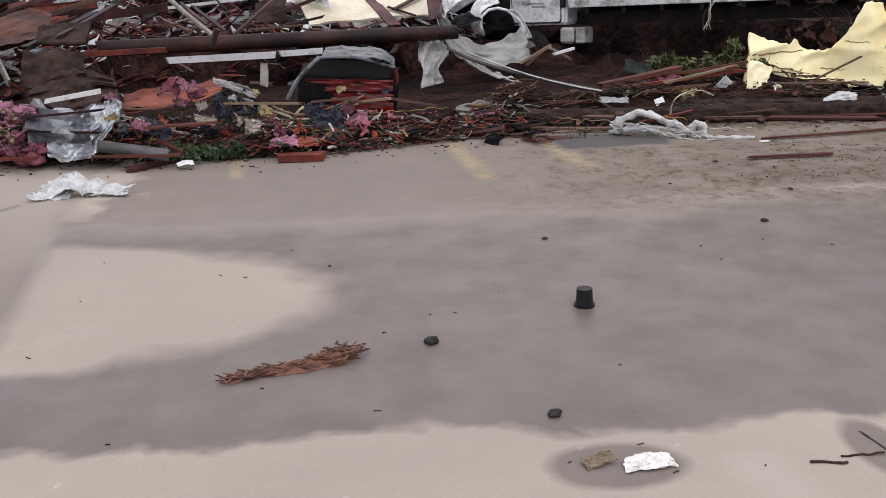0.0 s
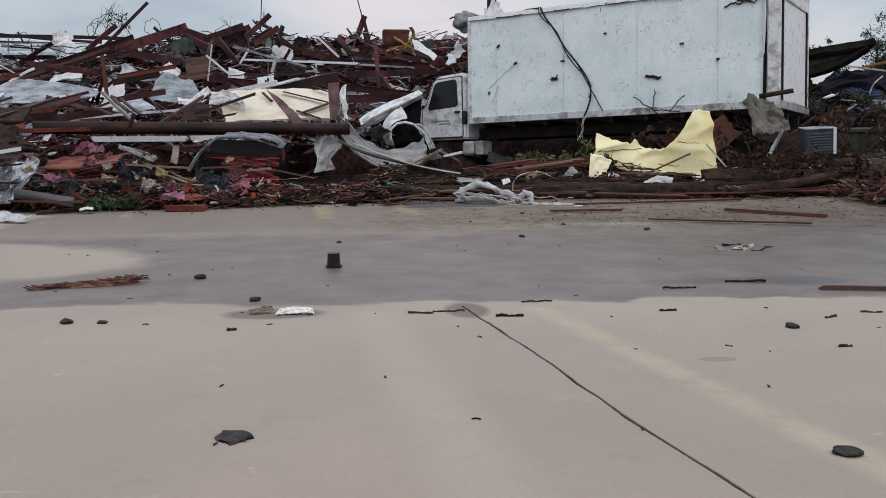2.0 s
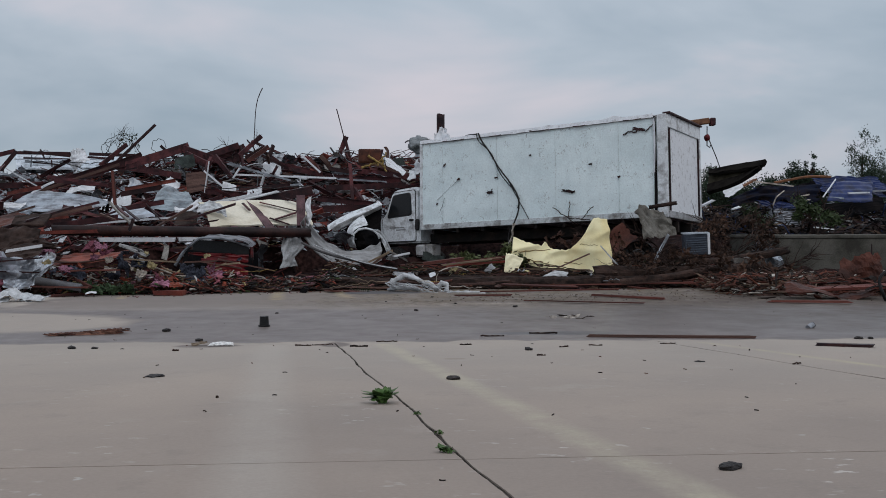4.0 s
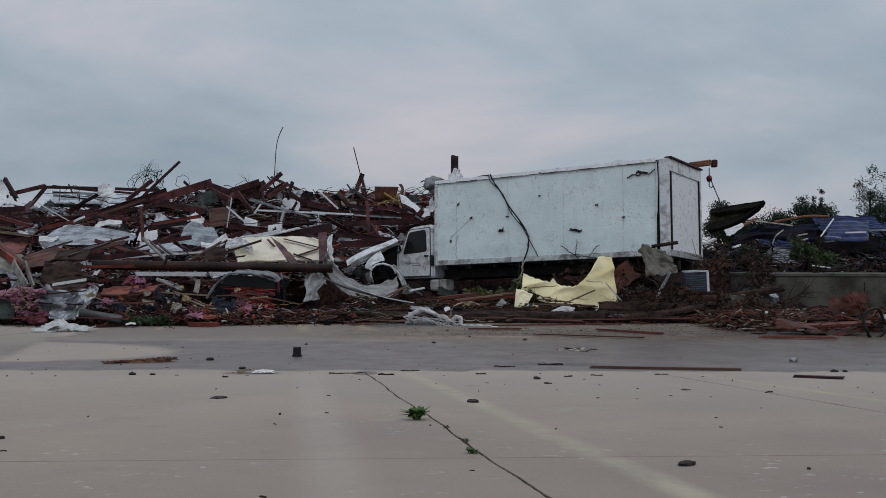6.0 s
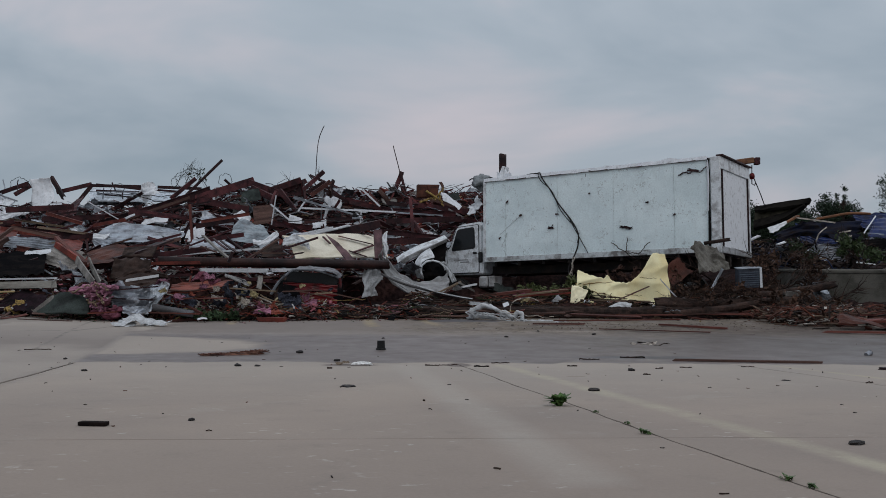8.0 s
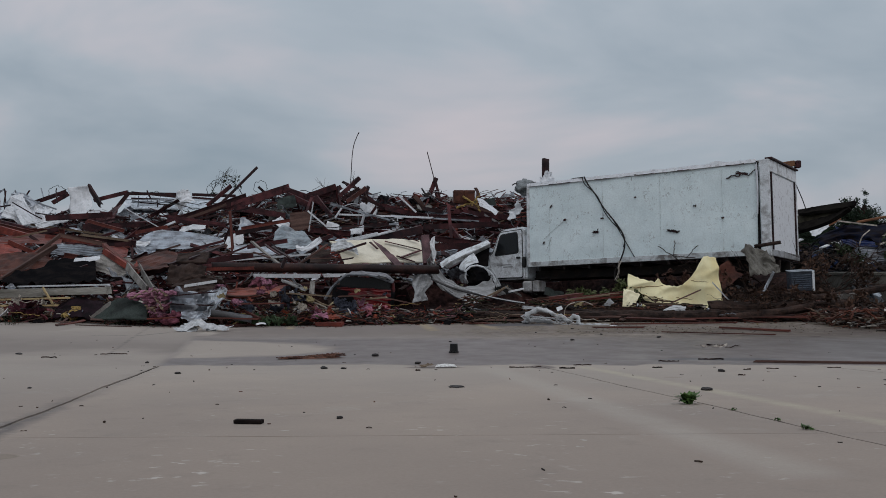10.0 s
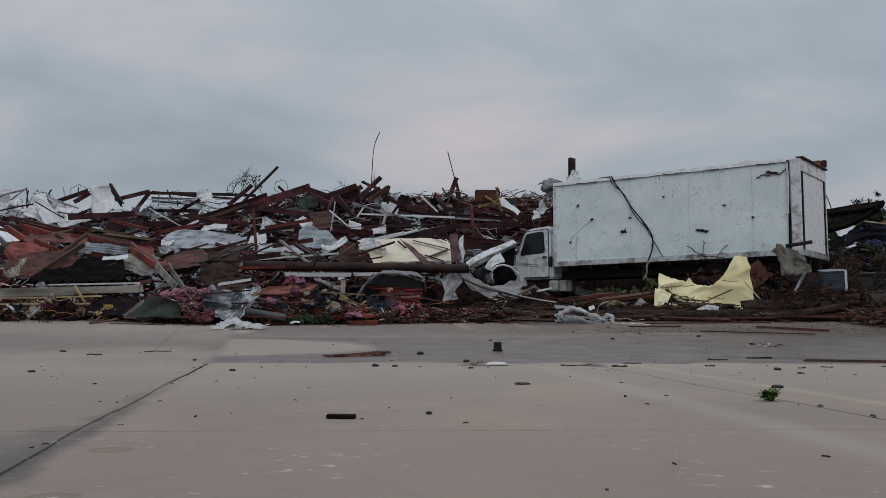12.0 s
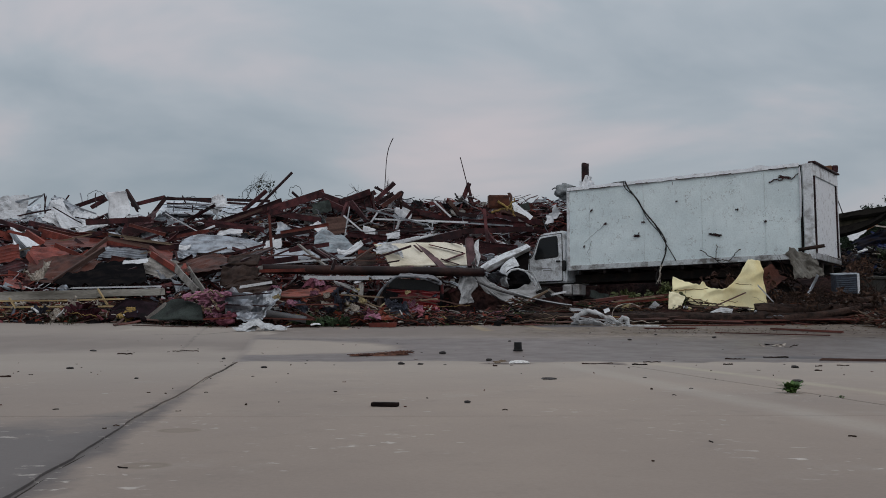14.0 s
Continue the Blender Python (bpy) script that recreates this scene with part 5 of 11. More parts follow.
# torn cladding and films along the crest
sheet(facing((-21.92, 27.00, 3.92), (1.95, 0.00, 0.11), (0, 0.57, 0.82)), 1.95, 1.30, M_WHITE, 0, 0.25, 0.4, 54)
sheet(facing((-19.13, 27.00, 3.49), (1.70, 0.00, -0.25), (0, 0.50, 0.87)), 1.72, 1.01, M_WHITE, 4, 0.3, 0.5, 55)
sheet(facing((-19.66, 27.80, 4.06), (1.79, -0.40, -0.69), (0, 0.50, 0.87)), 1.96, 0.79, M_GALV, 4, 0.2, 0.4, 57)
steel((-20.27, 28.50, 4.07), (-18.27, 28.50, 4.76), 0.10, 0.17, M_RUST)
steel((-18.85, 28.40, 4.25), (-18.15, 28.40, 4.65), 0.10, 0.17, M_RUST)
steel((-17.52, 29.00, 5.05), (-16.76, 28.50, 4.11), 0.11, 0.19, M_DARK)
steel((-17.27, 29.00, 4.39), (-15.75, 29.00, 4.76), 0.10, 0.17, M_RUST)
steel((-16.25, 28.70, 3.92), (-15.70, 29.00, 4.76), 0.10, 0.17, M_DARK)
sheet(facing((-16.28, 27.50, 3.44), (1.56, 0.00, 0.12), (0, 0.50, 0.87)), 1.57, 1.18, M_RUST, 0, 0.2, 0.3, 60, label="dark oxide sheet, bent")
sheet(facing((-16.62, 27.30, 3.71), (0.54, 0.00, 0.05), (0, 0.50, 0.87)), 0.54, 0.29, M_WHITE, 2, 0.02, 0.05, 61, label="white vent panel, bent", name="vent_panel")
lumber((-18.98, 26.50, 3.22), (-15.21, 26.50, 2.69), 0.08, 0.08, M_PALEWOOD, label="long pale batten in the wreckage")
steel((-16.64, 32.00, 4.99), (-14.47, 32.00, 4.76), 0.06, 0.10, M_DARK, "box", label="thin bent steel rail on the crest of the wreckage", seed=60)
steel((-16.64, 32.00, 4.69), (-14.61, 32.00, 4.63), 0.06, 0.10, M_DARK, "box", label="thin bent steel rail on the crest of the wreckage", seed=61)
steel((-14.12, 32.00, 4.76), (-12.66, 32.00, 4.65), 0.06, 0.10, M_DARK, "box", label="thin bent steel rail on the crest of the wreckage", seed=62)
steel((-16.23, 32.00, 4.50), (-14.88, 32.00, 4.39), 0.04, 0.06, M_DARK, "box", label="thin bent steel rail on the crest of the wreckage", seed=63)
steel((-16.10, 32.00, 4.12), (-14.07, 32.00, 4.22), 0.04, 0.06, M_GALV, "box", label="thin bent steel rail on the crest of the wreckage", seed=64)
steel((-15.42, 32.00, 4.69), (-15.37, 32.00, 3.96), 0.04, 0.06, M_DARK, "box", label="thin bent steel rail on the crest of the wreckage", seed=65)
steel((-16.29, 32.00, 4.82), (-16.34, 32.00, 4.12), 0.04, 0.06, M_GALV, "box", label="thin bent steel rail on the crest of the wreckage", seed=66)
steel((-15.91, 32.00, 5.09), (-15.69, 32.00, 4.61), 0.04, 0.06, M_DARK, "box", label="thin bent steel rail on the crest of the wreckage", seed=67)
steel((-21.67, 28.00, 4.16), (-20.78, 28.00, 4.83), 0.03, 0.06, M_GALV, "box", label="thin bent steel rail on the crest of the wreckage", seed=68)
steel((-20.78, 28.00, 4.83), (-20.68, 28.00, 3.79), 0.03, 0.06, M_DARK, "box", label="thin bent steel rail on the crest of the wreckage", seed=69)
steel((-20.31, 28.00, 4.77), (-20.28, 28.00, 4.23), 0.03, 0.06, M_GALV, "box", label="thin bent steel rail on the crest of the wreckage", seed=70)
steel((-22.42, 28.00, 4.29), (-21.68, 28.00, 4.66), 0.04, 0.06, M_DARK, "box", label="thin bent steel rail on the crest of the wreckage", seed=71)
steel((-19.19, 28.00, 4.87), (-19.09, 28.00, 4.47), 0.03, 0.06, M_GALV, "box", label="thin bent steel rail on the crest of the wreckage", seed=72)
steel((-20.05, 28.00, 4.23), (-19.68, 28.00, 4.77), 0.03, 0.06, M_DARK, "box", label="thin bent steel rail on the crest of the wreckage", seed=73)
sheet(facing((-15.64, 32.50, 4.29), (2.33, 0.00, 0.05), (0, 0.34, 0.94)), 2.33, 0.66, M_GALV, 6, 0.06, 0.1, 66)
sheet(facing((-13.91, 31.00, 4.54), (0.74, 0.00, 0.50), (0, 0.26, 0.97)), 0.89, 0.84, M_FILM, 0, 0.2, 0.3, 67, "plastic_film", "white plastic film snagged on the wreckage", "plastic film", "plastic films", 0.004, 0.3, (26, 26))

# middle: long oxide beams, the ribbed sheet, the standing posts
steel((-14.57, 26.00, 2.76), (-10.39, 28.50, 4.46), 0.18, 0.33, M_RUST, "i", sag=0.05)
steel((-13.69, 26.20, 2.96), (-11.11, 27.80, 4.11), 0.06, 0.11, M_WOOD, "box", label="long brown rafter in the wreckage")
steel((-12.16, 28.60, 4.10), (-11.28, 29.40, 5.06), 0.10, 0.17, M_RUST)
steel((-11.81, 28.40, 3.88), (-10.19, 29.80, 5.93), 0.07, 0.11, M_DARK, "box", label="dark steel rafter standing up out of the wreckage", bend=0.04)
steel((-11.3, 28.10, 3.95), (-8.64, 29.20, 4.96), 0.18, 0.34, M_RUST)
steel((-8.83, 29.00, 4.86), (-7.00, 28.40, 4.21), 0.16, 0.26, M_RUST)
steel((-10.57, 27.00, 3.94), (-8.41, 27.00, 3.57), 0.15, 0.24, M_RUST)
steel((-7.72, 29.00, 4.26), (-6.36, 29.40, 4.99), 0.13, 0.22, M_RUST)
steel((-6.50, 29.30, 4.98), (-6.33, 28.80, 3.99), 0.09, 0.14, M_RUST)
sheet(facing((-7.07, 29.20, 4.54), (1.26, 0.00, 0.17), (0, 0.26, 0.97)), 1.27, 0.58, M_RUST, 0, 0.05, 0.1, 71, label="dark oxide sheet, bent")
sheet(facing((-8.58, 28.20, 4.23), (1.0, 0.0, 0.20), (0, 0.5, 0.87)), 0.8, 0.62, M_GREYB, 0, 0.05, 0.1, 72, "dark_board", "dark grey-green panel standing in the wreckage", "panel", "panels", 0.02)
sheet(facing((-7.73, 26.60, 3.33), (0.85, 0.00, 0.09), (0, 0.42, 0.91)), 0.86, 0.79, M_WOOD, 0, 0.04, 0.1, 73, "plywood_sheet", "brown plywood sheet, broken", "plywood sheet", "panels")
steel((-9.63, 22.30, 3.50), (-9.50, 22.20, 2.02), 0.08, 0.14, M_REDWOOD, "box", name="post", label="brown timber post standing in the wreckage")
steel((-1.55, 24.00, 3.82), (-1.39, 23.50, 1.94), 0.12, 0.20, M_RUST, "i", name="post", label="oxide steel post standing in the wreckage")
ribbon([(-13.17, 23.40, 2.61), (-12.78, 23.60, 2.81), (-11.87, 23.60, 2.79), (-10.68, 23.40, 2.61), (-9.99, 23.00, 2.41)], [(-13.10, 21.90, 2.16), (-12.37, 21.70, 2.06), (-11.37, 21.60, 2.08), (-10.47, 21.90, 2.15), (-9.88, 22.40, 2.28)], M_GALV, 0.05, 81, "metal_sheet", "long ribbed galvanised roofing sheet, folded", "metal sheet", "metal sheets", n=44, smooth=False, ribs=9, depth=0.05)
ribbon([(-13.09, 21.80, 2.16), (-12.60, 21.70, 2.08), (-12.15, 21.60, 2.08)], [(-12.78, 21.40, 1.89), (-12.42, 21.30, 1.72), (-12.15, 21.30, 1.68)], M_GALV, 0.05, 82, "metal_sheet", "ribbed galvanised sheet folded down over an edge", "metal sheet", "metal sheets", n=20, smooth=False, ribs=5, depth=0.04)
ribbon([(-14.05, 22.20, 2.61), (-13.59, 22.20, 2.46), (-13.11, 22.20, 2.38), (-12.58, 22.30, 2.38)], [(-13.79, 21.90, 2.43), (-13.41, 21.90, 2.25), (-12.96, 21.90, 2.16), (-12.54, 22.00, 2.23)], M_FILM, 0.08, 85, "plastic_film", "white film trailing beside the roofing sheet", "plastic film", "plastic films", n=30)
sheet(facing((-14.79, 26.00, 2.48), (1.15, 0.00, -0.24), (0, 0.77, 0.64)), 1.18, 0.38, M_FILM, 0, 0.1, 0.15, 83, label="torn white sheet in the wreckage")
sheet(facing((-12.20, 26.60, 3.12), (1.07, 0.00, 0.07), (0, 0.64, 0.77)), 1.07, 0.57, M_FILM, 0, 0.2, 0.25, 84, label="torn white sheet in the wreckage")
sheet(facing((-10.04, 24.00, 2.41), (1.11, 0.00, 0.22), (0, 0.77, 0.64)), 1.13, 0.70, M_FILM, 0, 0.15, 0.2, 85, label="torn white sheet in the wreckage")
ribbon([(-7.63, 20.60, 2.66), (-7.36, 20.80, 2.91), (-6.97, 20.70, 2.71), (-6.56, 20.40, 2.64)], [(-7.41, 19.00, 2.11), (-6.86, 18.80, 2.03), (-6.37, 18.70, 2.03), (-5.99, 18.90, 2.18)], M_DULLGALV, 0.09, 86, "metal_sheet", "folded galvanised sheet in the wreckage", "metal sheet", "metal sheets", n=26, smooth=False)
ribbon([(-9.04, 20.50, 2.14), (-8.41, 20.60, 2.22), (-7.63, 20.20, 2.13)], [(-8.67, 18.60, 1.80), (-7.82, 18.30, 1.76), (-7.05, 18.20, 1.83)], M_GALV, 0.06, 87, "metal_sheet", "flat galvanised sheet lying in the wreckage", "metal sheet", "metal sheets", n=26, smooth=False, ribs=3, depth=0.03)
ribbon([(-6.55, 18.50, 2.10), (-6.22, 18.50, 2.10), (-5.90, 18.50, 2.32), (-5.72, 18.40, 2.38)], [(-6.46, 18.20, 1.93), (-6.09, 18.20, 1.95), (-5.79, 18.20, 2.09), (-5.61, 18.20, 2.24)], M_FILM, 0.07, 89, "plastic_film", "white curl of plastic film", "plastic film", "plastic films", n=30)
ribbon([(-5.15, 17.60, 2.26), (-4.81, 17.60, 2.30), (-4.51, 17.40, 2.22), (-4.28, 17.00, 1.96)], [(-5.02, 17.20, 2.07), (-4.78, 17.00, 2.03), (-4.51, 16.90, 2.00), (-4.36, 16.80, 1.89)], M_GALV, 0.05, 88, "metal_sheet", "pale crumpled sheet over the roof panel", "metal sheet", "metal sheets", n=26, smooth=False)
steel((-4.65, 17.40, 2.08), (-2.45, 19.20, 2.67), 0.16, 0.26, M_DARK, "box", label="broad dark beam lying over the roof panel", seed=91)
lumber((-4.57, 17.35, 2.22), (-3.36, 18.30, 2.58), 0.20, 0.03, M_GREYWHITE, 8, "trim_board", "pale board lying along a broad beam", "planks", 92)
sheet(facing((-9.23, 25.00, 3.05), (1.37, 0.00, -0.05), (0, 0.71, 0.71)), 1.37, 0.71, M_GALV, 0, 0.12, 0.2, 90)
sheet(facing((-7.97, 23.80, 3.08), (0.46, -0.40, -0.33), (0, 0.57, 0.82)), 0.69, 0.38, M_FILM, 0, 0.2, 0.3, 91, label="torn white sheet in the wreckage")
steel((-9.04, 18.50, 1.74), (-7.38, 20.50, 2.62), 0.03, 0.06, M_RUST, "box", label="thin bent steel rail in the wreckage")
steel((-8.83, 16.37, 1.57), (-5.41, 17.20, 1.84), 0.04, 0.06, M_WHITE, "box", name="trim_board", label="long white trim board")
steel((-7.44, 18.50, 2.24), (-6.09, 15.61, 1.55), 0.04, 0.06, M_DARK, "angle", label="thin bent steel rail in the wreckage")
steel((-9.64, 17.50, 1.85), (-9.02, 18.00, 2.04), 0.06, 0.11, M_RUST)
steel((-10.88, 18.00, 1.72), (-9.16, 19.50, 2.31), 0.05, 0.08, M_RUST, "box", label="thin bent steel rail in the wreckage")

# broad beams lying through the heap
steel((-16.01, 20.50, 2.54), (-12.22, 19.60, 2.21), 0.16, 0.26, M_RUST, "i", 0.03, 0.15, label="broad maroon steel beam lying in the wreckage", seed=600)
steel((-17.69, 21.00, 2.72), (-15.09, 20.60, 2.65), 0.14, 0.24, M_RED, "i", 0.03, 0.15, label="broad red-oxide steel beam lying in the wreckage", seed=601)
steel((-8.65, 28.60, 4.59), (-7.56, 28.00, 4.08), 0.14, 0.26, M_RUST, "channel", 0.03, 0.15, label="broad maroon steel beam lying in the wreckage", seed=602)
steel((-7.86, 28.60, 4.47), (-6.59, 29.20, 4.99), 0.16, 0.26, M_RUST, "channel", 0.03, 0.15, label="broad maroon steel beam lying in the wreckage", seed=603)
steel((-7.43, 27.80, 4.34), (-7.64, 26.80, 3.15), 0.12, 0.2, M_RUST, "channel", 0.03, 0.15, label="broad maroon steel beam lying in the wreckage", seed=604)
steel((-7.23, 27.60, 4.42), (-6.49, 27.20, 3.53), 0.1, 0.18, M_RUST, "channel", 0.03, 0.15, label="broad maroon steel beam lying in the wreckage", seed=605)
steel((-6.62, 29.40, 4.96), (-6.36, 29.00, 4.18), 0.12, 0.2, M_RUST, "channel", 0.03, 0.15, label="broad maroon steel beam lying in the wreckage", seed=606)
steel((-6.26, 29.00, 4.43), (-5.56, 29.40, 4.91), 0.1, 0.18, M_DARK, "channel", 0.03, 0.15, label="broad dark steel beam lying in the wreckage", seed=607)
steel((-5.36, 29.00, 4.30), (-5.14, 29.30, 5.00), 0.08, 0.16, M_DARK, "channel", 0.03, 0.15, label="broad dark steel beam lying in the wreckage", seed=608)
steel((-4.67, 28.60, 4.10), (-3.51, 28.20, 3.83), 0.12, 0.24, M_RUST, "channel", 0.03, 0.15, label="broad maroon steel beam lying in the wreckage", seed=609)
steel((-3.65, 28.80, 4.29), (-3.27, 28.40, 3.75), 0.1, 0.16, M_RUST, "box", 0.03, 0.15, label="broad maroon steel beam lying in the wreckage", seed=610)
steel((-4.21, 28.40, 3.94), (-2.42, 28.00, 3.58), 0.12, 0.2, M_RUST, "i", 0.03, 0.15, label="broad maroon steel beam lying in the wreckage", seed=611)
steel((-2.80, 27.40, 3.55), (0.24, 27.20, 3.40), 0.14, 0.24, M_RUST, "i", 0.03, 0.15, label="broad maroon steel beam lying in the wreckage", seed=612)
steel((-2.59, 25.60, 3.02), (0.45, 26.00, 3.16), 0.12, 0.22, M_RUST, "channel", 0.03, 0.15, label="broad maroon steel beam lying in the wreckage", seed=613)
steel((-1.87, 28.20, 3.89), (0.92, 27.60, 3.52), 0.12, 0.22, M_RUST, "channel", 0.03, 0.15, label="broad maroon steel beam lying in the wreckage", seed=614)
steel((-2.70, 23.60, 2.56), (-0.32, 23.00, 2.29), 0.12, 0.2, M_RUST, "i", 0.03, 0.15, label="broad maroon steel beam lying in the wreckage", seed=615)
steel((-2.27, 21.40, 2.13), (-0.43, 21.80, 2.18), 0.14, 0.22, M_RUST, "channel", 0.03, 0.15, label="broad maroon steel beam lying in the wreckage", seed=616)
steel((-1.26, 28.20, 4.25), (0.74, 27.80, 3.65), 0.1, 0.18, M_WOOD, "box", 0.03, 0.15, label="thick brown rafter lying in the wreckage", seed=617)
steel((-1.47, 24.80, 2.96), (-0.83, 23.60, 2.09), 0.1, 0.18, M_RUST, "channel", 0.03, 0.15, label="broad maroon steel beam lying in the wreckage", seed=618)
steel((-3.34, 28.60, 4.11), (-2.86, 28.00, 3.44), 0.12, 0.2, M_RUST, "channel", 0.03, 0.15, label="broad maroon steel beam lying in the wreckage", seed=619)
steel((-10.51, 15.40, 1.25), (-9.19, 17.00, 1.83), 0.12, 0.3, M_DARK, "box", 0.03, 0.15, label="broad dark steel beam lying in the wreckage", seed=620)
steel((-11.26, 14.60, 1.04), (-9.50, 16.40, 1.77), 0.03, 0.05, M_GREYWHITE, "box", 0.03, 0.15, label="long pale lath lying in the wreckage", seed=621)
steel((-17.91, 25.50, 3.42), (-15.35, 26.00, 3.59), 0.12, 0.22, M_RUST, "channel", 0.03, 0.15, label="broad maroon steel beam lying in the wreckage", seed=622)
steel((-15.63, 23.60, 2.98), (-13.38, 24.00, 3.09), 0.12, 0.2, M_RUST, "channel", 0.03, 0.15, label="broad maroon steel beam lying in the wreckage", seed=623)
steel((-12.96, 25.50, 3.36), (-10.45, 25.00, 3.12), 0.1, 0.2, M_RUST, "i", 0.03, 0.15, label="broad maroon steel beam lying in the wreckage", seed=624)
steel((-9.87, 25.40, 3.29), (-8.38, 24.80, 2.89), 0.12, 0.22, M_RUST, "i", 0.03, 0.15, label="broad maroon steel beam lying in the wreckage", seed=625)
steel((-9.64, 23.20, 2.71), (-8.35, 23.80, 3.00), 0.1, 0.18, M_DARK, "channel", 0.03, 0.15, label="broad dark steel beam lying in the wreckage", seed=626)
steel((-14.31, 18.80, 2.17), (-12.38, 18.20, 1.97), 0.12, 0.2, M_RUST, "channel", 0.03, 0.15, label="broad maroon steel beam lying in the wreckage", seed=627)
steel((-7.07, 25.00, 2.90), (-5.41, 24.40, 2.72), 0.12, 0.2, M_RUST, "i", 0.03, 0.15, label="broad maroon steel beam lying in the wreckage", seed=628)
steel((-5.86, 25.40, 2.98), (-3.98, 25.80, 3.14), 0.1, 0.16, M_DARK, "channel", 0.03, 0.15, label="broad dark steel beam lying in the wreckage", seed=629)

steel((-17.66, 19.80, 2.75), (-16.39, 19.20, 2.10), 0.12, 0.20, M_RED, "channel", 0.02, 0.1, label="red-oxide steel beam lying in the wreckage", seed=700)
steel((-17.85, 21.10, 2.95), (-15.69, 20.50, 2.49), 0.13, 0.22, M_BRICKRED, "i", 0.02, 0.1, label="red-oxide steel beam lying in the wreckage", seed=701)
steel((-16.94, 20.40, 2.34), (-14.98, 19.80, 2.74), 0.10, 0.16, M_RUST, "channel", 0.02, 0.1, label="red-oxide steel beam lying in the wreckage", seed=702)
steel((-15.23, 19.40, 2.45), (-13.21, 18.80, 2.22), 0.11, 0.18, M_RED, "channel", 0.02, 0.1, label="red-oxide steel beam lying in the wreckage", seed=703)
steel((-13.23, 16.10, 1.78), (-11.78, 15.50, 1.58), 0.10, 0.16, M_BRICKRED, "i", 0.02, 0.1, label="red-oxide steel beam lying in the wreckage", seed=704)
steel((-13.10, 18.50, 2.08), (-11.70, 17.90, 2.20), 0.08, 0.14, M_RUST, "channel", 0.02, 0.1, label="red-oxide steel beam lying in the wreckage", seed=705)
steel((-11.64, 15.10, 1.88), (-10.31, 14.50, 1.17), 0.10, 0.16, M_RED, "channel", 0.02, 0.1, label="red-oxide steel beam lying in the wreckage", seed=706)
steel((-10.52, 16.60, 1.72), (-8.87, 16.00, 1.83), 0.10, 0.16, M_BRICKRED, "i", 0.02, 0.1, label="red-oxide steel beam lying in the wreckage", seed=707)
steel((-9.21, 15.90, 1.53), (-7.25, 15.30, 1.76), 0.10, 0.16, M_RUST, "channel", 0.02, 0.1, label="red-oxide steel beam lying in the wreckage", seed=708)
steel((-12.80, 21.30, 2.66), (-11.45, 20.70, 2.85), 0.07, 0.12, M_RED, "channel", 0.02, 0.1, label="red-oxide steel beam lying in the wreckage", seed=709)
steel((-9.19, 22.20, 2.84), (-7.30, 21.60, 3.11), 0.07, 0.12, M_BRICKRED, "i", 0.02, 0.1, label="red-oxide steel beam lying in the wreckage", seed=710)
steel((-8.18, 18.70, 2.08), (-6.74, 18.10, 2.27), 0.08, 0.14, M_RUST, "channel", 0.02, 0.1, label="red-oxide steel beam lying in the wreckage", seed=711)
steel((-15.46, 15.30, 1.88), (-14.69, 14.70, 1.22), 0.12, 0.20, M_RED, "channel", 0.02, 0.1, label="red-oxide steel beam lying in the wreckage", seed=712)
steel((-14.86, 22.10, 3.14), (-13.30, 21.50, 2.74), 0.07, 0.12, M_BRICKRED, "i", 0.02, 0.1, label="red-oxide steel beam lying in the wreckage", seed=713)
steel((-12.12, 23.00, 3.34), (-9.83, 22.40, 3.00), 0.06, 0.10, M_RUST, "channel", 0.02, 0.1, label="red-oxide steel beam lying in the wreckage", seed=714)

steel((-22.02, 27.00, 4.28), (-20.24, 26.60, 4.63), 0.05, 0.07, M_GALV, "box", 0.06, 0.1, label="thin bent bar caught in the wreckage", seed=730)
steel((-20.33, 27.00, 4.68), (-20.09, 26.60, 3.52), 0.05, 0.07, M_DARK, "angle", 0.06, 0.1, label="thin bent bar caught in the wreckage", seed=731)
steel((-21.64, 26.60, 3.69), (-19.70, 26.20, 4.01), 0.04, 0.06, M_DARK, "box", 0.06, 0.1, label="thin bent bar caught in the wreckage", seed=732)
steel((-19.71, 26.40, 4.11), (-18.31, 26.00, 3.40), 0.05, 0.07, M_DARK, "angle", 0.06, 0.1, label="thin bent bar caught in the wreckage", seed=733)
steel((-19.36, 26.60, 4.38), (-17.79, 26.20, 3.83), 0.04, 0.06, M_GALV, "box", 0.06, 0.1, label="thin bent bar caught in the wreckage", seed=734)
steel((-18.66, 26.20, 3.66), (-16.95, 25.80, 3.38), 0.05, 0.07, M_DARK, "angle", 0.06, 0.1, label="thin bent bar caught in the wreckage", seed=735)
steel((-18.20, 27.20, 4.78), (-18.00, 26.80, 4.14), 0.04, 0.06, M_DARK, "box", 0.06, 0.1, label="thin bent bar caught in the wreckage", seed=736)
steel((-18.81, 21.50, 3.07), (-17.32, 21.10, 2.08), 0.08, 0.11, M_GREY, "angle", 0.06, 0.1, label="thin bent bar caught in the wreckage", seed=737)
steel((-18.87, 21.00, 2.90), (-17.92, 20.60, 1.99), 0.10, 0.14, M_GALV, "box", 0.06, 0.1, label="thin bent bar caught in the wreckage", seed=738)
steel((-18.56, 21.30, 2.98), (-17.39, 20.90, 2.22), 0.06, 0.08, M_WHITE, "angle", 0.06, 0.1, label="thin bent bar caught in the wreckage", seed=739)
steel((-15.97, 25.00, 3.17), (-14.33, 24.60, 3.39), 0.05, 0.07, M_DARK, "box", 0.06, 0.1, label="thin bent bar caught in the wreckage", seed=740)
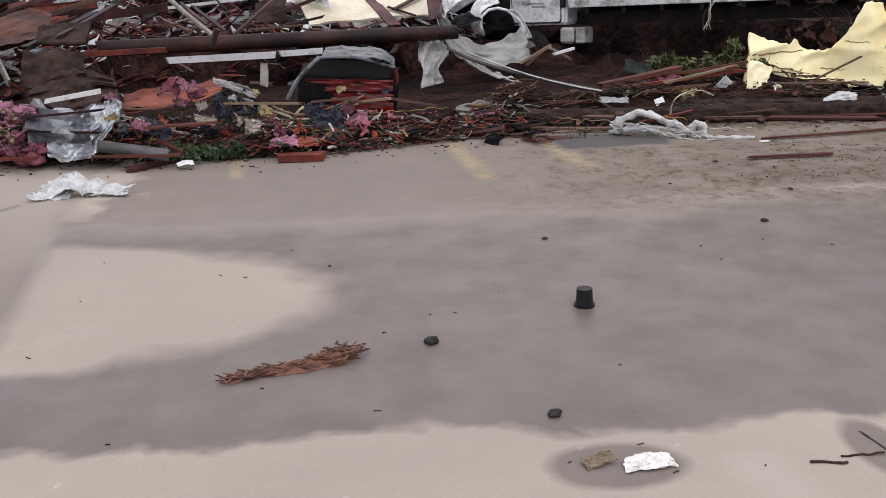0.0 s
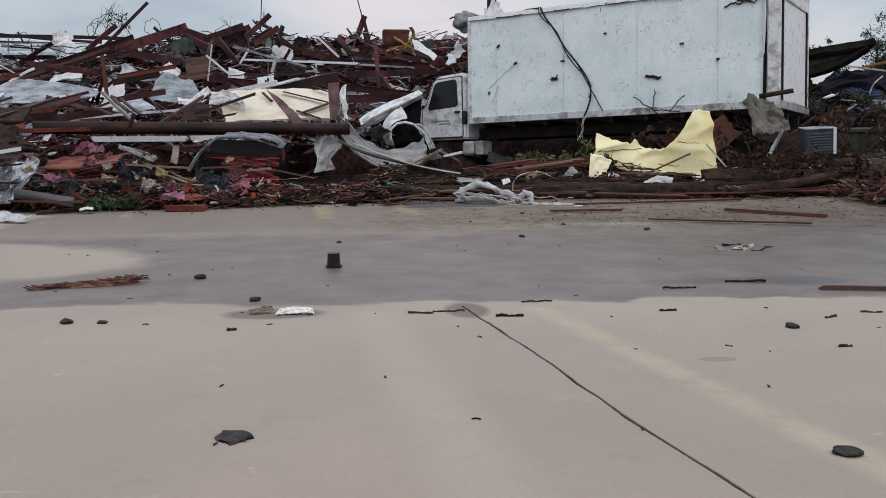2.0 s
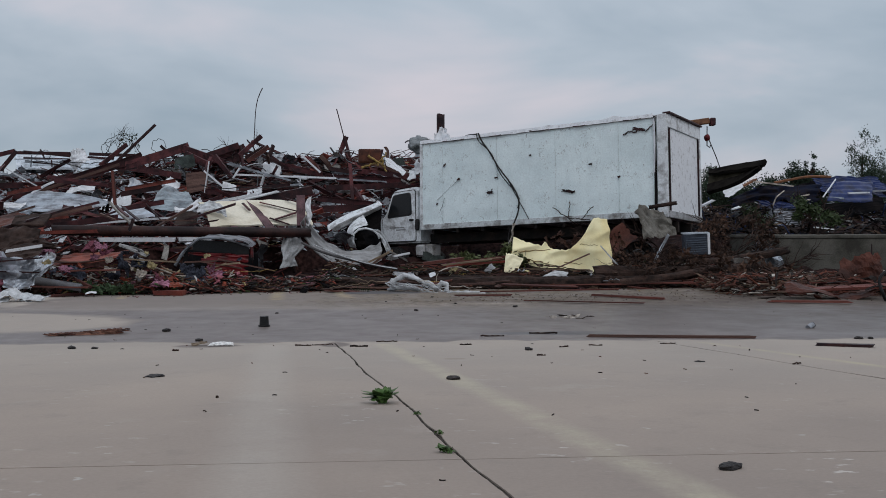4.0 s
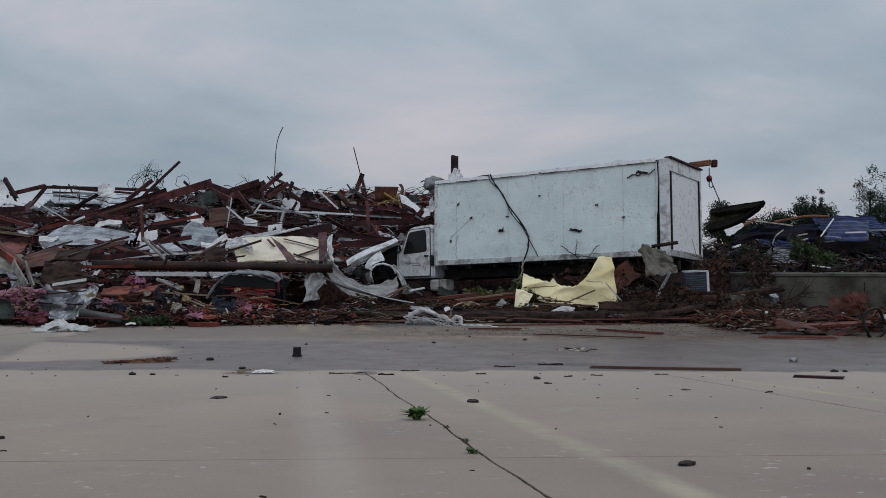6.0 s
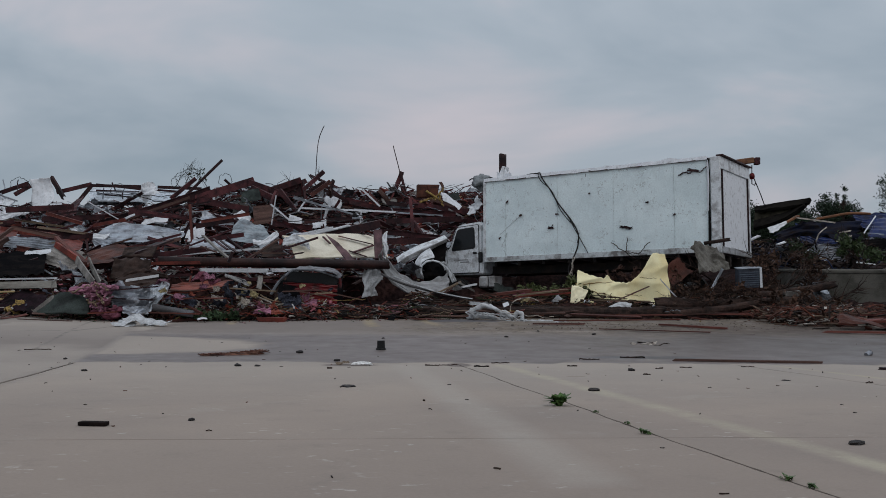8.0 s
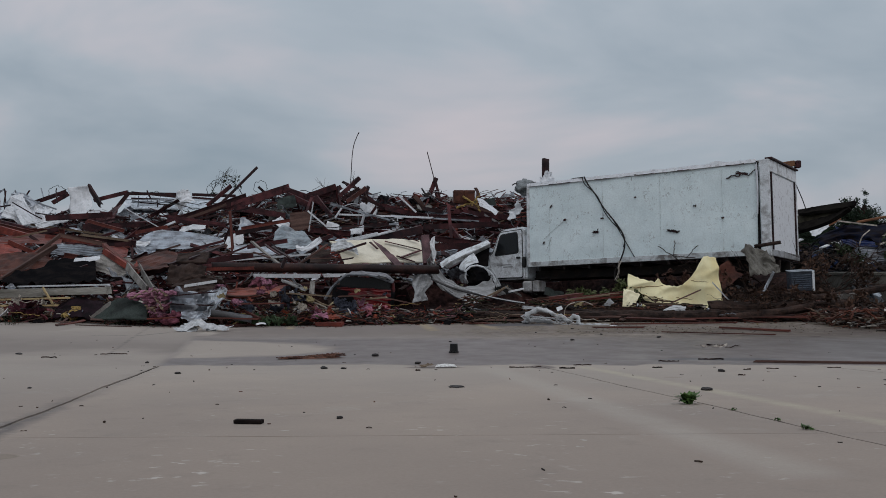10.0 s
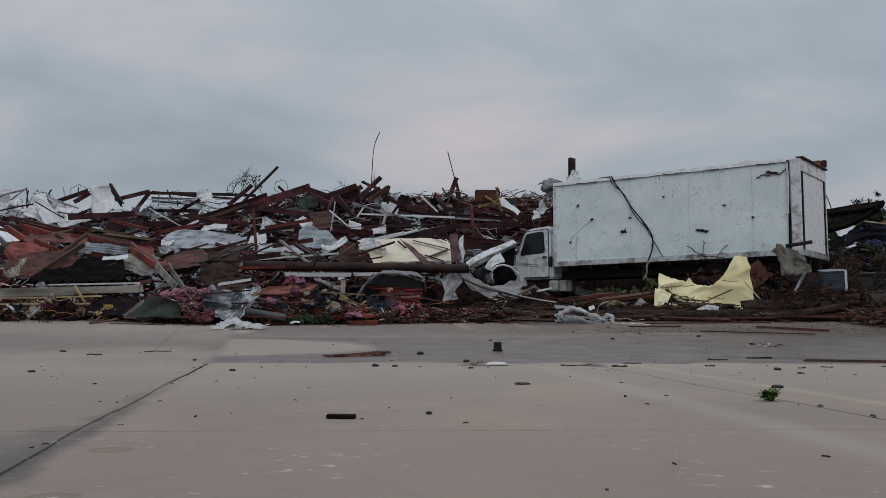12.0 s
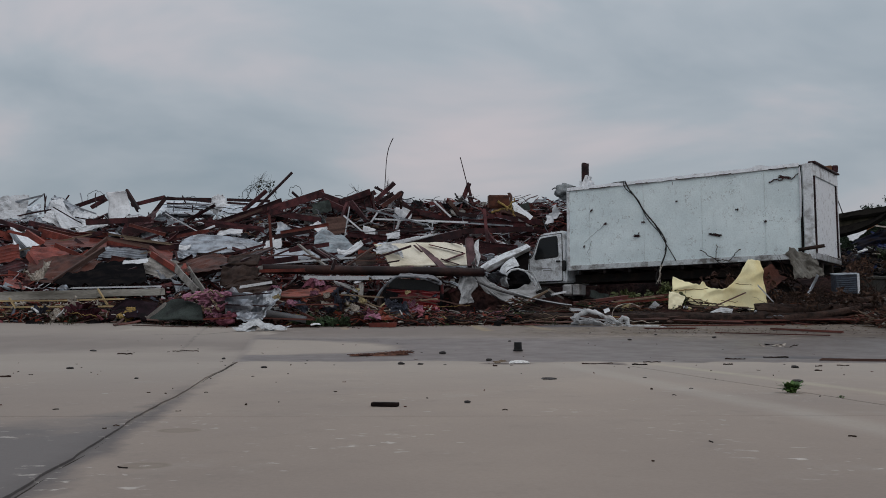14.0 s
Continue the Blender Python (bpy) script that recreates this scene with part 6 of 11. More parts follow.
steel((-14.46, 25.00, 3.75), (-13.01, 24.60, 2.98), 0.04, 0.06, M_WHITE, "angle", 0.06, 0.1, label="thin bent bar caught in the wreckage", seed=741)
steel((-14.28, 20.00, 2.55), (-12.41, 19.60, 2.32), 0.06, 0.08, M_PALEWOOD, "box", 0.06, 0.1, label="thin bent bar caught in the wreckage", seed=742)
steel((-10.83, 15.00, 1.55), (-9.25, 14.60, 2.03), 0.05, 0.07, M_WOOD, "angle", 0.06, 0.1, label="thin bent bar caught in the wreckage", seed=743)
steel((-14.23, 18.00, 2.13), (-12.85, 17.60, 1.99), 0.06, 0.08, M_WHITE, "box", 0.06, 0.1, label="thin bent bar caught in the wreckage", seed=744)
steel((-11.70, 24.00, 3.19), (-9.19, 23.60, 3.65), 0.06, 0.08, M_DARK, "angle", 0.06, 0.1, label="thin bent bar caught in the wreckage", seed=745)
steel((-12.70, 23.00, 2.75), (-11.80, 22.60, 3.12), 0.05, 0.07, M_WHITE, "box", 0.06, 0.1, label="thin bent bar caught in the wreckage", seed=746)
ribbon([(-16.76, 18.00, 2.04), (-16.56, 18.60, 2.19), (-15.53, 17.70, 1.95)], [(-15.65, 15.80, 1.53), (-14.92, 15.30, 1.42), (-14.63, 15.80, 1.52)], M_BRICKRED, 0.05, 750, "metal_sheet", "red-oxide sheet torn and bent in the wreckage", "metal sheet", "metal sheets", n=20, smooth=False)
ribbon([(-15.60, 17.10, 1.78), (-14.63, 16.40, 1.61), (-14.07, 16.60, 1.66)], [(-14.14, 14.00, 1.13), (-13.54, 13.70, 1.06), (-13.27, 14.20, 1.18)], M_BRICKRED, 0.05, 751, "metal_sheet", "red-oxide sheet torn and bent in the wreckage", "metal sheet", "metal sheets", n=20, smooth=False)
ribbon([(-15.92, 14.80, 1.25), (-15.31, 14.30, 1.13), (-14.53, 13.30, 0.92)], [(-15.12, 13.10, 0.95), (-14.64, 12.80, 0.88), (-14.28, 12.60, 0.84)], M_RED, 0.05, 752, "metal_sheet", "red-oxide sheet torn and bent in the wreckage", "metal sheet", "metal sheets", n=20, smooth=False)
ribbon([(-12.72, 18.00, 2.04), (-12.48, 18.50, 2.16), (-11.84, 17.80, 1.98)], [(-12.18, 16.80, 1.77), (-11.75, 16.50, 1.71), (-11.48, 16.60, 1.74)], M_RED, 0.05, 753, "metal_sheet", "red-oxide sheet torn and bent in the wreckage", "metal sheet", "metal sheets", n=20, smooth=False)
ribbon([(-10.66, 16.10, 1.53), (-10.16, 16.60, 1.66), (-9.69, 16.30, 1.58)], [(-10.24, 14.90, 1.32), (-9.75, 15.10, 1.37), (-9.35, 15.10, 1.37)], M_BRICKRED, 0.05, 754, "metal_sheet", "red-oxide sheet torn and bent in the wreckage", "metal sheet", "metal sheets", n=20, smooth=False)
ribbon([(-16.83, 19.50, 2.46), (-16.03, 20.00, 2.61), (-14.63, 19.40, 2.41)], [(-16.42, 18.30, 2.18), (-15.36, 18.40, 2.21), (-14.20, 18.10, 2.12)], M_BRICKRED, 0.05, 755, "metal_sheet", "red-oxide sheet torn and bent in the wreckage", "metal sheet", "metal sheets", n=20, smooth=False)

# white window frames and conduit right of the middle
steel((-6.33, 25.50, 3.96), (-3.93, 25.60, 3.32), 0.04, 0.07, M_GALV, "box", name="window_frame", label="white bent window frame bar", group="window frame bars", seed=80)
steel((-6.00, 25.60, 3.55), (-2.21, 25.70, 3.41), 0.04, 0.07, M_WHITE, "box", name="window_frame", label="white bent window frame bar", group="window frame bars", seed=81)
steel((-7.05, 25.70, 4.07), (-7.25, 25.80, 2.88), 0.04, 0.07, M_WHITE, "box", name="window_frame", label="white bent window frame bar", group="window frame bars", seed=82)
steel((-5.21, 25.80, 3.70), (-5.26, 25.90, 2.97), 0.04, 0.07, M_GALV, "box", name="window_frame", label="white bent window frame bar", group="window frame bars", seed=83)
steel((-5.87, 25.90, 3.90), (-6.20, 26.00, 3.44), 0.04, 0.07, M_WHITE, "box", name="window_frame", label="white bent window frame bar", group="window frame bars", seed=84)
steel((-5.00, 26.00, 3.57), (-5.14, 26.10, 3.16), 0.06, 0.10, M_WHITE, "box", name="window_frame", label="white bent window frame bar", group="window frame bars", seed=85)
steel((-6.40, 26.10, 2.98), (-3.61, 26.20, 3.21), 0.04, 0.07, M_GALV, "box", name="window_frame", label="white bent window frame bar", group="window frame bars", seed=86)
steel((-7.35, 26.20, 3.73), (-6.42, 26.30, 2.94), 0.04, 0.07, M_WHITE, "box", name="window_frame", label="white bent window frame bar", group="window frame bars", seed=87)
steel((-7.24, 26.30, 2.99), (-5.03, 26.40, 2.80), 0.06, 0.10, M_WHITE, "box", name="window_frame", label="white bent window frame bar", group="window frame bars", seed=88)
steel((-5.26, 26.40, 3.69), (-6.45, 26.50, 4.08), 0.04, 0.07, M_GALV, "box", name="window_frame", label="white bent window frame bar", group="window frame bars", seed=89)
steel((-3.67, 26.50, 3.53), (-3.72, 26.60, 2.90), 0.04, 0.07, M_WHITE, "box", name="window_frame", label="white bent window frame bar", group="window frame bars", seed=90)
steel((-3.62, 26.60, 4.36), (-2.92, 26.70, 3.70), 0.04, 0.07, M_WHITE, "box", name="window_frame", label="white bent window frame bar", group="window frame bars", seed=91)
steel((-3.98, 26.70, 3.56), (-0.33, 26.80, 3.32), 0.04, 0.07, M_GALV, "box", name="window_frame", label="white bent window frame bar", group="window frame bars", seed=92)
steel((-4.34, 26.80, 2.96), (-0.80, 26.90, 3.04), 0.04, 0.07, M_WHITE, "box", name="window_frame", label="white bent window frame bar", group="window frame bars", seed=93)
sheet(facing((-6.19, 25.20, 3.03), (0.50, 0.00, -0.09), (0, 0.34, 0.94)), 0.51, 0.34, M_FILM, 0, 0.1, 0.2, 95, label="torn white sheet in the wreckage")
sheet(facing((-5.20, 25.00, 2.88), (0.57, 0.00, 0.09), (0, 0.50, 0.87)), 0.57, 0.31, M_WHITE, 0, 0.15, 0.25, 96, label="torn white sheet in the wreckage")
sheet(facing((-5.02, 28.00, 3.98), (0.73, 0.00, -0.10), (0, 0.50, 0.87)), 0.74, 0.51, M_FILM, 0, 0.2, 0.3, 97, label="torn white sheet in the wreckage")
sheet(facing((-4.98, 29.50, 4.40), (0.56, 0.00, 0.12), (0, 0.34, 0.94)), 0.57, 0.65, M_GALV, 0, 0.1, 0.2, 98)
steel((-6.14, 27.00, 4.40), (-5.35, 27.50, 5.21), 0.10, 0.17, M_RUST, "channel", label="splintered brown framing in the wreckage", bend=0.05, twist=0.3, seed=100)
steel((-5.85, 27.15, 4.17), (-5.07, 27.60, 4.80), 0.10, 0.17, M_REDWOOD, "box", label="splintered brown framing in the wreckage", bend=0.05, twist=0.3, seed=101)
steel((-5.09, 27.30, 4.47), (-5.05, 27.70, 4.16), 0.09, 0.16, M_WOOD, "channel", label="splintered brown framing in the wreckage", bend=0.05, twist=0.3, seed=102)
steel((-5.34, 27.45, 4.43), (-4.16, 27.80, 3.85), 0.06, 0.10, M_DARK, "box", label="splintered brown framing in the wreckage", bend=0.05, twist=0.3, seed=103)
steel((-4.27, 27.60, 3.91), (-2.95, 27.90, 3.68), 0.09, 0.16, M_RUST, "channel", label="splintered brown framing in the wreckage", bend=0.05, twist=0.3, seed=104)
steel((-3.43, 27.75, 4.30), (-3.15, 28.00, 3.83), 0.09, 0.16, M_REDWOOD, "box", label="splintered brown framing in the wreckage", bend=0.05, twist=0.3, seed=105)
steel((-3.04, 27.90, 4.46), (-2.61, 28.10, 3.93), 0.11, 0.18, M_WOOD, "channel", label="splintered brown framing in the wreckage", bend=0.05, twist=0.3, seed=106)
steel((-2.71, 28.05, 3.93), (-1.61, 28.20, 3.79), 0.10, 0.16, M_DARK, "box", label="splintered brown framing in the wreckage", bend=0.05, twist=0.3, seed=107)
steel((-1.24, 28.20, 4.35), (0.47, 28.30, 3.54), 0.11, 0.18, M_RUST, "channel", label="splintered brown framing in the wreckage", bend=0.05, twist=0.3, seed=108)
steel((-0.75, 28.35, 3.87), (1.21, 28.40, 3.50), 0.13, 0.21, M_REDWOOD, "box", label="splintered brown framing in the wreckage", bend=0.05, twist=0.3, seed=109)
steel((-0.37, 28.50, 4.86), (-0.30, 28.50, 4.37), 0.11, 0.18, M_WOOD, "channel", label="splintered brown framing in the wreckage", bend=0.05, twist=0.3, seed=110)
steel((-0.25, 28.65, 4.21), (0.61, 28.60, 3.39), 0.12, 0.20, M_DARK, "box", label="splintered brown framing in the wreckage", bend=0.05, twist=0.3, seed=111)
steel((-2.47, 28.80, 3.28), (-0.74, 28.70, 3.72), 0.11, 0.18, M_RUST, "channel", label="splintered brown framing in the wreckage", bend=0.05, twist=0.3, seed=112)
steel((-1.98, 28.95, 3.04), (0.25, 28.80, 3.33), 0.11, 0.18, M_REDWOOD, "box", label="splintered brown framing in the wreckage", bend=0.05, twist=0.3, seed=113)
steel((-3.73, 29.10, 3.05), (-1.48, 28.90, 3.33), 0.09, 0.14, M_WOOD, "channel", label="splintered brown framing in the wreckage", bend=0.05, twist=0.3, seed=114)
steel((-1.73, 29.25, 2.55), (0.26, 29.00, 2.84), 0.09, 0.14, M_DARK, "box", label="splintered brown framing in the wreckage", bend=0.05, twist=0.3, seed=115)
steel((-0.97, 29.40, 4.44), (-1.48, 29.10, 3.54), 0.10, 0.16, M_RUST, "channel", label="splintered brown framing in the wreckage", bend=0.05, twist=0.3, seed=116)
steel((0.55, 29.55, 4.45), (1.27, 29.20, 3.74), 0.09, 0.15, M_REDWOOD, "box", label="splintered brown framing in the wreckage", bend=0.05, twist=0.3, seed=117)
steel((-0.07, 29.70, 3.77), (1.03, 29.30, 4.00), 0.09, 0.15, M_WOOD, "channel", label="splintered brown framing in the wreckage", bend=0.05, twist=0.3, seed=118)
steel((-2.23, 29.85, 4.10), (-1.22, 29.40, 4.26), 0.11, 0.18, M_DARK, "box", label="splintered brown framing in the wreckage", bend=0.05, twist=0.3, seed=119)
steel((-3.40, 27.00, 3.32), (-1.47, 29.50, 4.07), 0.08, 0.14, M_RUST, "channel", label="splintered brown framing in the wreckage", bend=0.05, twist=0.3, seed=120)

# standing masts and the orange cabinet on the crest
piece("thin_mast", tube_bm(curve_pts(*[(-5.92, 29.00, 4.87), (-5.87, 29.00, 5.67), (-5.83, 29.00, 6.37), (-5.73, 29.00, 6.92), (-5.53, 29.00, 7.37)], n=8), 0.019, 6), M_DARK, "thin bent metal mast on the crest", "mast", smooth=True)
steel((-2.23, 30.20, 5.35), (-2.56, 30.20, 6.64), 0.04, 0.07, M_DARK, "box", name="pole", label="dark pole leaning on a steel frame")
steel((-2.66, 30.20, 4.12), (-2.15, 30.20, 5.46), 0.12, 0.20, M_RUST, "channel", label="steel frame leg standing on the crest")
steel((-1.87, 30.00, 4.05), (-2.23, 30.20, 5.46), 0.12, 0.21, M_RUST, "channel", label="steel frame leg standing on the crest")
steel((-2.17, 30.00, 4.87), (-2.00, 29.80, 4.09), 0.08, 0.13, M_DARK, "channel", label="steel frame leg standing on the crest")
steel((-0.60, 27.00, 4.14), (-0.48, 27.00, 4.62), 0.08, 0.14, M_DARK, "box", label="short dark post on the crest")
ribbon([(-0.38, 26.60, 4.28), (-0.15, 26.50, 4.20), (0.18, 26.30, 3.93), (0.48, 26.10, 3.67)], [(-0.30, 26.20, 3.93), (-0.10, 26.10, 3.82), (0.15, 26.00, 3.69), (0.35, 25.90, 3.50)], M_WHITE, 0.03, 121, "metal_sheet", "white cladding strip sliding off the crest", "metal sheet", "metal sheets", smooth=False, n=20)
sheet(facing((0.18, 26.80, 4.12), (0.5, 0.1, 0.1), (0, 0.4, 0.9)), 0.42, 0.34, M_GREYB, 0, 0.05, 0.1, 122, "dark_board", "small dark grey-green panel on the crest", "panel", "panels", 0.02)
sheet(facing((0.80, 20.75, 3.38), (0.44, -0.50, 0.35), (0, 0.26, 0.97)), 0.75, 0.42, M_FILM, 0, 0.2, 0.3, 123, "plastic_film", "white plastic film hanging behind the cab", "plastic film", "plastic films", 0.004, 0.3, (26, 26))
ORANGE = (-0.94, 26.00, 4.27)
GOLD_RAG = (-0.65, 25.60, 4.04)

# in front: crumpled cladding, film, boards and planks

# left foreground: lintel, laths, cloth, black membrane
lumber((-14.71, 10.80, 0.69), (-11.54, 10.80, 0.77), 0.16, 0.21, M_LINTEL, name="lintel", label="long pale grey lintel lying in the wreckage")
lumber((-11.52, 10.85, 0.78), (-9.79, 10.44, 0.83), 0.16, 0.17, M_LINTEL, name="lintel", label="long pale grey lintel lying in the wreckage", seed=4)
lumber((-14.24, 10.45, 0.59), (-12.30, 10.40, 0.61), 0.04, 0.04, M_LATH, name="lath", label="yellow pale lath in the wreckage", seed=4)
lumber((-12.32, 10.45, 0.61), (-10.75, 10.40, 0.65), 0.04, 0.04, M_LATH, name="lath", label="yellow pale lath in the wreckage", seed=5)
lumber((-13.95, 10.45, 0.44), (-12.26, 10.40, 0.46), 0.04, 0.04, M_LATH, name="lath", label="yellow pale lath in the wreckage", seed=6)
lumber((-12.28, 10.45, 0.44), (-10.96, 10.40, 0.47), 0.04, 0.04, M_LATH, name="lath", label="yellow pale lath in the wreckage", seed=7)
lumber((-11.40, 10.45, 0.90), (-11.13, 10.40, 0.50), 0.04, 0.04, M_LATH, name="lath", label="yellow pale lath in the wreckage", seed=8)
lumber((-13.64, 10.45, 0.67), (-13.45, 10.40, 0.41), 0.04, 0.04, M_LATH, name="lath", label="yellow pale lath in the wreckage", seed=9)
lumber((-12.40, 10.94, 0.12), (-11.18, 11.22, 0.12), 0.16, 0.13, M_REDWOOD, label="wet dark red timber at the foot of the wreckage")
lumber((-11.84, 11.18, 0.21), (-10.85, 11.77, 0.21), 0.1, 0.1, M_REDWOOD, label="wet dark red timber at the foot of the wreckage", seed=3)
lumber((-15.42, 12.72, 0.12), (-13.53, 13.40, 0.11), 0.2, 0.1, M_REDWOOD, label="wet dark red timber at the foot of the wreckage", seed=5)
lumber((-9.96, 8.90, 0.07), (-8.49, 8.22, 0.07), 0.07, 0.03, M_WOOD, label="broken plank lying on the concrete")
soft("rag", "wet maroon cloth tangled in the debris", "rag", M_MAROON, -11.71, 10.10, 0.33, 0.26, 60, 0.6, "rags")
soft("rag", "wet maroon cloth tangled in the debris", "rag", M_MAROON, -11.40, 10.10, 0.27, 0.22, 61, 0.6, "rags")
soft("rag", "pale wet rag tangled in the debris", "rag", M_RAGW, -11.92, 10.10, 0.51, 0.16, 62, 0.6, "rags")
soft("rag", "pale wet rag tangled in the debris", "rag", M_RAGW, -11.76, 10.10, 0.40, 0.12, 63, 0.6, "rags")
soft("rag", "pale wet rag tangled in the debris", "rag", M_RAGW, -11.26, 10.10, 0.52, 0.12, 64, 0.6, "rags")
soft("rag", "pale wet rag tangled in the debris", "rag", M_RAGW, -13.21, 10.10, 0.56, 0.12, 65, 0.6, "rags")
soft("rag", "blue-grey wet rag tangled in the debris", "rag", M_RAGB, -12.65, 10.10, 0.33, 0.18, 66, 0.6, "rags")
soft("rag", "pale wet rag tangled in the debris", "rag", M_RAGW, -12.26, 10.10, 0.30, 0.16, 67, 0.6, "rags")
soft("rag", "yellow foam clump tangled in the debris", "rag", M_GOLD, -10.44, 10.06, 0.23, 0.2, 68, 0.6, "rags")
soft("rag", "yellow foam clump tangled in the debris", "rag", M_GOLD, -10.26, 9.94, 0.29, 0.14, 69, 0.6, "rags")
soft("rag", "pale wet rag tangled in the debris", "rag", M_RAGW, -12.73, 10.10, 1.17, 0.2, 70, 0.6, "rags")
soft("rag", "red wet rag tangled in the debris", "rag", M_RAGR, -6.23, 8.55, 0.55, 0.10, 71, 0.6, "rags")
soft("rag", "blue-grey wet rag tangled in the debris", "rag", M_RAGB, -5.98, 8.51, 0.53, 0.18, 72, 0.6, "rags")
soft("rag", "blue-grey wet rag tangled in the debris", "rag", M_RAGB, -3.74, 9.33, 0.34, 0.2, 73, 0.6, "rags")
soft("rag", "blue-grey wet rag tangled in the debris", "rag", M_RAGB, -5.19, 8.77, 0.39, 0.2, 74, 0.6, "rags")
soft("rag", "brown wet rag tangled in the debris", "rag", M_WOOD, -6.61, 8.44, 0.34, 0.16, 75, 0.6, "rags")
ribbon([(-13.44, 12.30, 1.05), (-13.46, 13.96, 1.31), (-12.81, 15.23, 1.65), (-12.13, 15.73, 1.72)], [(-12.65, 11.70, 0.93), (-12.13, 11.90, 0.94), (-11.38, 12.10, 0.98), (-10.77, 12.30, 1.03)], M_BLACK, 0.30, 3, "black_tarpaulin", "black roofing membrane draped over the wreckage", "tarpaulin", sag=0.6)
ribbon([(-11.02, 10.30, 0.39), (-10.82, 10.60, 0.60), (-10.41, 10.64, 0.64), (-9.72, 10.00, 0.56)], [(-10.97, 10.00, 0.17), (-10.56, 9.90, 0.20), (-10.04, 9.60, 0.19), (-9.57, 9.30, 0.21)], M_BLACKRED, 0.08, 5, "dark_cloth", "dark maroon tarpaulin crumpled at the front", "tarpaulin", sag=0.5)
ribbon([(-9.76, 9.37, 0.20), (-9.35, 9.35, 0.53), (-9.02, 9.34, 0.66), (-8.36, 8.96, 0.52)], [(-9.42, 9.10, 0.17), (-9.02, 8.84, 0.20), (-8.56, 8.54, 0.21), (-8.14, 8.40, 0.20)], M_GREYB, 0.03, 6, "dark_board", "dark green-grey board lying against the wreckage", "board", sag=0.3, thick=0.03)
lumber((-9.75, 9.31, 0.19), (-9.29, 9.27, 0.55), 0.05, 0.12, M_GREY, label="pale edge strip on the dark board", name="edge_strip")

# pink insulation and the crumpled ribbed sheet beside it
soft("insulation_clump", "torn clump of pink glass-wool insulation", "insulation", M_PINK, -8.64, 8.99, 0.77, 0.2, 3, 0.55, "insulation clumps")
soft("insulation_clump", "torn clump of pink glass-wool insulation", "insulation", M_PINK, -8.33, 8.86, 0.81, 0.26, 4, 0.55, "insulation clumps")
soft("insulation_clump", "torn clump of pink glass-wool insulation", "insulation", M_PINK, -8.09, 8.79, 0.85, 0.22, 5, 0.55, "insulation clumps")
soft("insulation_clump", "torn clump of pink glass-wool insulation", "insulation", M_PINK, -7.91, 8.74, 0.80, 0.2, 6, 0.55, "insulation clumps")
soft("insulation_clump", "torn clump of pink glass-wool insulation", "insulation", M_PINK, -7.73, 8.69, 0.85, 0.16, 7, 0.55, "insulation clumps")
soft("insulation_clump", "torn clump of pink glass-wool insulation", "insulation", M_PINK, -8.23, 8.83, 0.66, 0.2, 8, 0.55, "insulation clumps")
soft("insulation_clump", "torn clump of pink glass-wool insulation", "insulation", M_PINKR, -7.92, 8.54, 0.34, 0.22, 9, 0.55, "insulation clumps")
soft("insulation_clump", "torn clump of pink glass-wool insulation", "insulation", M_PINKR, -7.67, 8.48, 0.25, 0.24, 10, 0.55, "insulation clumps")
soft("insulation_clump", "torn clump of pink glass-wool insulation", "insulation", M_PINKR, -7.56, 8.45, 0.37, 0.2, 11, 0.55, "insulation clumps")
soft("insulation_clump", "torn clump of pink glass-wool insulation", "insulation", M_PINKR, -7.84, 8.52, 0.53, 0.16, 12, 0.55, "insulation clumps")
wire((-8.60, 8.57, 0.72), (-8.00, 8.37, 0.88), 0.018, 0.05, 0, M_PALEWOOD, 300, 14, "strand", "pale strand tangled in the insulation", "strands")
wire((-8.21, 8.42, 0.66), (-8.11, 8.40, 0.41), 0.018, 0.05, 0, M_PINK, 301, 14, "strand", "pale strand tangled in the insulation", "strands")
wire((-8.00, 8.37, 0.92), (-7.66, 8.28, 0.77), 0.018, 0.05, 0, M_PALEWOOD, 302, 14, "strand", "pale strand tangled in the insulation", "strands")
wire((-8.11, 8.40, 0.41), (-7.66, 8.28, 0.57), 0.018, 0.05, 0, M_PINK, 303, 14, "strand", "pale strand tangled in the insulation", "strands")
wire((-7.93, 8.35, 0.73), (-7.83, 8.32, 0.48), 0.018, 0.05, 0, M_PALEWOOD, 304, 14, "strand", "pale strand tangled in the insulation", "strands")
wire((-8.28, 8.44, 0.77), (-7.72, 8.29, 0.67), 0.018, 0.05, 0, M_PINK, 305, 14, "strand", "pale strand tangled in the insulation", "strands")
wire((-8.21, 8.42, 0.54), (-7.83, 8.32, 0.28), 0.018, 0.05, 0, M_PALEWOOD, 306, 14, "strand", "pale strand tangled in the insulation", "strands")
ribbon([(-7.95, 9.55, 1.00), (-7.54, 9.64, 1.17), (-7.14, 9.64, 1.19), (-6.71, 9.43, 1.11)], [(-7.83, 9.12, 0.80), (-7.29, 8.88, 0.77), (-6.88, 8.81, 0.82), (-6.53, 8.95, 0.87)], M_RUSTGALV, 0.10, 8, "metal_sheet", "rusty crumpled cladding under the steel column", "metal sheet", "metal sheets", smooth=False)
ribbon([(-7.83, 8.97, 0.91), (-7.31, 8.68, 0.85), (-6.92, 8.66, 0.78), (-6.57, 8.84, 0.92)], [(-7.70, 8.59, 0.39), (-7.17, 8.40, 0.34), (-6.78, 8.32, 0.40), (-6.57, 8.44, 0.56)], M_GALV, 0.22, 9, "metal_sheet", "crumpled galvanised cladding at the front of the wreckage", "metal sheet", "metal sheets", smooth=False, n=20, k=9)
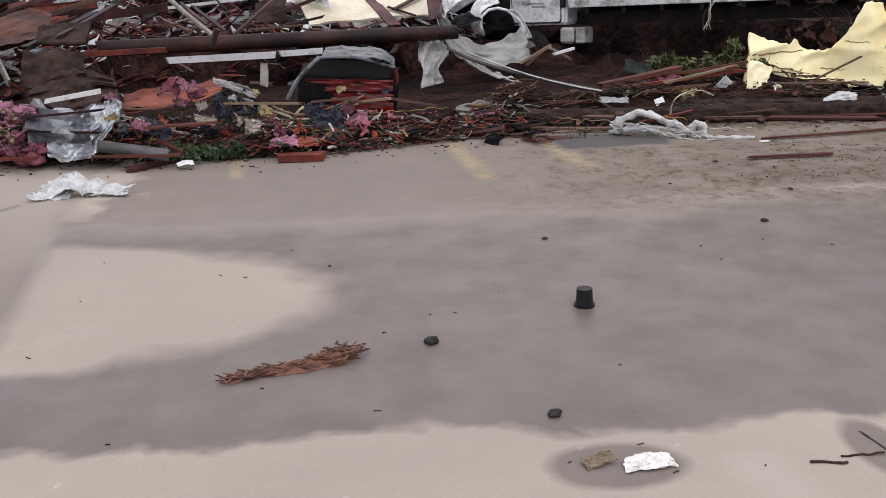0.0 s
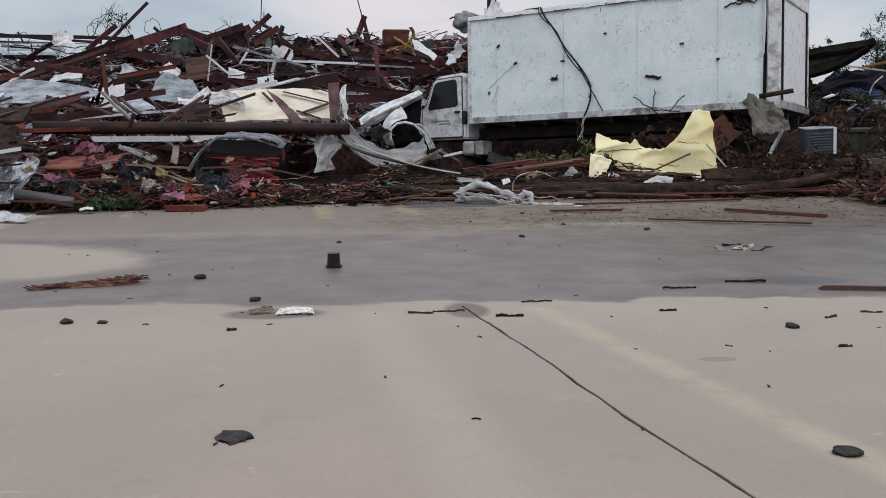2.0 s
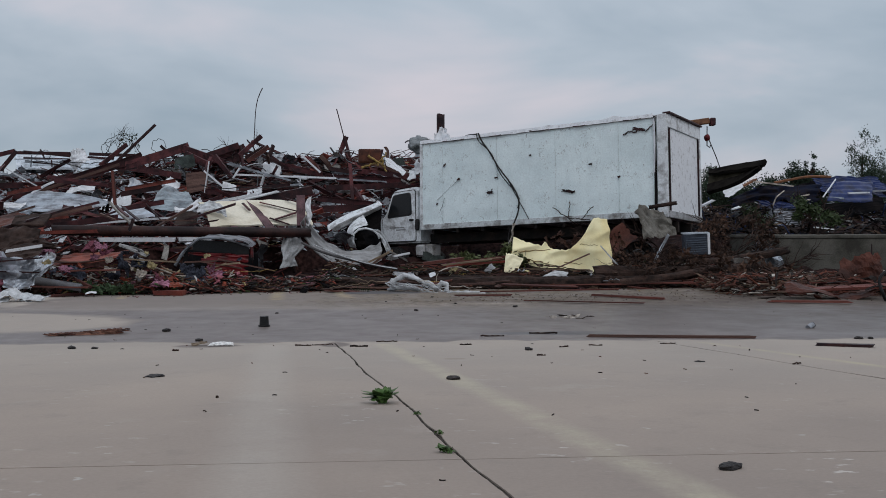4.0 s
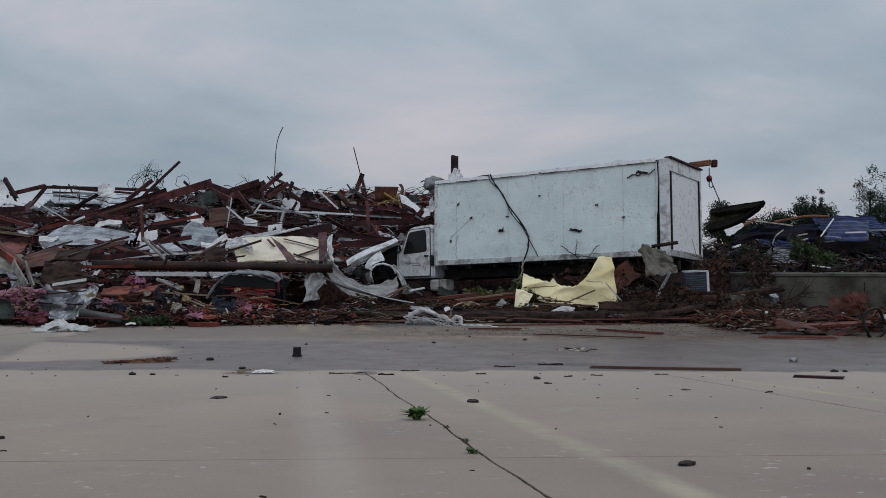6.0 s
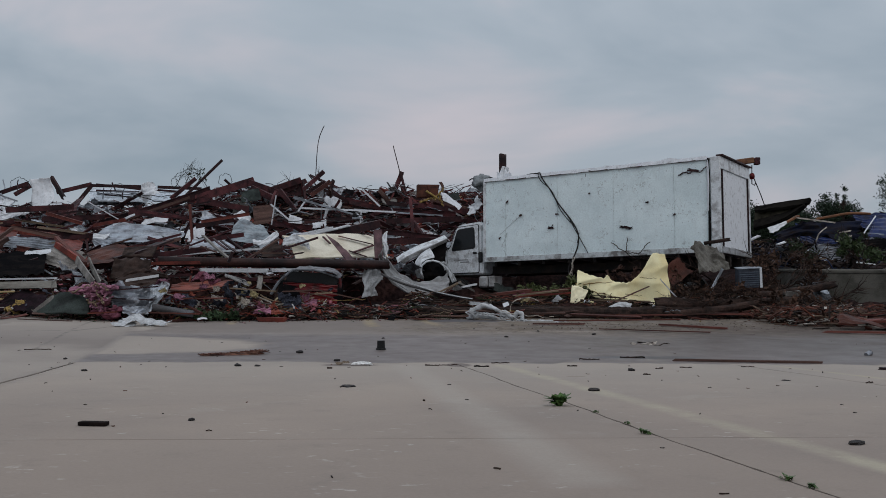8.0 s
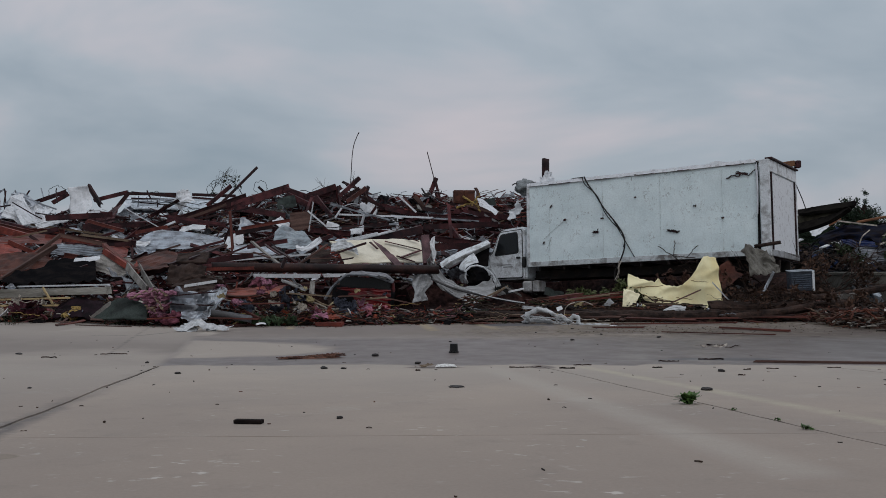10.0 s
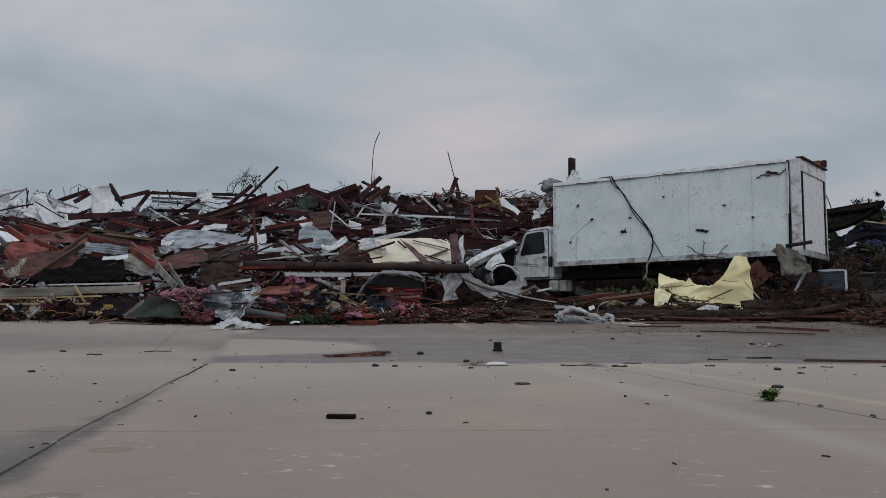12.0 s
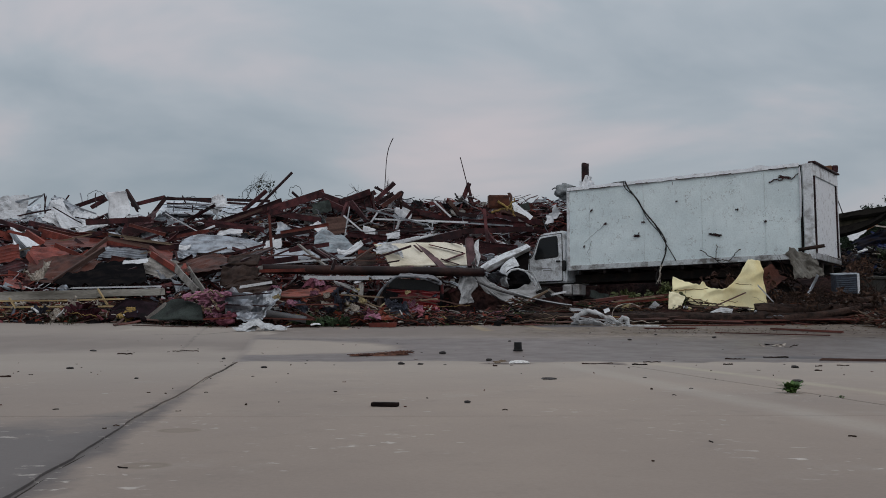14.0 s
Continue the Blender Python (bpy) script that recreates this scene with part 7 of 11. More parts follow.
ribbon([(-7.41, 8.46, 0.41), (-7.16, 8.34, 0.40), (-6.95, 8.26, 0.40), (-6.75, 8.22, 0.44)], [(-7.37, 8.30, 0.26), (-7.12, 8.18, 0.20), (-6.90, 8.16, 0.22), (-6.74, 8.23, 0.26)], M_GALV, 0.06, 10, "metal_sheet", "crumpled galvanised cladding at the front of the wreckage", "metal sheet", "metal sheets", smooth=False, n=20, k=8)
ribbon([(-6.84, 8.62, 0.85), (-6.57, 8.54, 0.91), (-6.40, 8.56, 0.91), (-6.43, 8.56, 0.76)], [(-6.77, 8.17, 0.22), (-6.67, 8.23, 0.35), (-6.56, 8.34, 0.54), (-6.43, 8.46, 0.69)], M_SHINY, 0.07, 11, "metal_sheet", "bright torn flap of galvanised cladding", "metal sheet", "metal sheets", smooth=False, n=22, k=10)
# two dark bars put the shade of the deep folds onto the cladding
lumber((-7.64, 8.42, 0.75), (-6.58, 8.29, 0.84), 0.03, 0.03, M_DARK, name="seam", label="dark bar for the shade in a fold of the cladding", seed=30)
lumber((-7.64, 8.42, 0.57), (-6.64, 8.29, 0.54), 0.03, 0.03, M_DARK, name="seam", label="dark bar for the shade in a fold of the cladding", seed=31)
lumber((-7.29, 8.33, 0.97), (-6.58, 8.29, 1.08), 0.05, 0.06, M_WHITE, name="trim_board", label="short white trim board", seed=32)

# red-oxide sheets lying about the black membrane
ribbon([(-15.31, 15.00, 1.58), (-14.69, 15.20, 1.80), (-13.93, 15.40, 1.85), (-13.26, 15.40, 1.66)], [(-14.94, 14.00, 1.11), (-14.24, 14.00, 1.02), (-13.44, 14.00, 1.09), (-13.00, 14.20, 1.23)], M_RUSTSHEET, 0.06, 370, "metal_sheet", "red-brown oxide sheet bent over the wreckage", "metal sheet", "metal sheets", n=30, smooth=False)
ribbon([(-15.98, 16.50, 2.05), (-15.55, 16.80, 2.15), (-14.85, 16.80, 1.95)], [(-15.42, 15.60, 1.59), (-14.87, 15.60, 1.44), (-14.38, 15.60, 1.51)], M_RED, 0.05, 371, "metal_sheet", "red-oxide sheet bent over the wreckage", "metal sheet", "metal sheets", n=24, smooth=False)
ribbon([(-10.11, 13.50, 1.62), (-9.53, 14.00, 1.85), (-9.06, 14.00, 1.77)], [(-9.84, 12.80, 1.28), (-9.23, 12.80, 1.36), (-8.85, 13.00, 1.43)], M_RUSTSHEET, 0.05, 372, "metal_sheet", "red-brown oxide sheet bent over the wreckage", "metal sheet", "metal sheets", n=24, smooth=False)
steel((-13.95, 13.60, 1.05), (-13.28, 15.60, 2.05), 0.10, 0.14, M_WOOD, "channel", label="brown beam leaning over the membrane", seed=373)

# wet red sheet, pipe and planks in front of the dark gap
ribbon([(-6.66, 9.63, 0.83), (-6.23, 9.88, 0.90), (-5.79, 10.07, 0.91), (-5.37, 10.31, 0.94)], [(-6.54, 9.05, 0.73), (-6.15, 9.09, 0.72), (-5.77, 9.18, 0.74), (-5.42, 9.49, 0.82)], M_ORANGERED, 0.05, 12, "red_sheet", "wet red-orange sheet lying low in the wreckage", "sheet")
steel((-6.66, 8.18, 0.39), (-5.77, 8.18, 0.24), 0.16, 0.17, M_PIPE, "pipe", name="pipe", label="grey plastic pipe lying at the front")
lumber((-5.96, 8.41, 0.40), (-5.60, 8.23, 0.25), 0.06, 0.06, M_REDWOOD, label="short wet red stick at the front")
lumber((-6.85, 8.81, 0.14), (-4.59, 9.12, 0.14), 0.1, 0.06, M_REDS, label="wet red plank at the foot of the wreckage")
lumber((-6.22, 7.95, 0.10), (-5.79, 8.51, 0.10), 0.08, 0.05, M_REDWOOD, label="wet red plank at the foot of the wreckage", seed=2)
lumber((-4.38, 8.34, 0.12), (-3.77, 8.34, 0.12), 0.22, 0.09, M_RED, label="short bright red plank on the concrete")
lumber((-5.88, 8.75, 0.15), (-5.66, 8.82, 0.15), 0.1, 0.05, M_FILM, name="film_scrap", label="scrap of white film on the ground", seed=3)
lumber((-5.03, 9.02, 0.28), (-3.98, 9.03, 0.38), 0.06, 0.035, M_BARK, name="lath", label="splintered lath at the foot of the wreckage", seed=150)
lumber((-2.97, 9.87, 0.28), (-1.47, 10.22, 0.17), 0.08, 0.035, M_BARK, name="lath", label="splintered lath at the foot of the wreckage", seed=151)
lumber((-3.52, 9.63, 0.62), (-2.89, 9.51, 0.68), 0.04, 0.035, M_PALEWOOD, name="lath", label="splintered lath at the foot of the wreckage", seed=152)
lumber((-5.53, 8.86, 0.28), (-4.48, 8.81, 0.23), 0.06, 0.035, M_WOOD, name="lath", label="splintered lath at the foot of the wreckage", seed=153)
lumber((-1.74, 10.45, 0.39), (-0.48, 10.80, 0.19), 0.08, 0.035, M_WOOD, name="lath", label="splintered lath at the foot of the wreckage", seed=154)
lumber((-1.32, 10.71, 0.24), (0.36, 10.80, 0.30), 0.04, 0.035, M_BARK, name="lath", label="splintered lath at the foot of the wreckage", seed=155)
grass(-4.29, 9.00, 0)
grass(-5.97, 9.00, 1)
grass(-3.97, 9.00, 2)
grass(-5.87, 9.00, 3)
grass(-6.12, 9.00, 4)
grass(-4.84, 9.00, 5)
grass(-4.40, 9.00, 6)
grass(-5.86, 9.00, 7)
grass(-5.69, 9.00, 8)
grass(-5.38, 9.00, 9)
grass(-5.08, 9.00, 10)
grass(-5.32, 9.00, 11)
grass(-5.23, 9.00, 12)
grass(-5.75, 9.00, 13)
grass(-6.11, 9.00, 14)
grass(-4.21, 9.00, 15)
grass(-5.58, 9.00, 16)
grass(-5.05, 9.00, 17)
grass(-5.95, 9.00, 18)
grass(-4.69, 9.00, 19)
grass(-4.17, 9.00, 20)
grass(-5.97, 9.00, 21)
grass(-4.19, 9.00, 22)
grass(-4.04, 9.00, 23)
grass(-7.63, 9.00, 24)
grass(-9.23, 9.00, 25)
grass(-7.97, 9.00, 26)
grass(-8.07, 9.00, 27)
grass(-11.50, 9.00, 28)
grass(-8.91, 9.00, 29)
grass(-9.00, 9.00, 30)
grass(-12.09, 9.00, 31)
grass(-11.60, 9.00, 32)
grass(-8.52, 9.00, 33)

# film hanging before the truck and the draped film on its torn hood
ribbon([(-2.38, 12.53, 1.19), (-2.41, 12.42, 0.92), (-2.35, 12.25, 0.67), (-2.40, 12.02, 0.46)], [(-1.98, 12.71, 1.19), (-1.89, 12.66, 0.96), (-2.08, 12.37, 0.72), (-1.99, 12.21, 0.52)], M_GREYFILM, 0.10, 13, "plastic_film", "torn grey film hanging from the steel column", "plastic film", "plastic films")
piece("light_pole", tube_bm([catmull([(-1.91, 12.40, 1.08), (-1.37, 12.10, 0.85), (-0.62, 11.70, 0.66), (-0.09, 11.30, 0.56), (0.45, 10.90, 0.48)], i / 24) for i in range(25)], 0.032, 8), M_POLE, "long grey bent pole leaning down from the steel column", "pole", smooth=True)
piece("light_pole", tube_bm([catmull([(-1.60, 12.20, 1.03), (-1.02, 11.90, 0.81), (-0.41, 11.50, 0.63), (0.13, 11.10, 0.53), (0.45, 10.85, 0.49)], i / 24) for i in range(25)], 0.013, 7), M_GREYWHITE, "thin white conduit lying along the grey pole", "pole", smooth=True)
ribbon([(-1.94, 13.60, 1.78), (-1.80, 14.20, 1.40), (-1.49, 15.00, 1.03), (-0.97, 15.80, 0.80), (-0.42, 16.30, 0.91), (-0.16, 16.60, 1.05)], [(-2.08, 13.40, 1.55), (-1.96, 13.50, 1.15), (-1.57, 13.90, 0.71), (-1.06, 14.40, 0.52), (-0.51, 14.90, 0.46), (-0.07, 15.40, 0.54)], M_GREYFILM2, 0.10, 14, "plastic_film", "grey film draped before the torn hood", "plastic film", "plastic films", sag=0.5, n=60, k=18)
ribbon([(-1.71, 13.20, 0.93), (-1.32, 13.20, 0.69), (-0.94, 13.20, 0.50), (-0.73, 13.20, 0.44)], [(-1.60, 13.00, 0.81), (-1.24, 13.00, 0.55), (-0.86, 13.00, 0.42), (-0.55, 12.90, 0.37)], M_GREYFILM, 0.07, 15, "plastic_film", "torn grey film trailing under the pole", "plastic film", "plastic films", n=30)
ribbon([(-1.93, 13.99, 2.22), (-2.01, 13.84, 2.03), (-1.94, 13.74, 1.79), (-2.02, 13.70, 1.53)], [(-1.85, 14.03, 2.27), (-1.86, 13.90, 2.00), (-1.81, 13.80, 1.76), (-1.90, 13.76, 1.48)], M_FILM, 0.06, 16, "plastic_film", "white shreds of film on the column end", "plastic film", "plastic films")
lumber((-0.37, 14.60, 0.54), (0.26, 14.80, 0.84), 0.05, 0.05, M_PALEWOOD, name="lath", label="splinter before the torn cab", seed=200)
lumber((-0.27, 14.60, 0.49), (0.14, 14.80, 0.79), 0.05, 0.05, M_WOOD, name="lath", label="splinter before the torn cab", seed=201)
lumber((0.18, 14.60, 0.81), (0.63, 14.80, 0.56), 0.05, 0.05, M_GREY, name="lath", label="splinter before the torn cab", seed=202)
lumber((0.26, 14.60, 0.68), (0.69, 14.80, 0.76), 0.05, 0.05, M_FILM, name="lath", label="splinter before the torn cab", seed=203)

# white sheets on the left crest
ribbon([(-18.01, 27.90, 4.86), (-17.84, 27.80, 4.38), (-17.83, 27.70, 3.96), (-17.65, 27.50, 3.46)], [(-17.12, 27.90, 4.95), (-17.05, 28.00, 4.52), (-16.83, 27.60, 4.00), (-17.05, 27.20, 3.59)], M_FILM, 0.06, 21, "plastic_film", "white plastic film snagged on the wreckage", "plastic film", "plastic films", n=30)
ribbon([(-20.03, 27.00, 4.45), (-19.70, 26.60, 3.89), (-19.33, 26.20, 3.44), (-19.05, 26.00, 3.15)], [(-19.67, 27.40, 4.58), (-19.40, 27.00, 4.16), (-18.89, 26.60, 3.70), (-18.29, 26.20, 3.35)], M_WHITE, 0.06, 22, "metal_sheet", "white cladding sheet bent over the crest", "metal sheet", "metal sheets", smooth=False)
ribbon([(-18.58, 26.00, 3.24), (-17.95, 26.20, 3.48), (-17.44, 26.40, 3.64)], [(-18.35, 25.80, 3.00), (-17.74, 25.80, 3.14), (-17.16, 26.00, 3.33)], M_FILM, 0.06, 23, "metal_sheet", "white cladding sheet bent over the crest", "metal sheet", "metal sheets", smooth=False)
ribbon([(-20.31, 24.00, 3.19), (-19.56, 23.60, 2.86), (-18.70, 23.20, 2.41), (-18.22, 23.00, 2.19)], [(-19.66, 23.00, 2.41), (-19.12, 22.60, 2.14), (-18.68, 22.40, 1.96), (-18.41, 22.20, 1.83)], M_WHITE, 0.06, 24, "metal_sheet", "white ribbed cladding sheet torn loose", "metal sheet", "metal sheets", smooth=False)

# cloth, planks and strips in front of the dark gap
soft("rag", "pink wet cloth tangled in the debris", "rag", M_PINK, -6.56, 8.54, 0.99, 0.13, 160, 0.6, "rags")
soft("rag", "pink wet cloth tangled in the debris", "rag", M_PINKR, -5.72, 8.69, 1.18, 0.11, 161, 0.6, "rags")
soft("rag", "pale pink wet cloth tangled in the debris", "rag", M_PINK, -5.55, 8.75, 1.05, 0.13, 162, 0.6, "rags")
soft("rag", "pink wet cloth tangled in the debris", "rag", M_PINKR, -5.49, 8.77, 0.91, 0.10, 163, 0.6, "rags")
soft("rag", "pale pink wet cloth tangled in the debris", "rag", M_PINK, -5.68, 8.71, 0.83, 0.10, 164, 0.6, "rags")
soft("rag", "pink wet cloth tangled in the debris", "rag", M_PINK, -6.17, 8.23, 0.65, 0.09, 165, 0.6, "rags")
soft("rag", "dark blue-grey wet cloth tangled in the debris", "rag", M_RAGB, -5.20, 8.87, 0.91, 0.13, 166, 0.6, "rags")
soft("rag", "dark blue-grey wet cloth tangled in the debris", "rag", M_RAGB, -5.09, 8.90, 0.74, 0.13, 167, 0.6, "rags")
soft("rag", "dark blue-grey wet cloth tangled in the debris", "rag", M_RAGB, -4.95, 8.95, 0.88, 0.10, 168, 0.6, "rags")
soft("rag", "pale wet rag tangled in the debris", "rag", M_RAGW, -5.40, 8.80, 0.75, 0.07, 169, 0.6, "rags")
soft("rag", "pale yellow wet rag tangled in the debris", "rag", M_RAGY, -4.74, 9.02, 0.85, 0.07, 170, 0.6, "rags")
soft("rag", "pale yellow wet rag tangled in the debris", "rag", M_RAGY, -4.89, 8.97, 0.65, 0.09, 171, 0.6, "rags")
soft("rag", "pale wet rag tangled in the debris", "rag", M_RAGW, -4.92, 8.61, 0.62, 0.06, 172, 0.6, "rags")
soft("rag", "pale wet rag tangled in the debris", "rag", M_RAGW, -4.74, 8.67, 0.51, 0.08, 173, 0.6, "rags")
soft("rag", "mauve wet cloth tangled in the debris", "rag", M_PINK, -4.48, 8.76, 0.42, 0.11, 174, 0.6, "rags")
soft("rag", "mauve wet cloth tangled in the debris", "rag", M_PINKR, -4.39, 8.80, 0.37, 0.07, 175, 0.6, "rags")
soft("rag", "orange wet rag tangled in the debris", "rag", M_ORANGERED, -4.18, 8.89, 0.37, 0.08, 176, 0.6, "rags")
soft("rag", "dark blue-grey wet cloth tangled in the debris", "rag", M_RAGB, -3.95, 9.34, 0.58, 0.12, 177, 0.6, "rags")
soft("rag", "dark blue-grey wet cloth tangled in the debris", "rag", M_RAGB, -3.75, 9.43, 0.47, 0.10, 178, 0.6, "rags")
soft("rag", "pale pink wet cloth tangled in the debris", "rag", M_PINK, -3.46, 9.56, 0.54, 0.08, 179, 0.6, "rags")
soft("rag", "pale yellow wet rag tangled in the debris", "rag", M_RAGY, -3.58, 9.51, 0.84, 0.06, 180, 0.6, "rags")
soft("rag", "dark blue-grey wet cloth tangled in the debris", "rag", M_RAGB, -2.94, 9.79, 0.75, 0.07, 181, 0.6, "rags")
soft("rag", "yellow wet rag tangled in the debris", "rag", M_RAGY, -6.42, 8.21, 0.74, 0.07, 182, 0.6, "rags")
soft("rag", "pink wet cloth tangled in the debris", "rag", M_PINK, -7.95, 8.40, 0.42, 0.13, 183, 0.6, "rags")
soft("rag", "pink wet cloth tangled in the debris", "rag", M_PINKR, -7.84, 8.38, 0.30, 0.10, 184, 0.6, "rags")
soft("rag", "pink wet cloth tangled in the debris", "rag", M_PINK, -8.12, 8.80, 0.85, 0.12, 185, 0.6, "rags")
soft("rag", "dark blue-grey wet cloth tangled in the debris", "rag", M_RAGB, -6.34, 8.22, 0.58, 0.08, 186, 0.6, "rags")
soft("rag", "orange wet rag tangled in the debris", "rag", M_ORANGERED, -5.83, 8.31, 0.67, 0.06, 187, 0.6, "rags")
lumber((-5.88, 8.44, 0.57), (-5.11, 8.60, 0.58), 0.10, 0.03, M_REDWOOD, name="lath", label="splintered wet lath in the front debris", seed=243)
lumber((-6.49, 8.35, 0.55), (-5.85, 8.35, 0.58), 0.10, 0.03, M_REDWOOD, name="lath", label="splintered wet lath in the front debris", seed=245)
lumber((-6.70, 8.03, 0.28), (-5.62, 8.13, 0.25), 0.08, 0.03, M_REDWOOD, name="lath", label="splintered wet lath in the front debris", seed=246)
lumber((-6.37, 8.34, 0.04), (-5.94, 9.11, -0.01), 0.06, 0.03, M_RED, name="lath", label="splintered wet lath in the front debris", seed=247)
lumber((-8.12, 8.30, 0.24), (-7.42, 8.01, 0.29), 0.10, 0.03, M_RED, name="lath", label="splintered wet lath in the front debris", seed=248)
lumber((-5.16, 8.78, 0.80), (-4.12, 9.07, 0.72), 0.03, 0.03, M_PALEWOOD, name="lath", label="splintered wet lath in the front debris", seed=249)
lumber((-3.97, 9.23, 0.71), (-3.34, 9.41, 0.73), 0.03, 0.03, M_WOOD, name="lath", label="splintered wet lath in the front debris", seed=252)
lumber((-3.34, 9.51, 0.77), (-2.19, 9.92, 0.49), 0.05, 0.03, M_WOOD, name="lath", label="splintered wet lath in the front debris", seed=253)
lumber((-3.67, 9.47, 0.71), (-2.86, 9.72, 0.55), 0.05, 0.03, M_WOOD, name="lath", label="splintered wet lath in the front debris", seed=256)
ribbon([(-5.27, 9.04, 1.11), (-4.95, 9.05, 1.02), (-4.65, 9.05, 0.88)], [(-5.24, 8.85, 1.06), (-4.96, 8.85, 0.95), (-4.70, 8.93, 0.83)], M_GREYFILM2, 0.05, 33, "plastic_film", "grey strip of film in the front debris", "plastic film", "plastic films")
ribbon([(-8.26, 11.13, 1.70), (-7.95, 11.15, 1.72), (-7.45, 11.12, 1.73)], [(-8.15, 10.61, 1.49), (-7.79, 10.51, 1.48), (-7.39, 10.51, 1.48)], M_RUSTGALV, 0.03, 34, "grey_board", "weathered grey board lying over the cladding", "board", "boards", thick=0.05)
ribbon([(-8.19, 10.12, 1.43), (-7.72, 10.09, 1.46), (-7.20, 9.85, 1.41)], [(-8.11, 9.60, 0.96), (-7.58, 9.46, 0.98), (-7.18, 9.45, 0.98)], M_RUSTGALV, 0.06, 35, "brown_panel", "dark brown panel hanging under the column", "panel", "panels")
lumber((-7.79, 10.61, 1.61), (-7.36, 12.14, 1.96), 0.10, 0.05, M_DARK, label="dark broken board leaning over the steel column", name="board", seed=270)
lumber((-8.30, 10.55, 1.45), (-7.61, 11.85, 1.86), 0.14, 0.07, M_DARK, label="dark broken board leaning over the steel column", name="board", seed=271)
lumber((-6.03, 11.79, 1.93), (-5.37, 10.71, 1.62), 0.06, 0.03, M_DARK, label="dark broken board leaning over the steel column", name="board", seed=272)
lumber((-5.56, 10.65, 1.37), (-5.47, 10.68, 1.64), 0.14, 0.07, M_DARK, label="dark broken board leaning over the steel column", name="board", seed=273)
lumber((-6.34, 11.07, 1.77), (-5.85, 10.55, 1.63), 0.06, 0.03, M_WOOD, label="dark broken board leaning over the steel column", name="board", seed=274)
lumber((-5.00, 10.83, 1.61), (-4.26, 11.30, 1.61), 0.05, 0.03, M_WOOD, label="dark broken board leaning over the steel column", name="board", seed=275)
lumber((-7.03, 10.41, 1.73), (-6.00, 10.70, 1.73), 0.04, 0.02, M_WOOD, label="dark broken board leaning over the steel column", name="board", seed=276)
lumber((-6.21, 11.78, 1.98), (-5.64, 10.82, 1.70), 0.06, 0.03, M_RUST, label="dark broken board leaning over the steel column", name="board", seed=277)
ribbon([(-17.41, 33.00, 4.89), (-16.23, 33.40, 4.95), (-14.57, 33.40, 4.92), (-12.87, 33.20, 4.86), (-11.23, 33.00, 4.76)], [(-16.86, 31.80, 4.16), (-15.55, 31.80, 4.16), (-14.22, 31.80, 4.16), (-12.62, 31.80, 4.14), (-11.00, 31.80, 4.09)], M_SHINY, 0.05, 41, "metal_sheet", "pale roofing sheet lying along the crest", "metal sheet", "metal sheets", smooth=False, n=40, ribs=4, depth=0.04)
steel((-17.01, 32.20, 4.95), (-14.11, 32.20, 4.90), 0.10, 0.14, M_DARK, "box", label="long dark roof rail along the crest", seed=93)
steel((-13.75, 32.10, 4.88), (-11.67, 31.90, 4.79), 0.10, 0.14, M_DARK, "box", label="long dark roof rail along the crest", seed=94)
steel((-16.89, 31.60, 4.62), (-12.71, 31.60, 4.58), 0.03, 0.04, M_GALV, "box", label="thin bent steel rail on the crest of the wreckage", seed=95)
ribbon([(-22.42, 28.00, 4.41), (-21.48, 27.60, 4.21), (-20.84, 27.80, 4.37)], [(-22.12, 27.40, 3.81), (-21.29, 27.20, 3.70), (-20.60, 27.40, 3.85)], M_SHINY, 0.12, 42, "metal_sheet", "pale roofing sheet lying along the crest", "metal sheet", "metal sheets", smooth=False, n=18, k=8)
steel((-18.43, 20.00, 2.81), (-16.40, 20.40, 2.32), 0.06, 0.10, M_RED, "channel", label="broken oxide rail in the wreckage", seed=400)
steel((-16.41, 19.50, 2.58), (-14.59, 19.90, 2.10), 0.08, 0.14, M_RED, "channel", label="broken oxide rail in the wreckage", seed=401)
steel((-16.31, 18.00, 2.25), (-15.35, 18.40, 1.47), 0.07, 0.12, M_RUST, "channel", label="broken oxide rail in the wreckage", seed=402)
steel((-16.62, 16.37, 1.58), (-15.60, 16.87, 1.85), 0.07, 0.12, M_RUST, "channel", label="broken oxide rail in the wreckage", seed=403)
steel((-14.11, 16.75, 1.49), (-12.29, 17.20, 2.03), 0.03, 0.05, M_PALEWOOD, "channel", label="broken oxide rail in the wreckage", seed=404)
steel((-15.67, 14.47, 1.32), (-14.40, 14.98, 1.05), 0.08, 0.14, M_RED, "channel", label="broken oxide rail in the wreckage", seed=405)
steel((-11.62, 15.23, 1.31), (-10.58, 15.73, 1.62), 0.04, 0.06, M_PALEWOOD, "channel", label="broken oxide rail in the wreckage", seed=406)
steel((-17.54, 19.00, 2.09), (-15.19, 19.40, 2.67), 0.03, 0.05, M_PALEWOOD, "channel", label="broken oxide rail in the wreckage", seed=407)
steel((-14.39, 15.73, 1.31), (-13.72, 16.24, 1.84), 0.05, 0.08, M_REDWOOD, "channel", label="broken oxide rail in the wreckage", seed=408)
steel((-13.30, 17.00, 1.85), (-11.62, 17.40, 1.49), 0.06, 0.10, M_RED, "channel", label="broken oxide rail in the wreckage", seed=409)
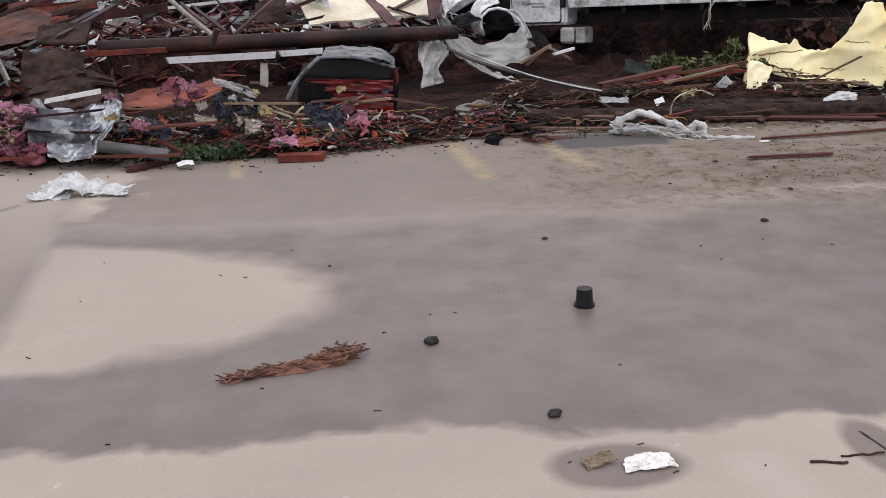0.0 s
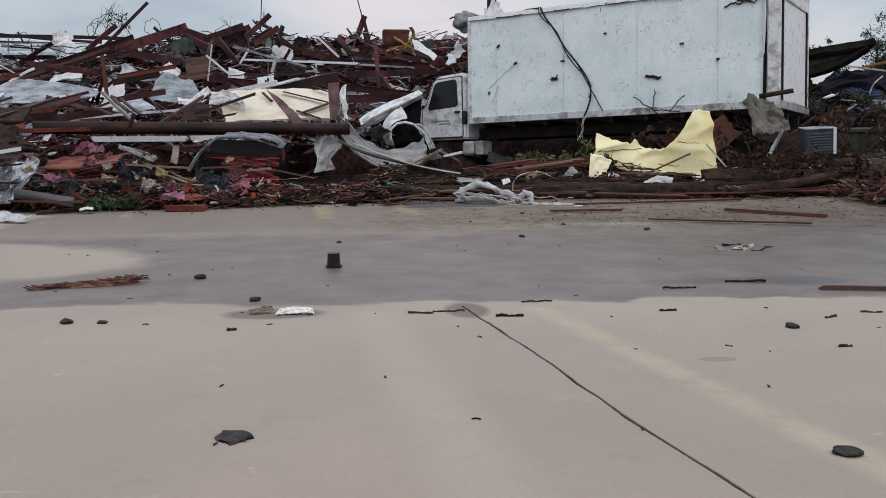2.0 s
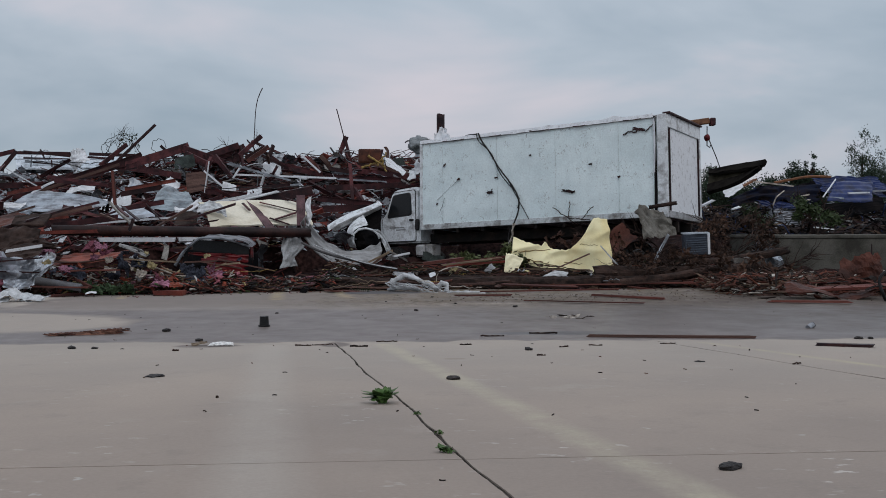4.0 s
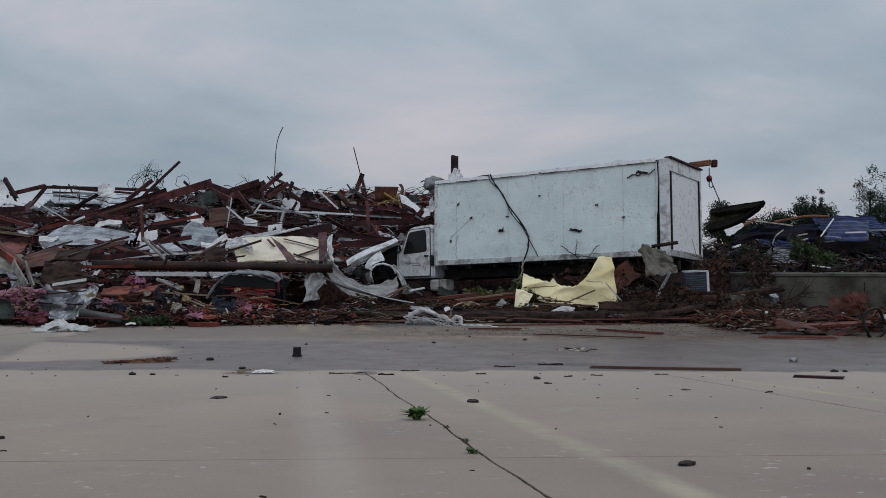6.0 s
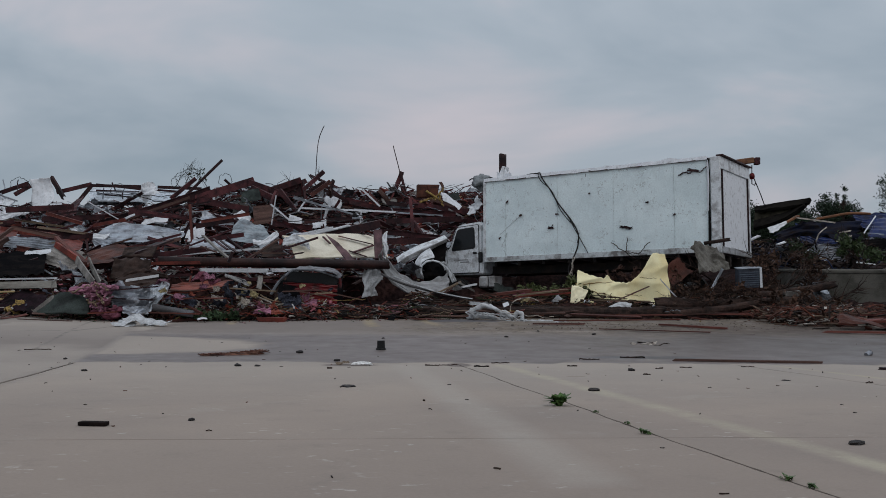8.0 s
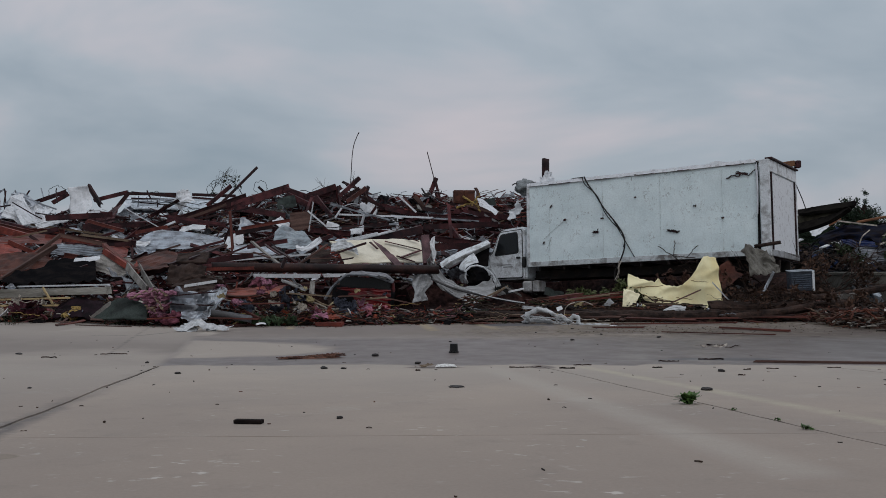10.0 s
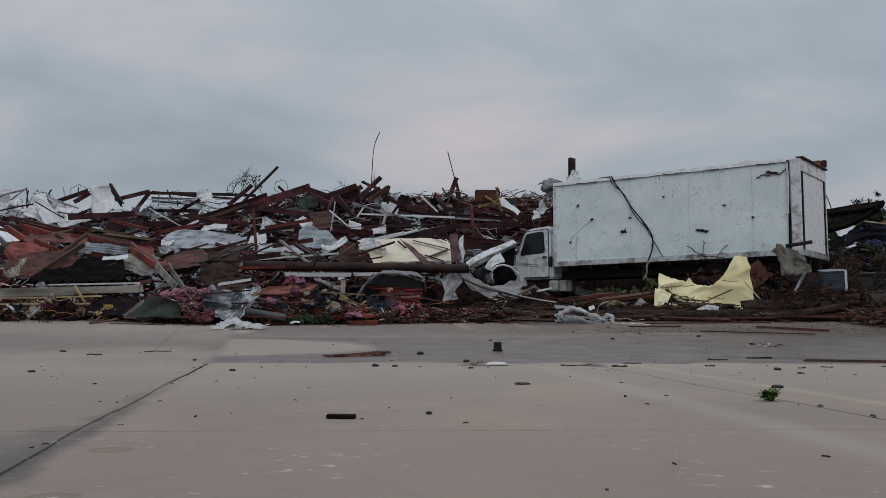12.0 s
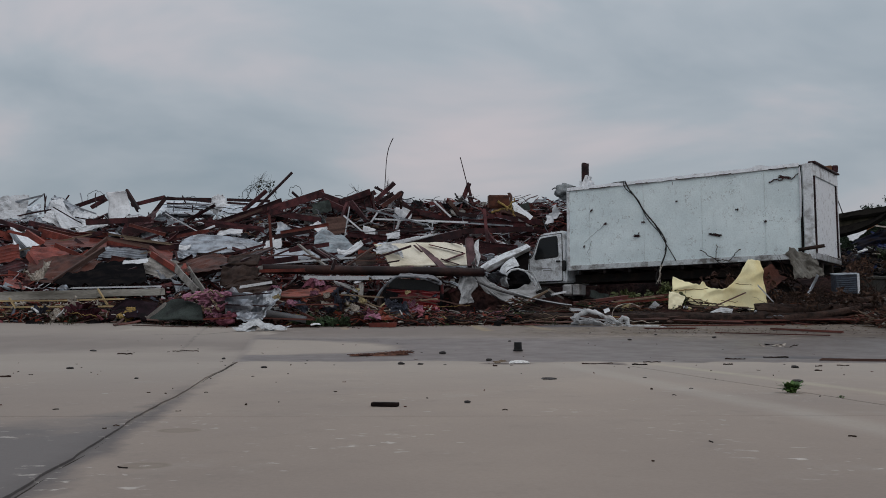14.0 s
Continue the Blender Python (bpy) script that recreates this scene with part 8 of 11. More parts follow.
# red-orange sheet, cloth and curved strands over the foot of the debris
ribbon([(-6.89, 9.50, 0.73), (-6.47, 9.50, 0.77), (-6.05, 9.60, 0.82), (-5.69, 9.70, 0.88), (-5.29, 9.80, 0.92)], [(-6.71, 9.10, 0.65), (-6.32, 9.10, 0.67), (-5.91, 9.10, 0.71), (-5.62, 9.20, 0.76), (-5.25, 9.40, 0.86)], M_ORANGERED, 0.04, 340, "red_sheet", "long wet red-orange sheet draped over the front debris", "sheet", n=40)
ribbon([(-5.57, 9.00, 0.64), (-5.42, 9.00, 0.61), (-5.26, 9.00, 0.57)], [(-5.52, 8.80, 0.57), (-5.34, 8.80, 0.51), (-5.18, 8.80, 0.51)], M_RAGW, 0.06, 341, "rag", "pale wet cloth folded in the debris", "rag", "rags", n=20)
ribbon([(-5.05, 9.10, 0.72), (-4.90, 9.10, 0.76), (-4.72, 9.20, 0.70)], [(-5.03, 8.90, 0.60), (-4.86, 8.90, 0.61), (-4.72, 9.00, 0.60)], M_RAGB, 0.10, 342, "rag", "navy wet cloth folded in the debris", "rag", "rags", n=24)
ribbon([(-5.13, 9.30, 0.83), (-4.95, 9.20, 0.82), (-4.77, 9.20, 0.75)], [(-5.11, 9.10, 0.78), (-4.92, 9.00, 0.77), (-4.76, 9.00, 0.70)], M_GREYFILM, 0.06, 343, "rag", "grey wet cloth lying over the debris", "rag", "rags", n=24)
ribbon([(-4.70, 9.10, 0.73), (-4.62, 9.10, 0.72), (-4.51, 9.10, 0.65)], [(-4.68, 8.90, 0.63), (-4.60, 8.90, 0.59), (-4.50, 8.90, 0.59)], M_RAGY, 0.08, 344, "rag", "pale yellow wet rag tangled in the debris", "rag", "rags", n=20)
ribbon([(-4.87, 8.90, 0.54), (-4.77, 8.90, 0.57), (-4.67, 8.90, 0.51)], [(-4.84, 8.70, 0.45), (-4.74, 8.70, 0.42), (-4.64, 8.70, 0.43)], M_RAGW, 0.10, 345, "rag", "pale wet rag tangled in the debris", "rag", "rags", n=20)
ribbon([(-4.50, 8.60, 0.31), (-4.35, 8.60, 0.35), (-4.14, 8.70, 0.34)], [(-4.52, 8.50, 0.23), (-4.34, 8.50, 0.24), (-4.12, 8.50, 0.23)], M_PINK, 0.06, 346, "rag", "mauve pink wet cloth at the foot of the debris", "rag", "rags", n=24)
ribbon([(-4.16, 8.70, 0.31), (-4.03, 8.70, 0.32), (-3.88, 8.70, 0.27)], [(-4.13, 8.50, 0.23), (-4.00, 8.50, 0.22), (-3.84, 8.50, 0.23)], M_ORANGERED, 0.06, 347, "rag", "orange wet cloth at the foot of the debris", "rag", "rags", n=20)
ribbon([(-3.48, 9.40, 0.44), (-3.34, 9.40, 0.51), (-3.21, 9.40, 0.48)], [(-3.47, 9.20, 0.36), (-3.32, 9.20, 0.38), (-3.19, 9.20, 0.40)], M_PINK, 0.06, 348, "rag", "mauve pink wet cloth at the foot of the debris", "rag", "rags", n=20)
ribbon([(-4.24, 11.20, 1.04), (-4.32, 11.00, 0.88), (-4.41, 10.80, 0.68), (-4.41, 10.50, 0.45)], [(-4.08, 11.10, 1.02), (-4.17, 10.90, 0.84), (-4.23, 10.70, 0.64), (-4.21, 10.40, 0.46)], M_RUSTGALV, 0.05, 349, "brown_panel", "bent brown-grey trim hanging under the column", "panel", "panels", n=26)
ribbon([(-4.94, 11.30, 1.05), (-4.95, 11.20, 0.91), (-4.94, 11.00, 0.74)], [(-4.84, 11.30, 1.04), (-4.82, 11.20, 0.89), (-4.82, 11.00, 0.69)], M_GREY, 0.03, 350, "brown_panel", "grey torn strip hanging under the column", "panel", "panels", n=20)
lumber((-6.26, 8.06, 0.10), (-5.62, 8.69, 0.10), 0.11, 0.05, M_REDWOOD, label="brown plank lying along the foot of the debris", seed=351)
lumber((-6.95, 8.87, 0.10), (-5.93, 9.21, 0.10), 0.12, 0.05, M_WOOD, label="brown plank lying along the foot of the debris", seed=352)
lumber((-5.85, 8.93, 0.10), (-4.56, 9.14, 0.10), 0.07, 0.04, M_REDWOOD, label="brown plank lying along the foot of the debris", seed=353)
ribbon([(-5.67, 8.10, 0.14), (-5.56, 8.15, 0.17), (-5.47, 8.20, 0.16)], [(-5.62, 8.00, 0.12), (-5.52, 8.00, 0.14), (-5.41, 8.00, 0.14)], M_FILM, 0.02, 354, "plastic_film", "scrap of white film on the plank", "plastic film", "plastic films", n=14)
piece("strand", tube_bm(curve_pts(*[(-4.77, 9.47, 0.63), (-4.54, 9.56, 0.55), (-4.30, 9.66, 0.48), (-3.99, 9.78, 0.47), (-3.68, 9.90, 0.55), (-3.32, 10.03, 0.64)], n=10), 0.011, 6), M_PALEWOOD, "curved pale strand trailing through the front debris", "strand", None, "strands")
piece("strand", tube_bm(curve_pts(*[(-4.75, 9.48, 0.58), (-4.51, 9.57, 0.47), (-4.24, 9.68, 0.44), (-3.90, 9.81, 0.46), (-3.55, 9.95, 0.58)], n=10), 0.015, 6), M_WOOD, "curved pale strand trailing through the front debris", "strand", None, "strands")
piece("strand", tube_bm(curve_pts(*[(-4.86, 9.43, 0.63), (-4.68, 9.50, 0.59), (-4.45, 9.60, 0.50), (-4.21, 9.69, 0.39), (-3.93, 9.80, 0.41)], n=10), 0.019, 6), M_RAGW, "curved pale strand trailing through the front debris", "strand", None, "strands")
piece("strand", tube_bm(curve_pts(*[(-5.08, 9.35, 0.46), (-4.73, 9.49, 0.43), (-4.40, 9.62, 0.42), (-4.03, 9.77, 0.38), (-3.65, 9.91, 0.35)], n=10), 0.011, 6), M_GREY, "curved pale strand trailing through the front debris", "strand", None, "strands")
piece("strand", tube_bm(curve_pts(*[(-4.56, 9.55, 0.62), (-4.39, 9.62, 0.52), (-4.12, 9.73, 0.44), (-3.77, 9.86, 0.49), (-3.27, 10.05, 0.66)], n=10), 0.015, 6), M_PALEWOOD, "curved pale strand trailing through the front debris", "strand", None, "strands")
piece("strand", tube_bm(curve_pts(*[(-6.70, 8.95, 0.76), (-6.36, 8.95, 0.73), (-5.99, 8.95, 0.73), (-5.59, 9.12, 0.79)], n=10), 0.019, 6), M_WOOD, "curved pale strand trailing through the front debris", "strand", None, "strands")
piece("strand", tube_bm(curve_pts(*[(-6.61, 8.95, 0.66), (-6.31, 8.95, 0.59), (-6.01, 8.95, 0.48), (-5.74, 9.07, 0.35)], n=10), 0.011, 6), M_RAGW, "curved pale strand trailing through the front debris", "strand", None, "strands")
piece("strand", tube_bm(curve_pts(*[(-4.70, 9.50, 0.37), (-4.40, 9.62, 0.34), (-4.06, 9.75, 0.35), (-3.65, 9.91, 0.40)], n=10), 0.015, 6), M_GREY, "curved pale strand trailing through the front debris", "strand", None, "strands")
piece("strand", tube_bm(curve_pts(*[(-4.19, 9.71, 0.31), (-3.97, 9.79, 0.38), (-3.68, 9.90, 0.47), (-3.36, 10.02, 0.54)], n=10), 0.019, 6), M_PALEWOOD, "curved pale strand trailing through the front debris", "strand", None, "strands")
piece("strand", tube_bm(curve_pts(*[(-5.11, 9.33, 0.40), (-4.88, 9.43, 0.31), (-4.64, 9.53, 0.33), (-4.40, 9.62, 0.28)], n=10), 0.011, 6), M_WOOD, "curved pale strand trailing through the front debris", "strand", None, "strands")
CAR = (-3.52, 10.50, 0.68)


# orange cabinet with a gold rag on the crest
cabinet = thing("orange_cabinet", "rusty orange metal cabinet perched on the wreckage", "cabinet", pose(*ORANGE, 0, 0, 6) @ Matrix.Scale(0.85, 4))
part("body", box_bm(1.0, 0.6, 0.62, 0.02), M_ORANGE, cabinet)
part("door_panel", box_bm(0.46, 0.03, 0.5, 0.01, at=(-0.24, -0.315, 0)), M_ORANGE, cabinet)
part("door_panel", box_bm(0.46, 0.03, 0.5, 0.01, at=(0.24, -0.315, 0)), M_ORANGE, cabinet)
for k, (dx, dz, L, a) in enumerate(((0.0, 0.0, 0.8, -35), (0.2, 0.1, 0.6, 60), (-0.25, -0.1, 0.7, 20), (0.3, -0.15, 0.5, -70))):
    c = Vector(GOLD_RAG) + Vector((dx, 0.05 * k, dz))
    d = Vector((math.cos(radians(a)), 0, math.sin(radians(a)))) * L / 2
    piece("gold_strap", tube_bm(wander(c - d, c + d, 8, 0.05, random.Random(k)), 0.05, 6, 0.4), M_GOLD, "gold yellow strap caught on the wreckage", "strap", None, "gold straps")

# red car crushed under the roof
car = thing("crushed_car", "crushed red car buried under the fallen roof", "car", pose(*CAR, 0, 4, 4))


def car_body():
    prof = [(-0.62, -0.30), (0.62, -0.30), (0.66, 0.0), (0.60, 0.16), (0.48, 0.20), (-0.5, 0.20), (-0.64, 0.10), (-0.66, -0.1)]
    return section_bm(prof, 1.5, 10, 0.04, 0.05, 0.03, 0.02)


# the red body is coloured black to stand for shade under the roof
part("body", car_body(), M_BLACK, car, "crushed red bodywork, blackened for shade", at=pose(0.0, 0.45, 0.0, 0, 0, 0))
part("roof", ribbon_bm([(-0.42, -0.12, 0.50), (0.0, -0.15, 0.52), (0.5, -0.12, 0.50), (0.70, -0.05, 0.36)], [(-0.36, 0.7, 0.58), (0.0, 0.7, 0.60), (0.5, 0.7, 0.58), (0.72, 0.7, 0.44)], 0.05, 3, 24, 10, 0.02), M_SILVER, car, "dented silver roof")
part("roof_edge", tube_bm(curve_pts((-0.44, -0.14, 0.49), (0.1, -0.18, 0.515), (0.68, -0.06, 0.37)), 0.025, 6), M_SILVER, car, "bent pale roof edge")
part("pillar", tube_bm(curve_pts((-0.92, -0.2, -0.14), (-0.74, -0.18, 0.2), (-0.44, -0.14, 0.5)), 0.035, 6), M_SILVER, car, "bent pale door pillar")
part("pillar", tube_bm(curve_pts((0.70, -0.06, 0.37), (0.72, -0.1, 0.1), (0.66, -0.14, -0.16)), 0.04, 6), M_CARRED, car, "bent red door pillar")
part("window", box_bm(1.25, 0.02, 0.32, 0.01, at=(0.02, 0.02, 0.30)), M_GLASS, car, "dark broken window")
for z, w, hgt in ((0.17, 1.32, 0.16), (-0.03, 1.35, 0.26)):
    part("door_skin", ribbon_bm([(-w / 2, -0.16, z), (0, -0.22, z + 0.02), (w / 2, -0.18, z + 0.03)], [(-w / 2, -0.18, z - hgt), (0, -0.24, z - hgt), (w / 2, -0.2, z - hgt + 0.02)], 0.02, 5, 20, 6, 0.012), M_CARRED, car, "dented red door skin")

M_TEARSHADE = material("foam_split_shading", (0.26, 0.17, 0.065), (0.14, 0.09, 0.04), 0.9)
# yellow foam panel: a long rectangle with a fin torn up at one end
def foam_top(u):
    """The height of the panel's torn upper edge at u along it."""
    fin = max(0.0, min(1.0, (u - 0.58) / 0.26))
    x = 2.5 * u
    return 0.95 - 0.50 * min(u, 0.58) + 0.64 * fin ** 1.25 + 0.10 * max(0.0, 1 - abs(u - 0.38) / 0.035) + 0.03 * noise.noise(Vector((x * 3.1, 7, 0))) + 0.02 * noise.noise(Vector((x * 11, 7, 0)))


def foam_y(u, z):
    """How far back the face lies: it leans back, with a fold and shallow creases."""
    x = 2.5 * u
    fin = max(0.0, min(1.0, (u - 0.58) / 0.26))
    fold_ = max(0.0, 0.46 - 0.75 * u - z)
    crease = abs(noise.noise(Vector((x * 0.7 + z * 0.8, z * 3.0 - x * 0.5, 9))))
    return 0.55 * z * (1 - 0.35 * fin) - 0.45 * fold_ + 0.10 * noise.noise(Vector((x * 0.9, z * 1.2, 3))) + 0.27 * crease + 0.10 * abs(z - 0.62 - 0.12 * x) * (1 - fin) + 0.006 * noise.noise(Vector((x * 9, z * 11, 4)))


def foam_panel():
    bm = bmesh.new()
    nx, nz = 64, 40
    grid = {}
    for i in range(nx + 1):
        for j in range(nz + 1):
            u, v = i / nx, j / nz
            x = 2.5 * u
            low = 0.04 * noise.noise(Vector((x * 2.4, 1, 0))) + 0.03 * noise.noise(Vector((x * 8, 1, 0))) + (0.10 if u > 0.93 else 0.0) - (0.07 if 0.62 < u < 0.72 else 0)
            z = low + (foam_top(u) - low) * v
            slant = 0.22 * v * max(0.0, 1 - u / 0.2) + 0.02 * noise.noise(Vector((u, z * 7, 2))) - 0.06 * v * max(0.0, (u - 0.85) / 0.15)
            grid[i, j] = bm.verts.new((x - 1.25 + slant, foam_y(u, z), z))
    for i in range(nx):
        for j in range(nz):
            bm.faces.new((grid[i, j], grid[i + 1, j], grid[i + 1, j + 1], grid[i, j + 1]))
    bmesh.ops.recalc_face_normals(bm, faces=bm.faces[:])
    return thicken(bm, 0.05)


foam = thing("foam_board", "torn pale yellow foam insulation panel leaning on logs", "insulation panel", pose(4.36, 11.62, 0.00, 0, 0, 3) @ Matrix.Diagonal((1.04, 1.0, 1.27, 1)))
part("board", foam_panel(), M_FOAM, foam, smooth=True)
# brown lines on the face: splits, with the shading of creases in their colour
for k, (u0, u1, z0, z1, r) in enumerate(((0.05, 0.42, 0.66, 0.70, 0.014), (0.20, 0.46, 0.52, 0.40, 0.010), (0.48, 0.82, 0.32, 0.22, 0.014), (0.10, 0.55, 0.34, 0.12, 0.009), (0.55, 0.72, 0.46, 0.42, 0.008), (0.70, 0.86, 0.80, 0.78, 0.007))):
    pts = []
    for i in range(17):
        u, z = u0 + (u1 - u0) * i / 16, z0 + (z1 - z0) * i / 16 + 0.025 * noise.noise(Vector((i * 0.35, k, 0)))
        pts.append((2.5 * u - 1.25, foam_y(u, z) - 0.004, z))
    part("tear", tube_bm(pts, r, 5, 0.6), M_TEARSHADE, foam, "brown split with crease shading in the foam")
lumber((4.1, 11.62, 0.40), (5.0, 11.75, 0.78), 0.03, 0.03, M_WOOD, 0, "stick", "brown stick leaning on the foam panel", "sticks", 91)
for k in range(9):
    rng = random.Random(900 + k)
    x = 3.2 + 0.3 * k + rng.uniform(-0.1, 0.1)
    piece("foam_shard", clump_bm(rng.uniform(0.05, 0.10), k, 0.6, 1.2, 2), rng.choice([M_FOAM, M_RAGW, M_FOAM]), "broken shard of pale yellow foam", "foam shard", pose(x, 11.5 + rng.uniform(-0.2, 0.2), 0.34 + rng.uniform(-0.05, 0.05), 0, 0, 40 * k), "foam shards")
ribbon([(3.00, 11.50, 0.82), (3.18, 11.50, 0.79), (3.42, 11.48, 0.68)], [(2.94, 11.30, 0.38), (3.08, 11.30, 0.37), (3.24, 11.30, 0.39)], M_FACING, 0.03, 178, "foam_facing", "whitish torn facing hanging from the foam panel", "facing", n=20)
lumber((3.37, 11.25, 0.46), (4.92, 11.25, 0.43), 0.04, 0.03, M_PALEWOOD, 0, "stick", "pale stick lying along the foot of the foam panel", "sticks", 92)
lumber((5.24, 11.40, 0.98), (5.64, 11.30, 0.51), 0.05, 0.03, M_GREYWHITE, 0, "stick", "pale grey stick leaning beside the foam panel", "sticks", 93)
ribbon([(3.75, 10.20, 0.36), (4.01, 10.25, 0.45), (4.30, 10.30, 0.42)], [(3.69, 10.10, 0.33), (3.97, 10.10, 0.34), (4.22, 10.10, 0.34)], M_GREYWHITE, 0.03, 358, "plastic_film", "white film caught under the foam panel", "plastic film", "plastic films", n=16)
sheet(facing((6.0, 13.0, 1.15), (0.3, -0.3, -0.35), (0, 0.5, 0.86)), 0.6, 0.7, M_RUSTSHEET, 0, 0.08, 0.1, 179, label="rust-brown sheet behind the foam panel")

# logs and poles at the foot of the debris before the truck
def log(a, b, r, seed, label="long dark wet utility pole lying on the ground", name="pole_log"):
    rng = random.Random(seed)
    L = dist(a, b)
    bm = section_bm(disc(r, 16), L, max(12, int(L * 7)), 0.05, 0.1, 0.03, 0.12, rng)
    s = Vector((seed * 4.7, 0, 0))
    for v in bm.verts:
        d = Vector((0, v.co.y, v.co.z))
        v.co += d * (0.16 * noise.noise(Vector((v.co.x * 0.9, v.co.y * 6, v.co.z * 6)) + s) + 0.22 * noise.noise(Vector((v.co.x * 3.1, v.co.y * 14, v.co.z * 14)) + s))
    return piece(name, bm, M_BARK, label, "log", span(a, b), "logs")


log((-1.9, 10.35, 0.15), (5.0, 10.05, 0.17), 0.16, 1)
log((1.6, 10.62, 0.20), (6.7, 10.4, 0.20), 0.13, 2)
log((5.0, 10.6, 0.36), (8.8, 10.9, 0.40), 0.16, 3)
log((-0.8, 11.2, 0.30), (3.2, 12.0, 0.30), 0.10, 4, "thin dark trunk lying in the debris")
log((5.2, 9.8, 0.16), (7.6, 10.6, 0.42), 0.09, 5, "thin dark trunk lying in the debris")
for k in range(14):
    rng = random.Random(700 + k)
    x, y = rng.uniform(-1.5, 8), rng.uniform(9.4, 10.6)
    a = rng.gauss(0, 10)
    L = rng.uniform(0.7, 2.6)
    lumber((x - L / 2 * math.cos(radians(a)), y - L / 2 * math.sin(radians(a)), ground_z(y) + 0.05 + rng.uniform(0, 0.08)), (x + L / 2 * math.cos(radians(a)), y + L / 2 * math.sin(radians(a)), ground_z(y) + 0.05 + rng.uniform(0, 0.2)), rng.uniform(0.03, 0.09), 0.03, rng.choice([M_WOOD, M_REDWOOD, M_BARK, M_BARK]), rng.uniform(-20, 20), name="lath", label="wet broken lath at the foot of the logs", seed=k)

# white wrapped bundle lying before the logs
bundle = thing("wrapped_bundle", "twisted bundle of white plastic wrap on the ground", "plastic wrap", pose(0.95, 9.15, 0.05, 0, 0, -16))


def wrap_bm(points, r, seed):
    """A crumpled rope of film along a line."""
    bm = tube_bm(points, r, 14)
    s = Vector((seed, seed * 2, 0))
    for v in bm.verts:
        n_ = noise.noise_vector(v.co * 5 + s) * 0.6 + noise.noise_vector(v.co * 13 + s) * 0.4
        v.co += n_ * r * 1.25
    return bm


def curve_points(stops, n_):
    out = []
    for i in range(n_ + 1):
        u = i / n_ * (len(stops) - 1)
        k = min(int(u), len(stops) - 2)
        out.append(Vector(stops[k]).lerp(Vector(stops[k + 1]), u - k))
    return out


part("roll", wrap_bm(curve_points(((-0.62, 0.05, 0.05), (-0.55, 0, 0.26), (-0.30, 0, 0.36), (-0.02, 0, 0.28), (0.22, 0, 0.16), (0.42, -0.02, 0.10)), 40), 0.052, 1), M_GREYWHITE, bundle, smooth=True)
part("knot", wrap_bm(curve_points(((0.36, 0, 0.05), (0.5, 0, 0.2), (0.6, 0, 0.16), (0.62, 0, 0.03)), 24), 0.05, 2), M_GREYWHITE, bundle, smooth=True)
part("tail", wrap_bm(curve_points(((0.55, 0, 0.03), (0.9, -0.03, 0.02), (1.3, 0.02, 0.02)), 24), 0.035, 3), M_GREYWHITE, bundle, smooth=True)
part("fold", wrap_bm(curve_points(((-0.7, 0.1, 0.03), (-0.4, 0.1, 0.1), (0.0, 0.08, 0.06)), 24), 0.045, 4), M_GREYFILM, bundle, smooth=True)
for k in range(7):
    rng = random.Random(k)
    part("strand", tube_bm(wander((-0.7, rng.uniform(-0.2, 0.1), 0.2), (0.3 + 0.5 * rng.random(), rng.uniform(-0.25, 0.1), 0.03), 12, 0.05, rng), 0.009, 5), M_GREYWHITE, bundle)
sheet(facing((2.35, 8.55, 0.05), (1, 0.05, 0), (0, 1, 0.15)), 0.45, 0.2, M_FILM, 0, 0.10, 0.1, 180, "plastic_film", "scrap of white film on the ground", "plastic film", "plastic films", 0.004, 0.4)
sheet(facing((0.6, 10.6, 0.36), (1, 0.05, 0), (0, 0.8, 0.5)), 0.45, 0.12, M_GREYFILM, 0, 0.10, 0.1, 181, "plastic_film", "scrap of white film on the logs", "plastic film", "plastic films", 0.004, 0.4)
sheet(facing((1.25, 10.4, 0.36), (0.3, 0.05, 0.1), (0, 0.4, 0.9)), 0.14, 0.1, M_WHITE, 0, 0.05, 0.1, 182, "white_box_lid", "small white lid standing on the logs", "lid", "")
# white bag on the concrete by the crumpled cladding
bag = thing("plastic_bag", "limp white plastic bag on the concrete", "plastic bag", pose(-6.55, 6.85, 0.07, 0, 0, 4) @ Matrix.Diagonal((0.9, 0.8, 1.0, 1)))
part("film", sheet_bm(0.85, 0.42, 0, 0, 0.16, 7, 44, 26, 0.10, 0.004, 0.3), M_GREYWHITE, bag, smooth=True, at=pose(-0.05, 0, 0.10, 12, 4, 5))
part("corner", sheet_bm(0.55, 0.26, 0, 0, 0.10, 8, 30, 20, 0.06, 0.004, 0.35), M_GREYWHITE, bag, smooth=True, at=pose(0.42, -0.1, 0.05, 8, -3, -12))
part("fold", sheet_bm(0.5, 0.2, 0, 0, 0.10, 9, 30, 16, 0.05, 0.004, 0.35), M_GREYWHITE, bag, smooth=True, at=pose(-0.3, -0.16, 0.04, 20, 0, 10))

# wires and strips trailing through the front of the debris
for k in range(26):
    rng = random.Random(1200 + k)
    x, y = rng.uniform(-12.5, 1.5), rng.uniform(8.9, 9.9)
    L = rng.uniform(0.5, 1.5)
    a = rng.gauss(0, 16)
    z = 0.12 + max(0.0, y - 8.9) * 0.35 + rng.uniform(0, 0.15)
    wire((x, y, z), (x + L * math.cos(radians(a)), y + L * math.sin(radians(a)) * 0.5, max(0.05, z + rng.gauss(0, 0.10))), rng.uniform(0.005, 0.009), 0.025, 0.0, rng.choice([M_PALEWOOD, M_RAGW, M_CABLE, M_GOLD, M_CABLE]), 1200 + k, 20, "strand", "loose strand trailing through the front debris", "strands")

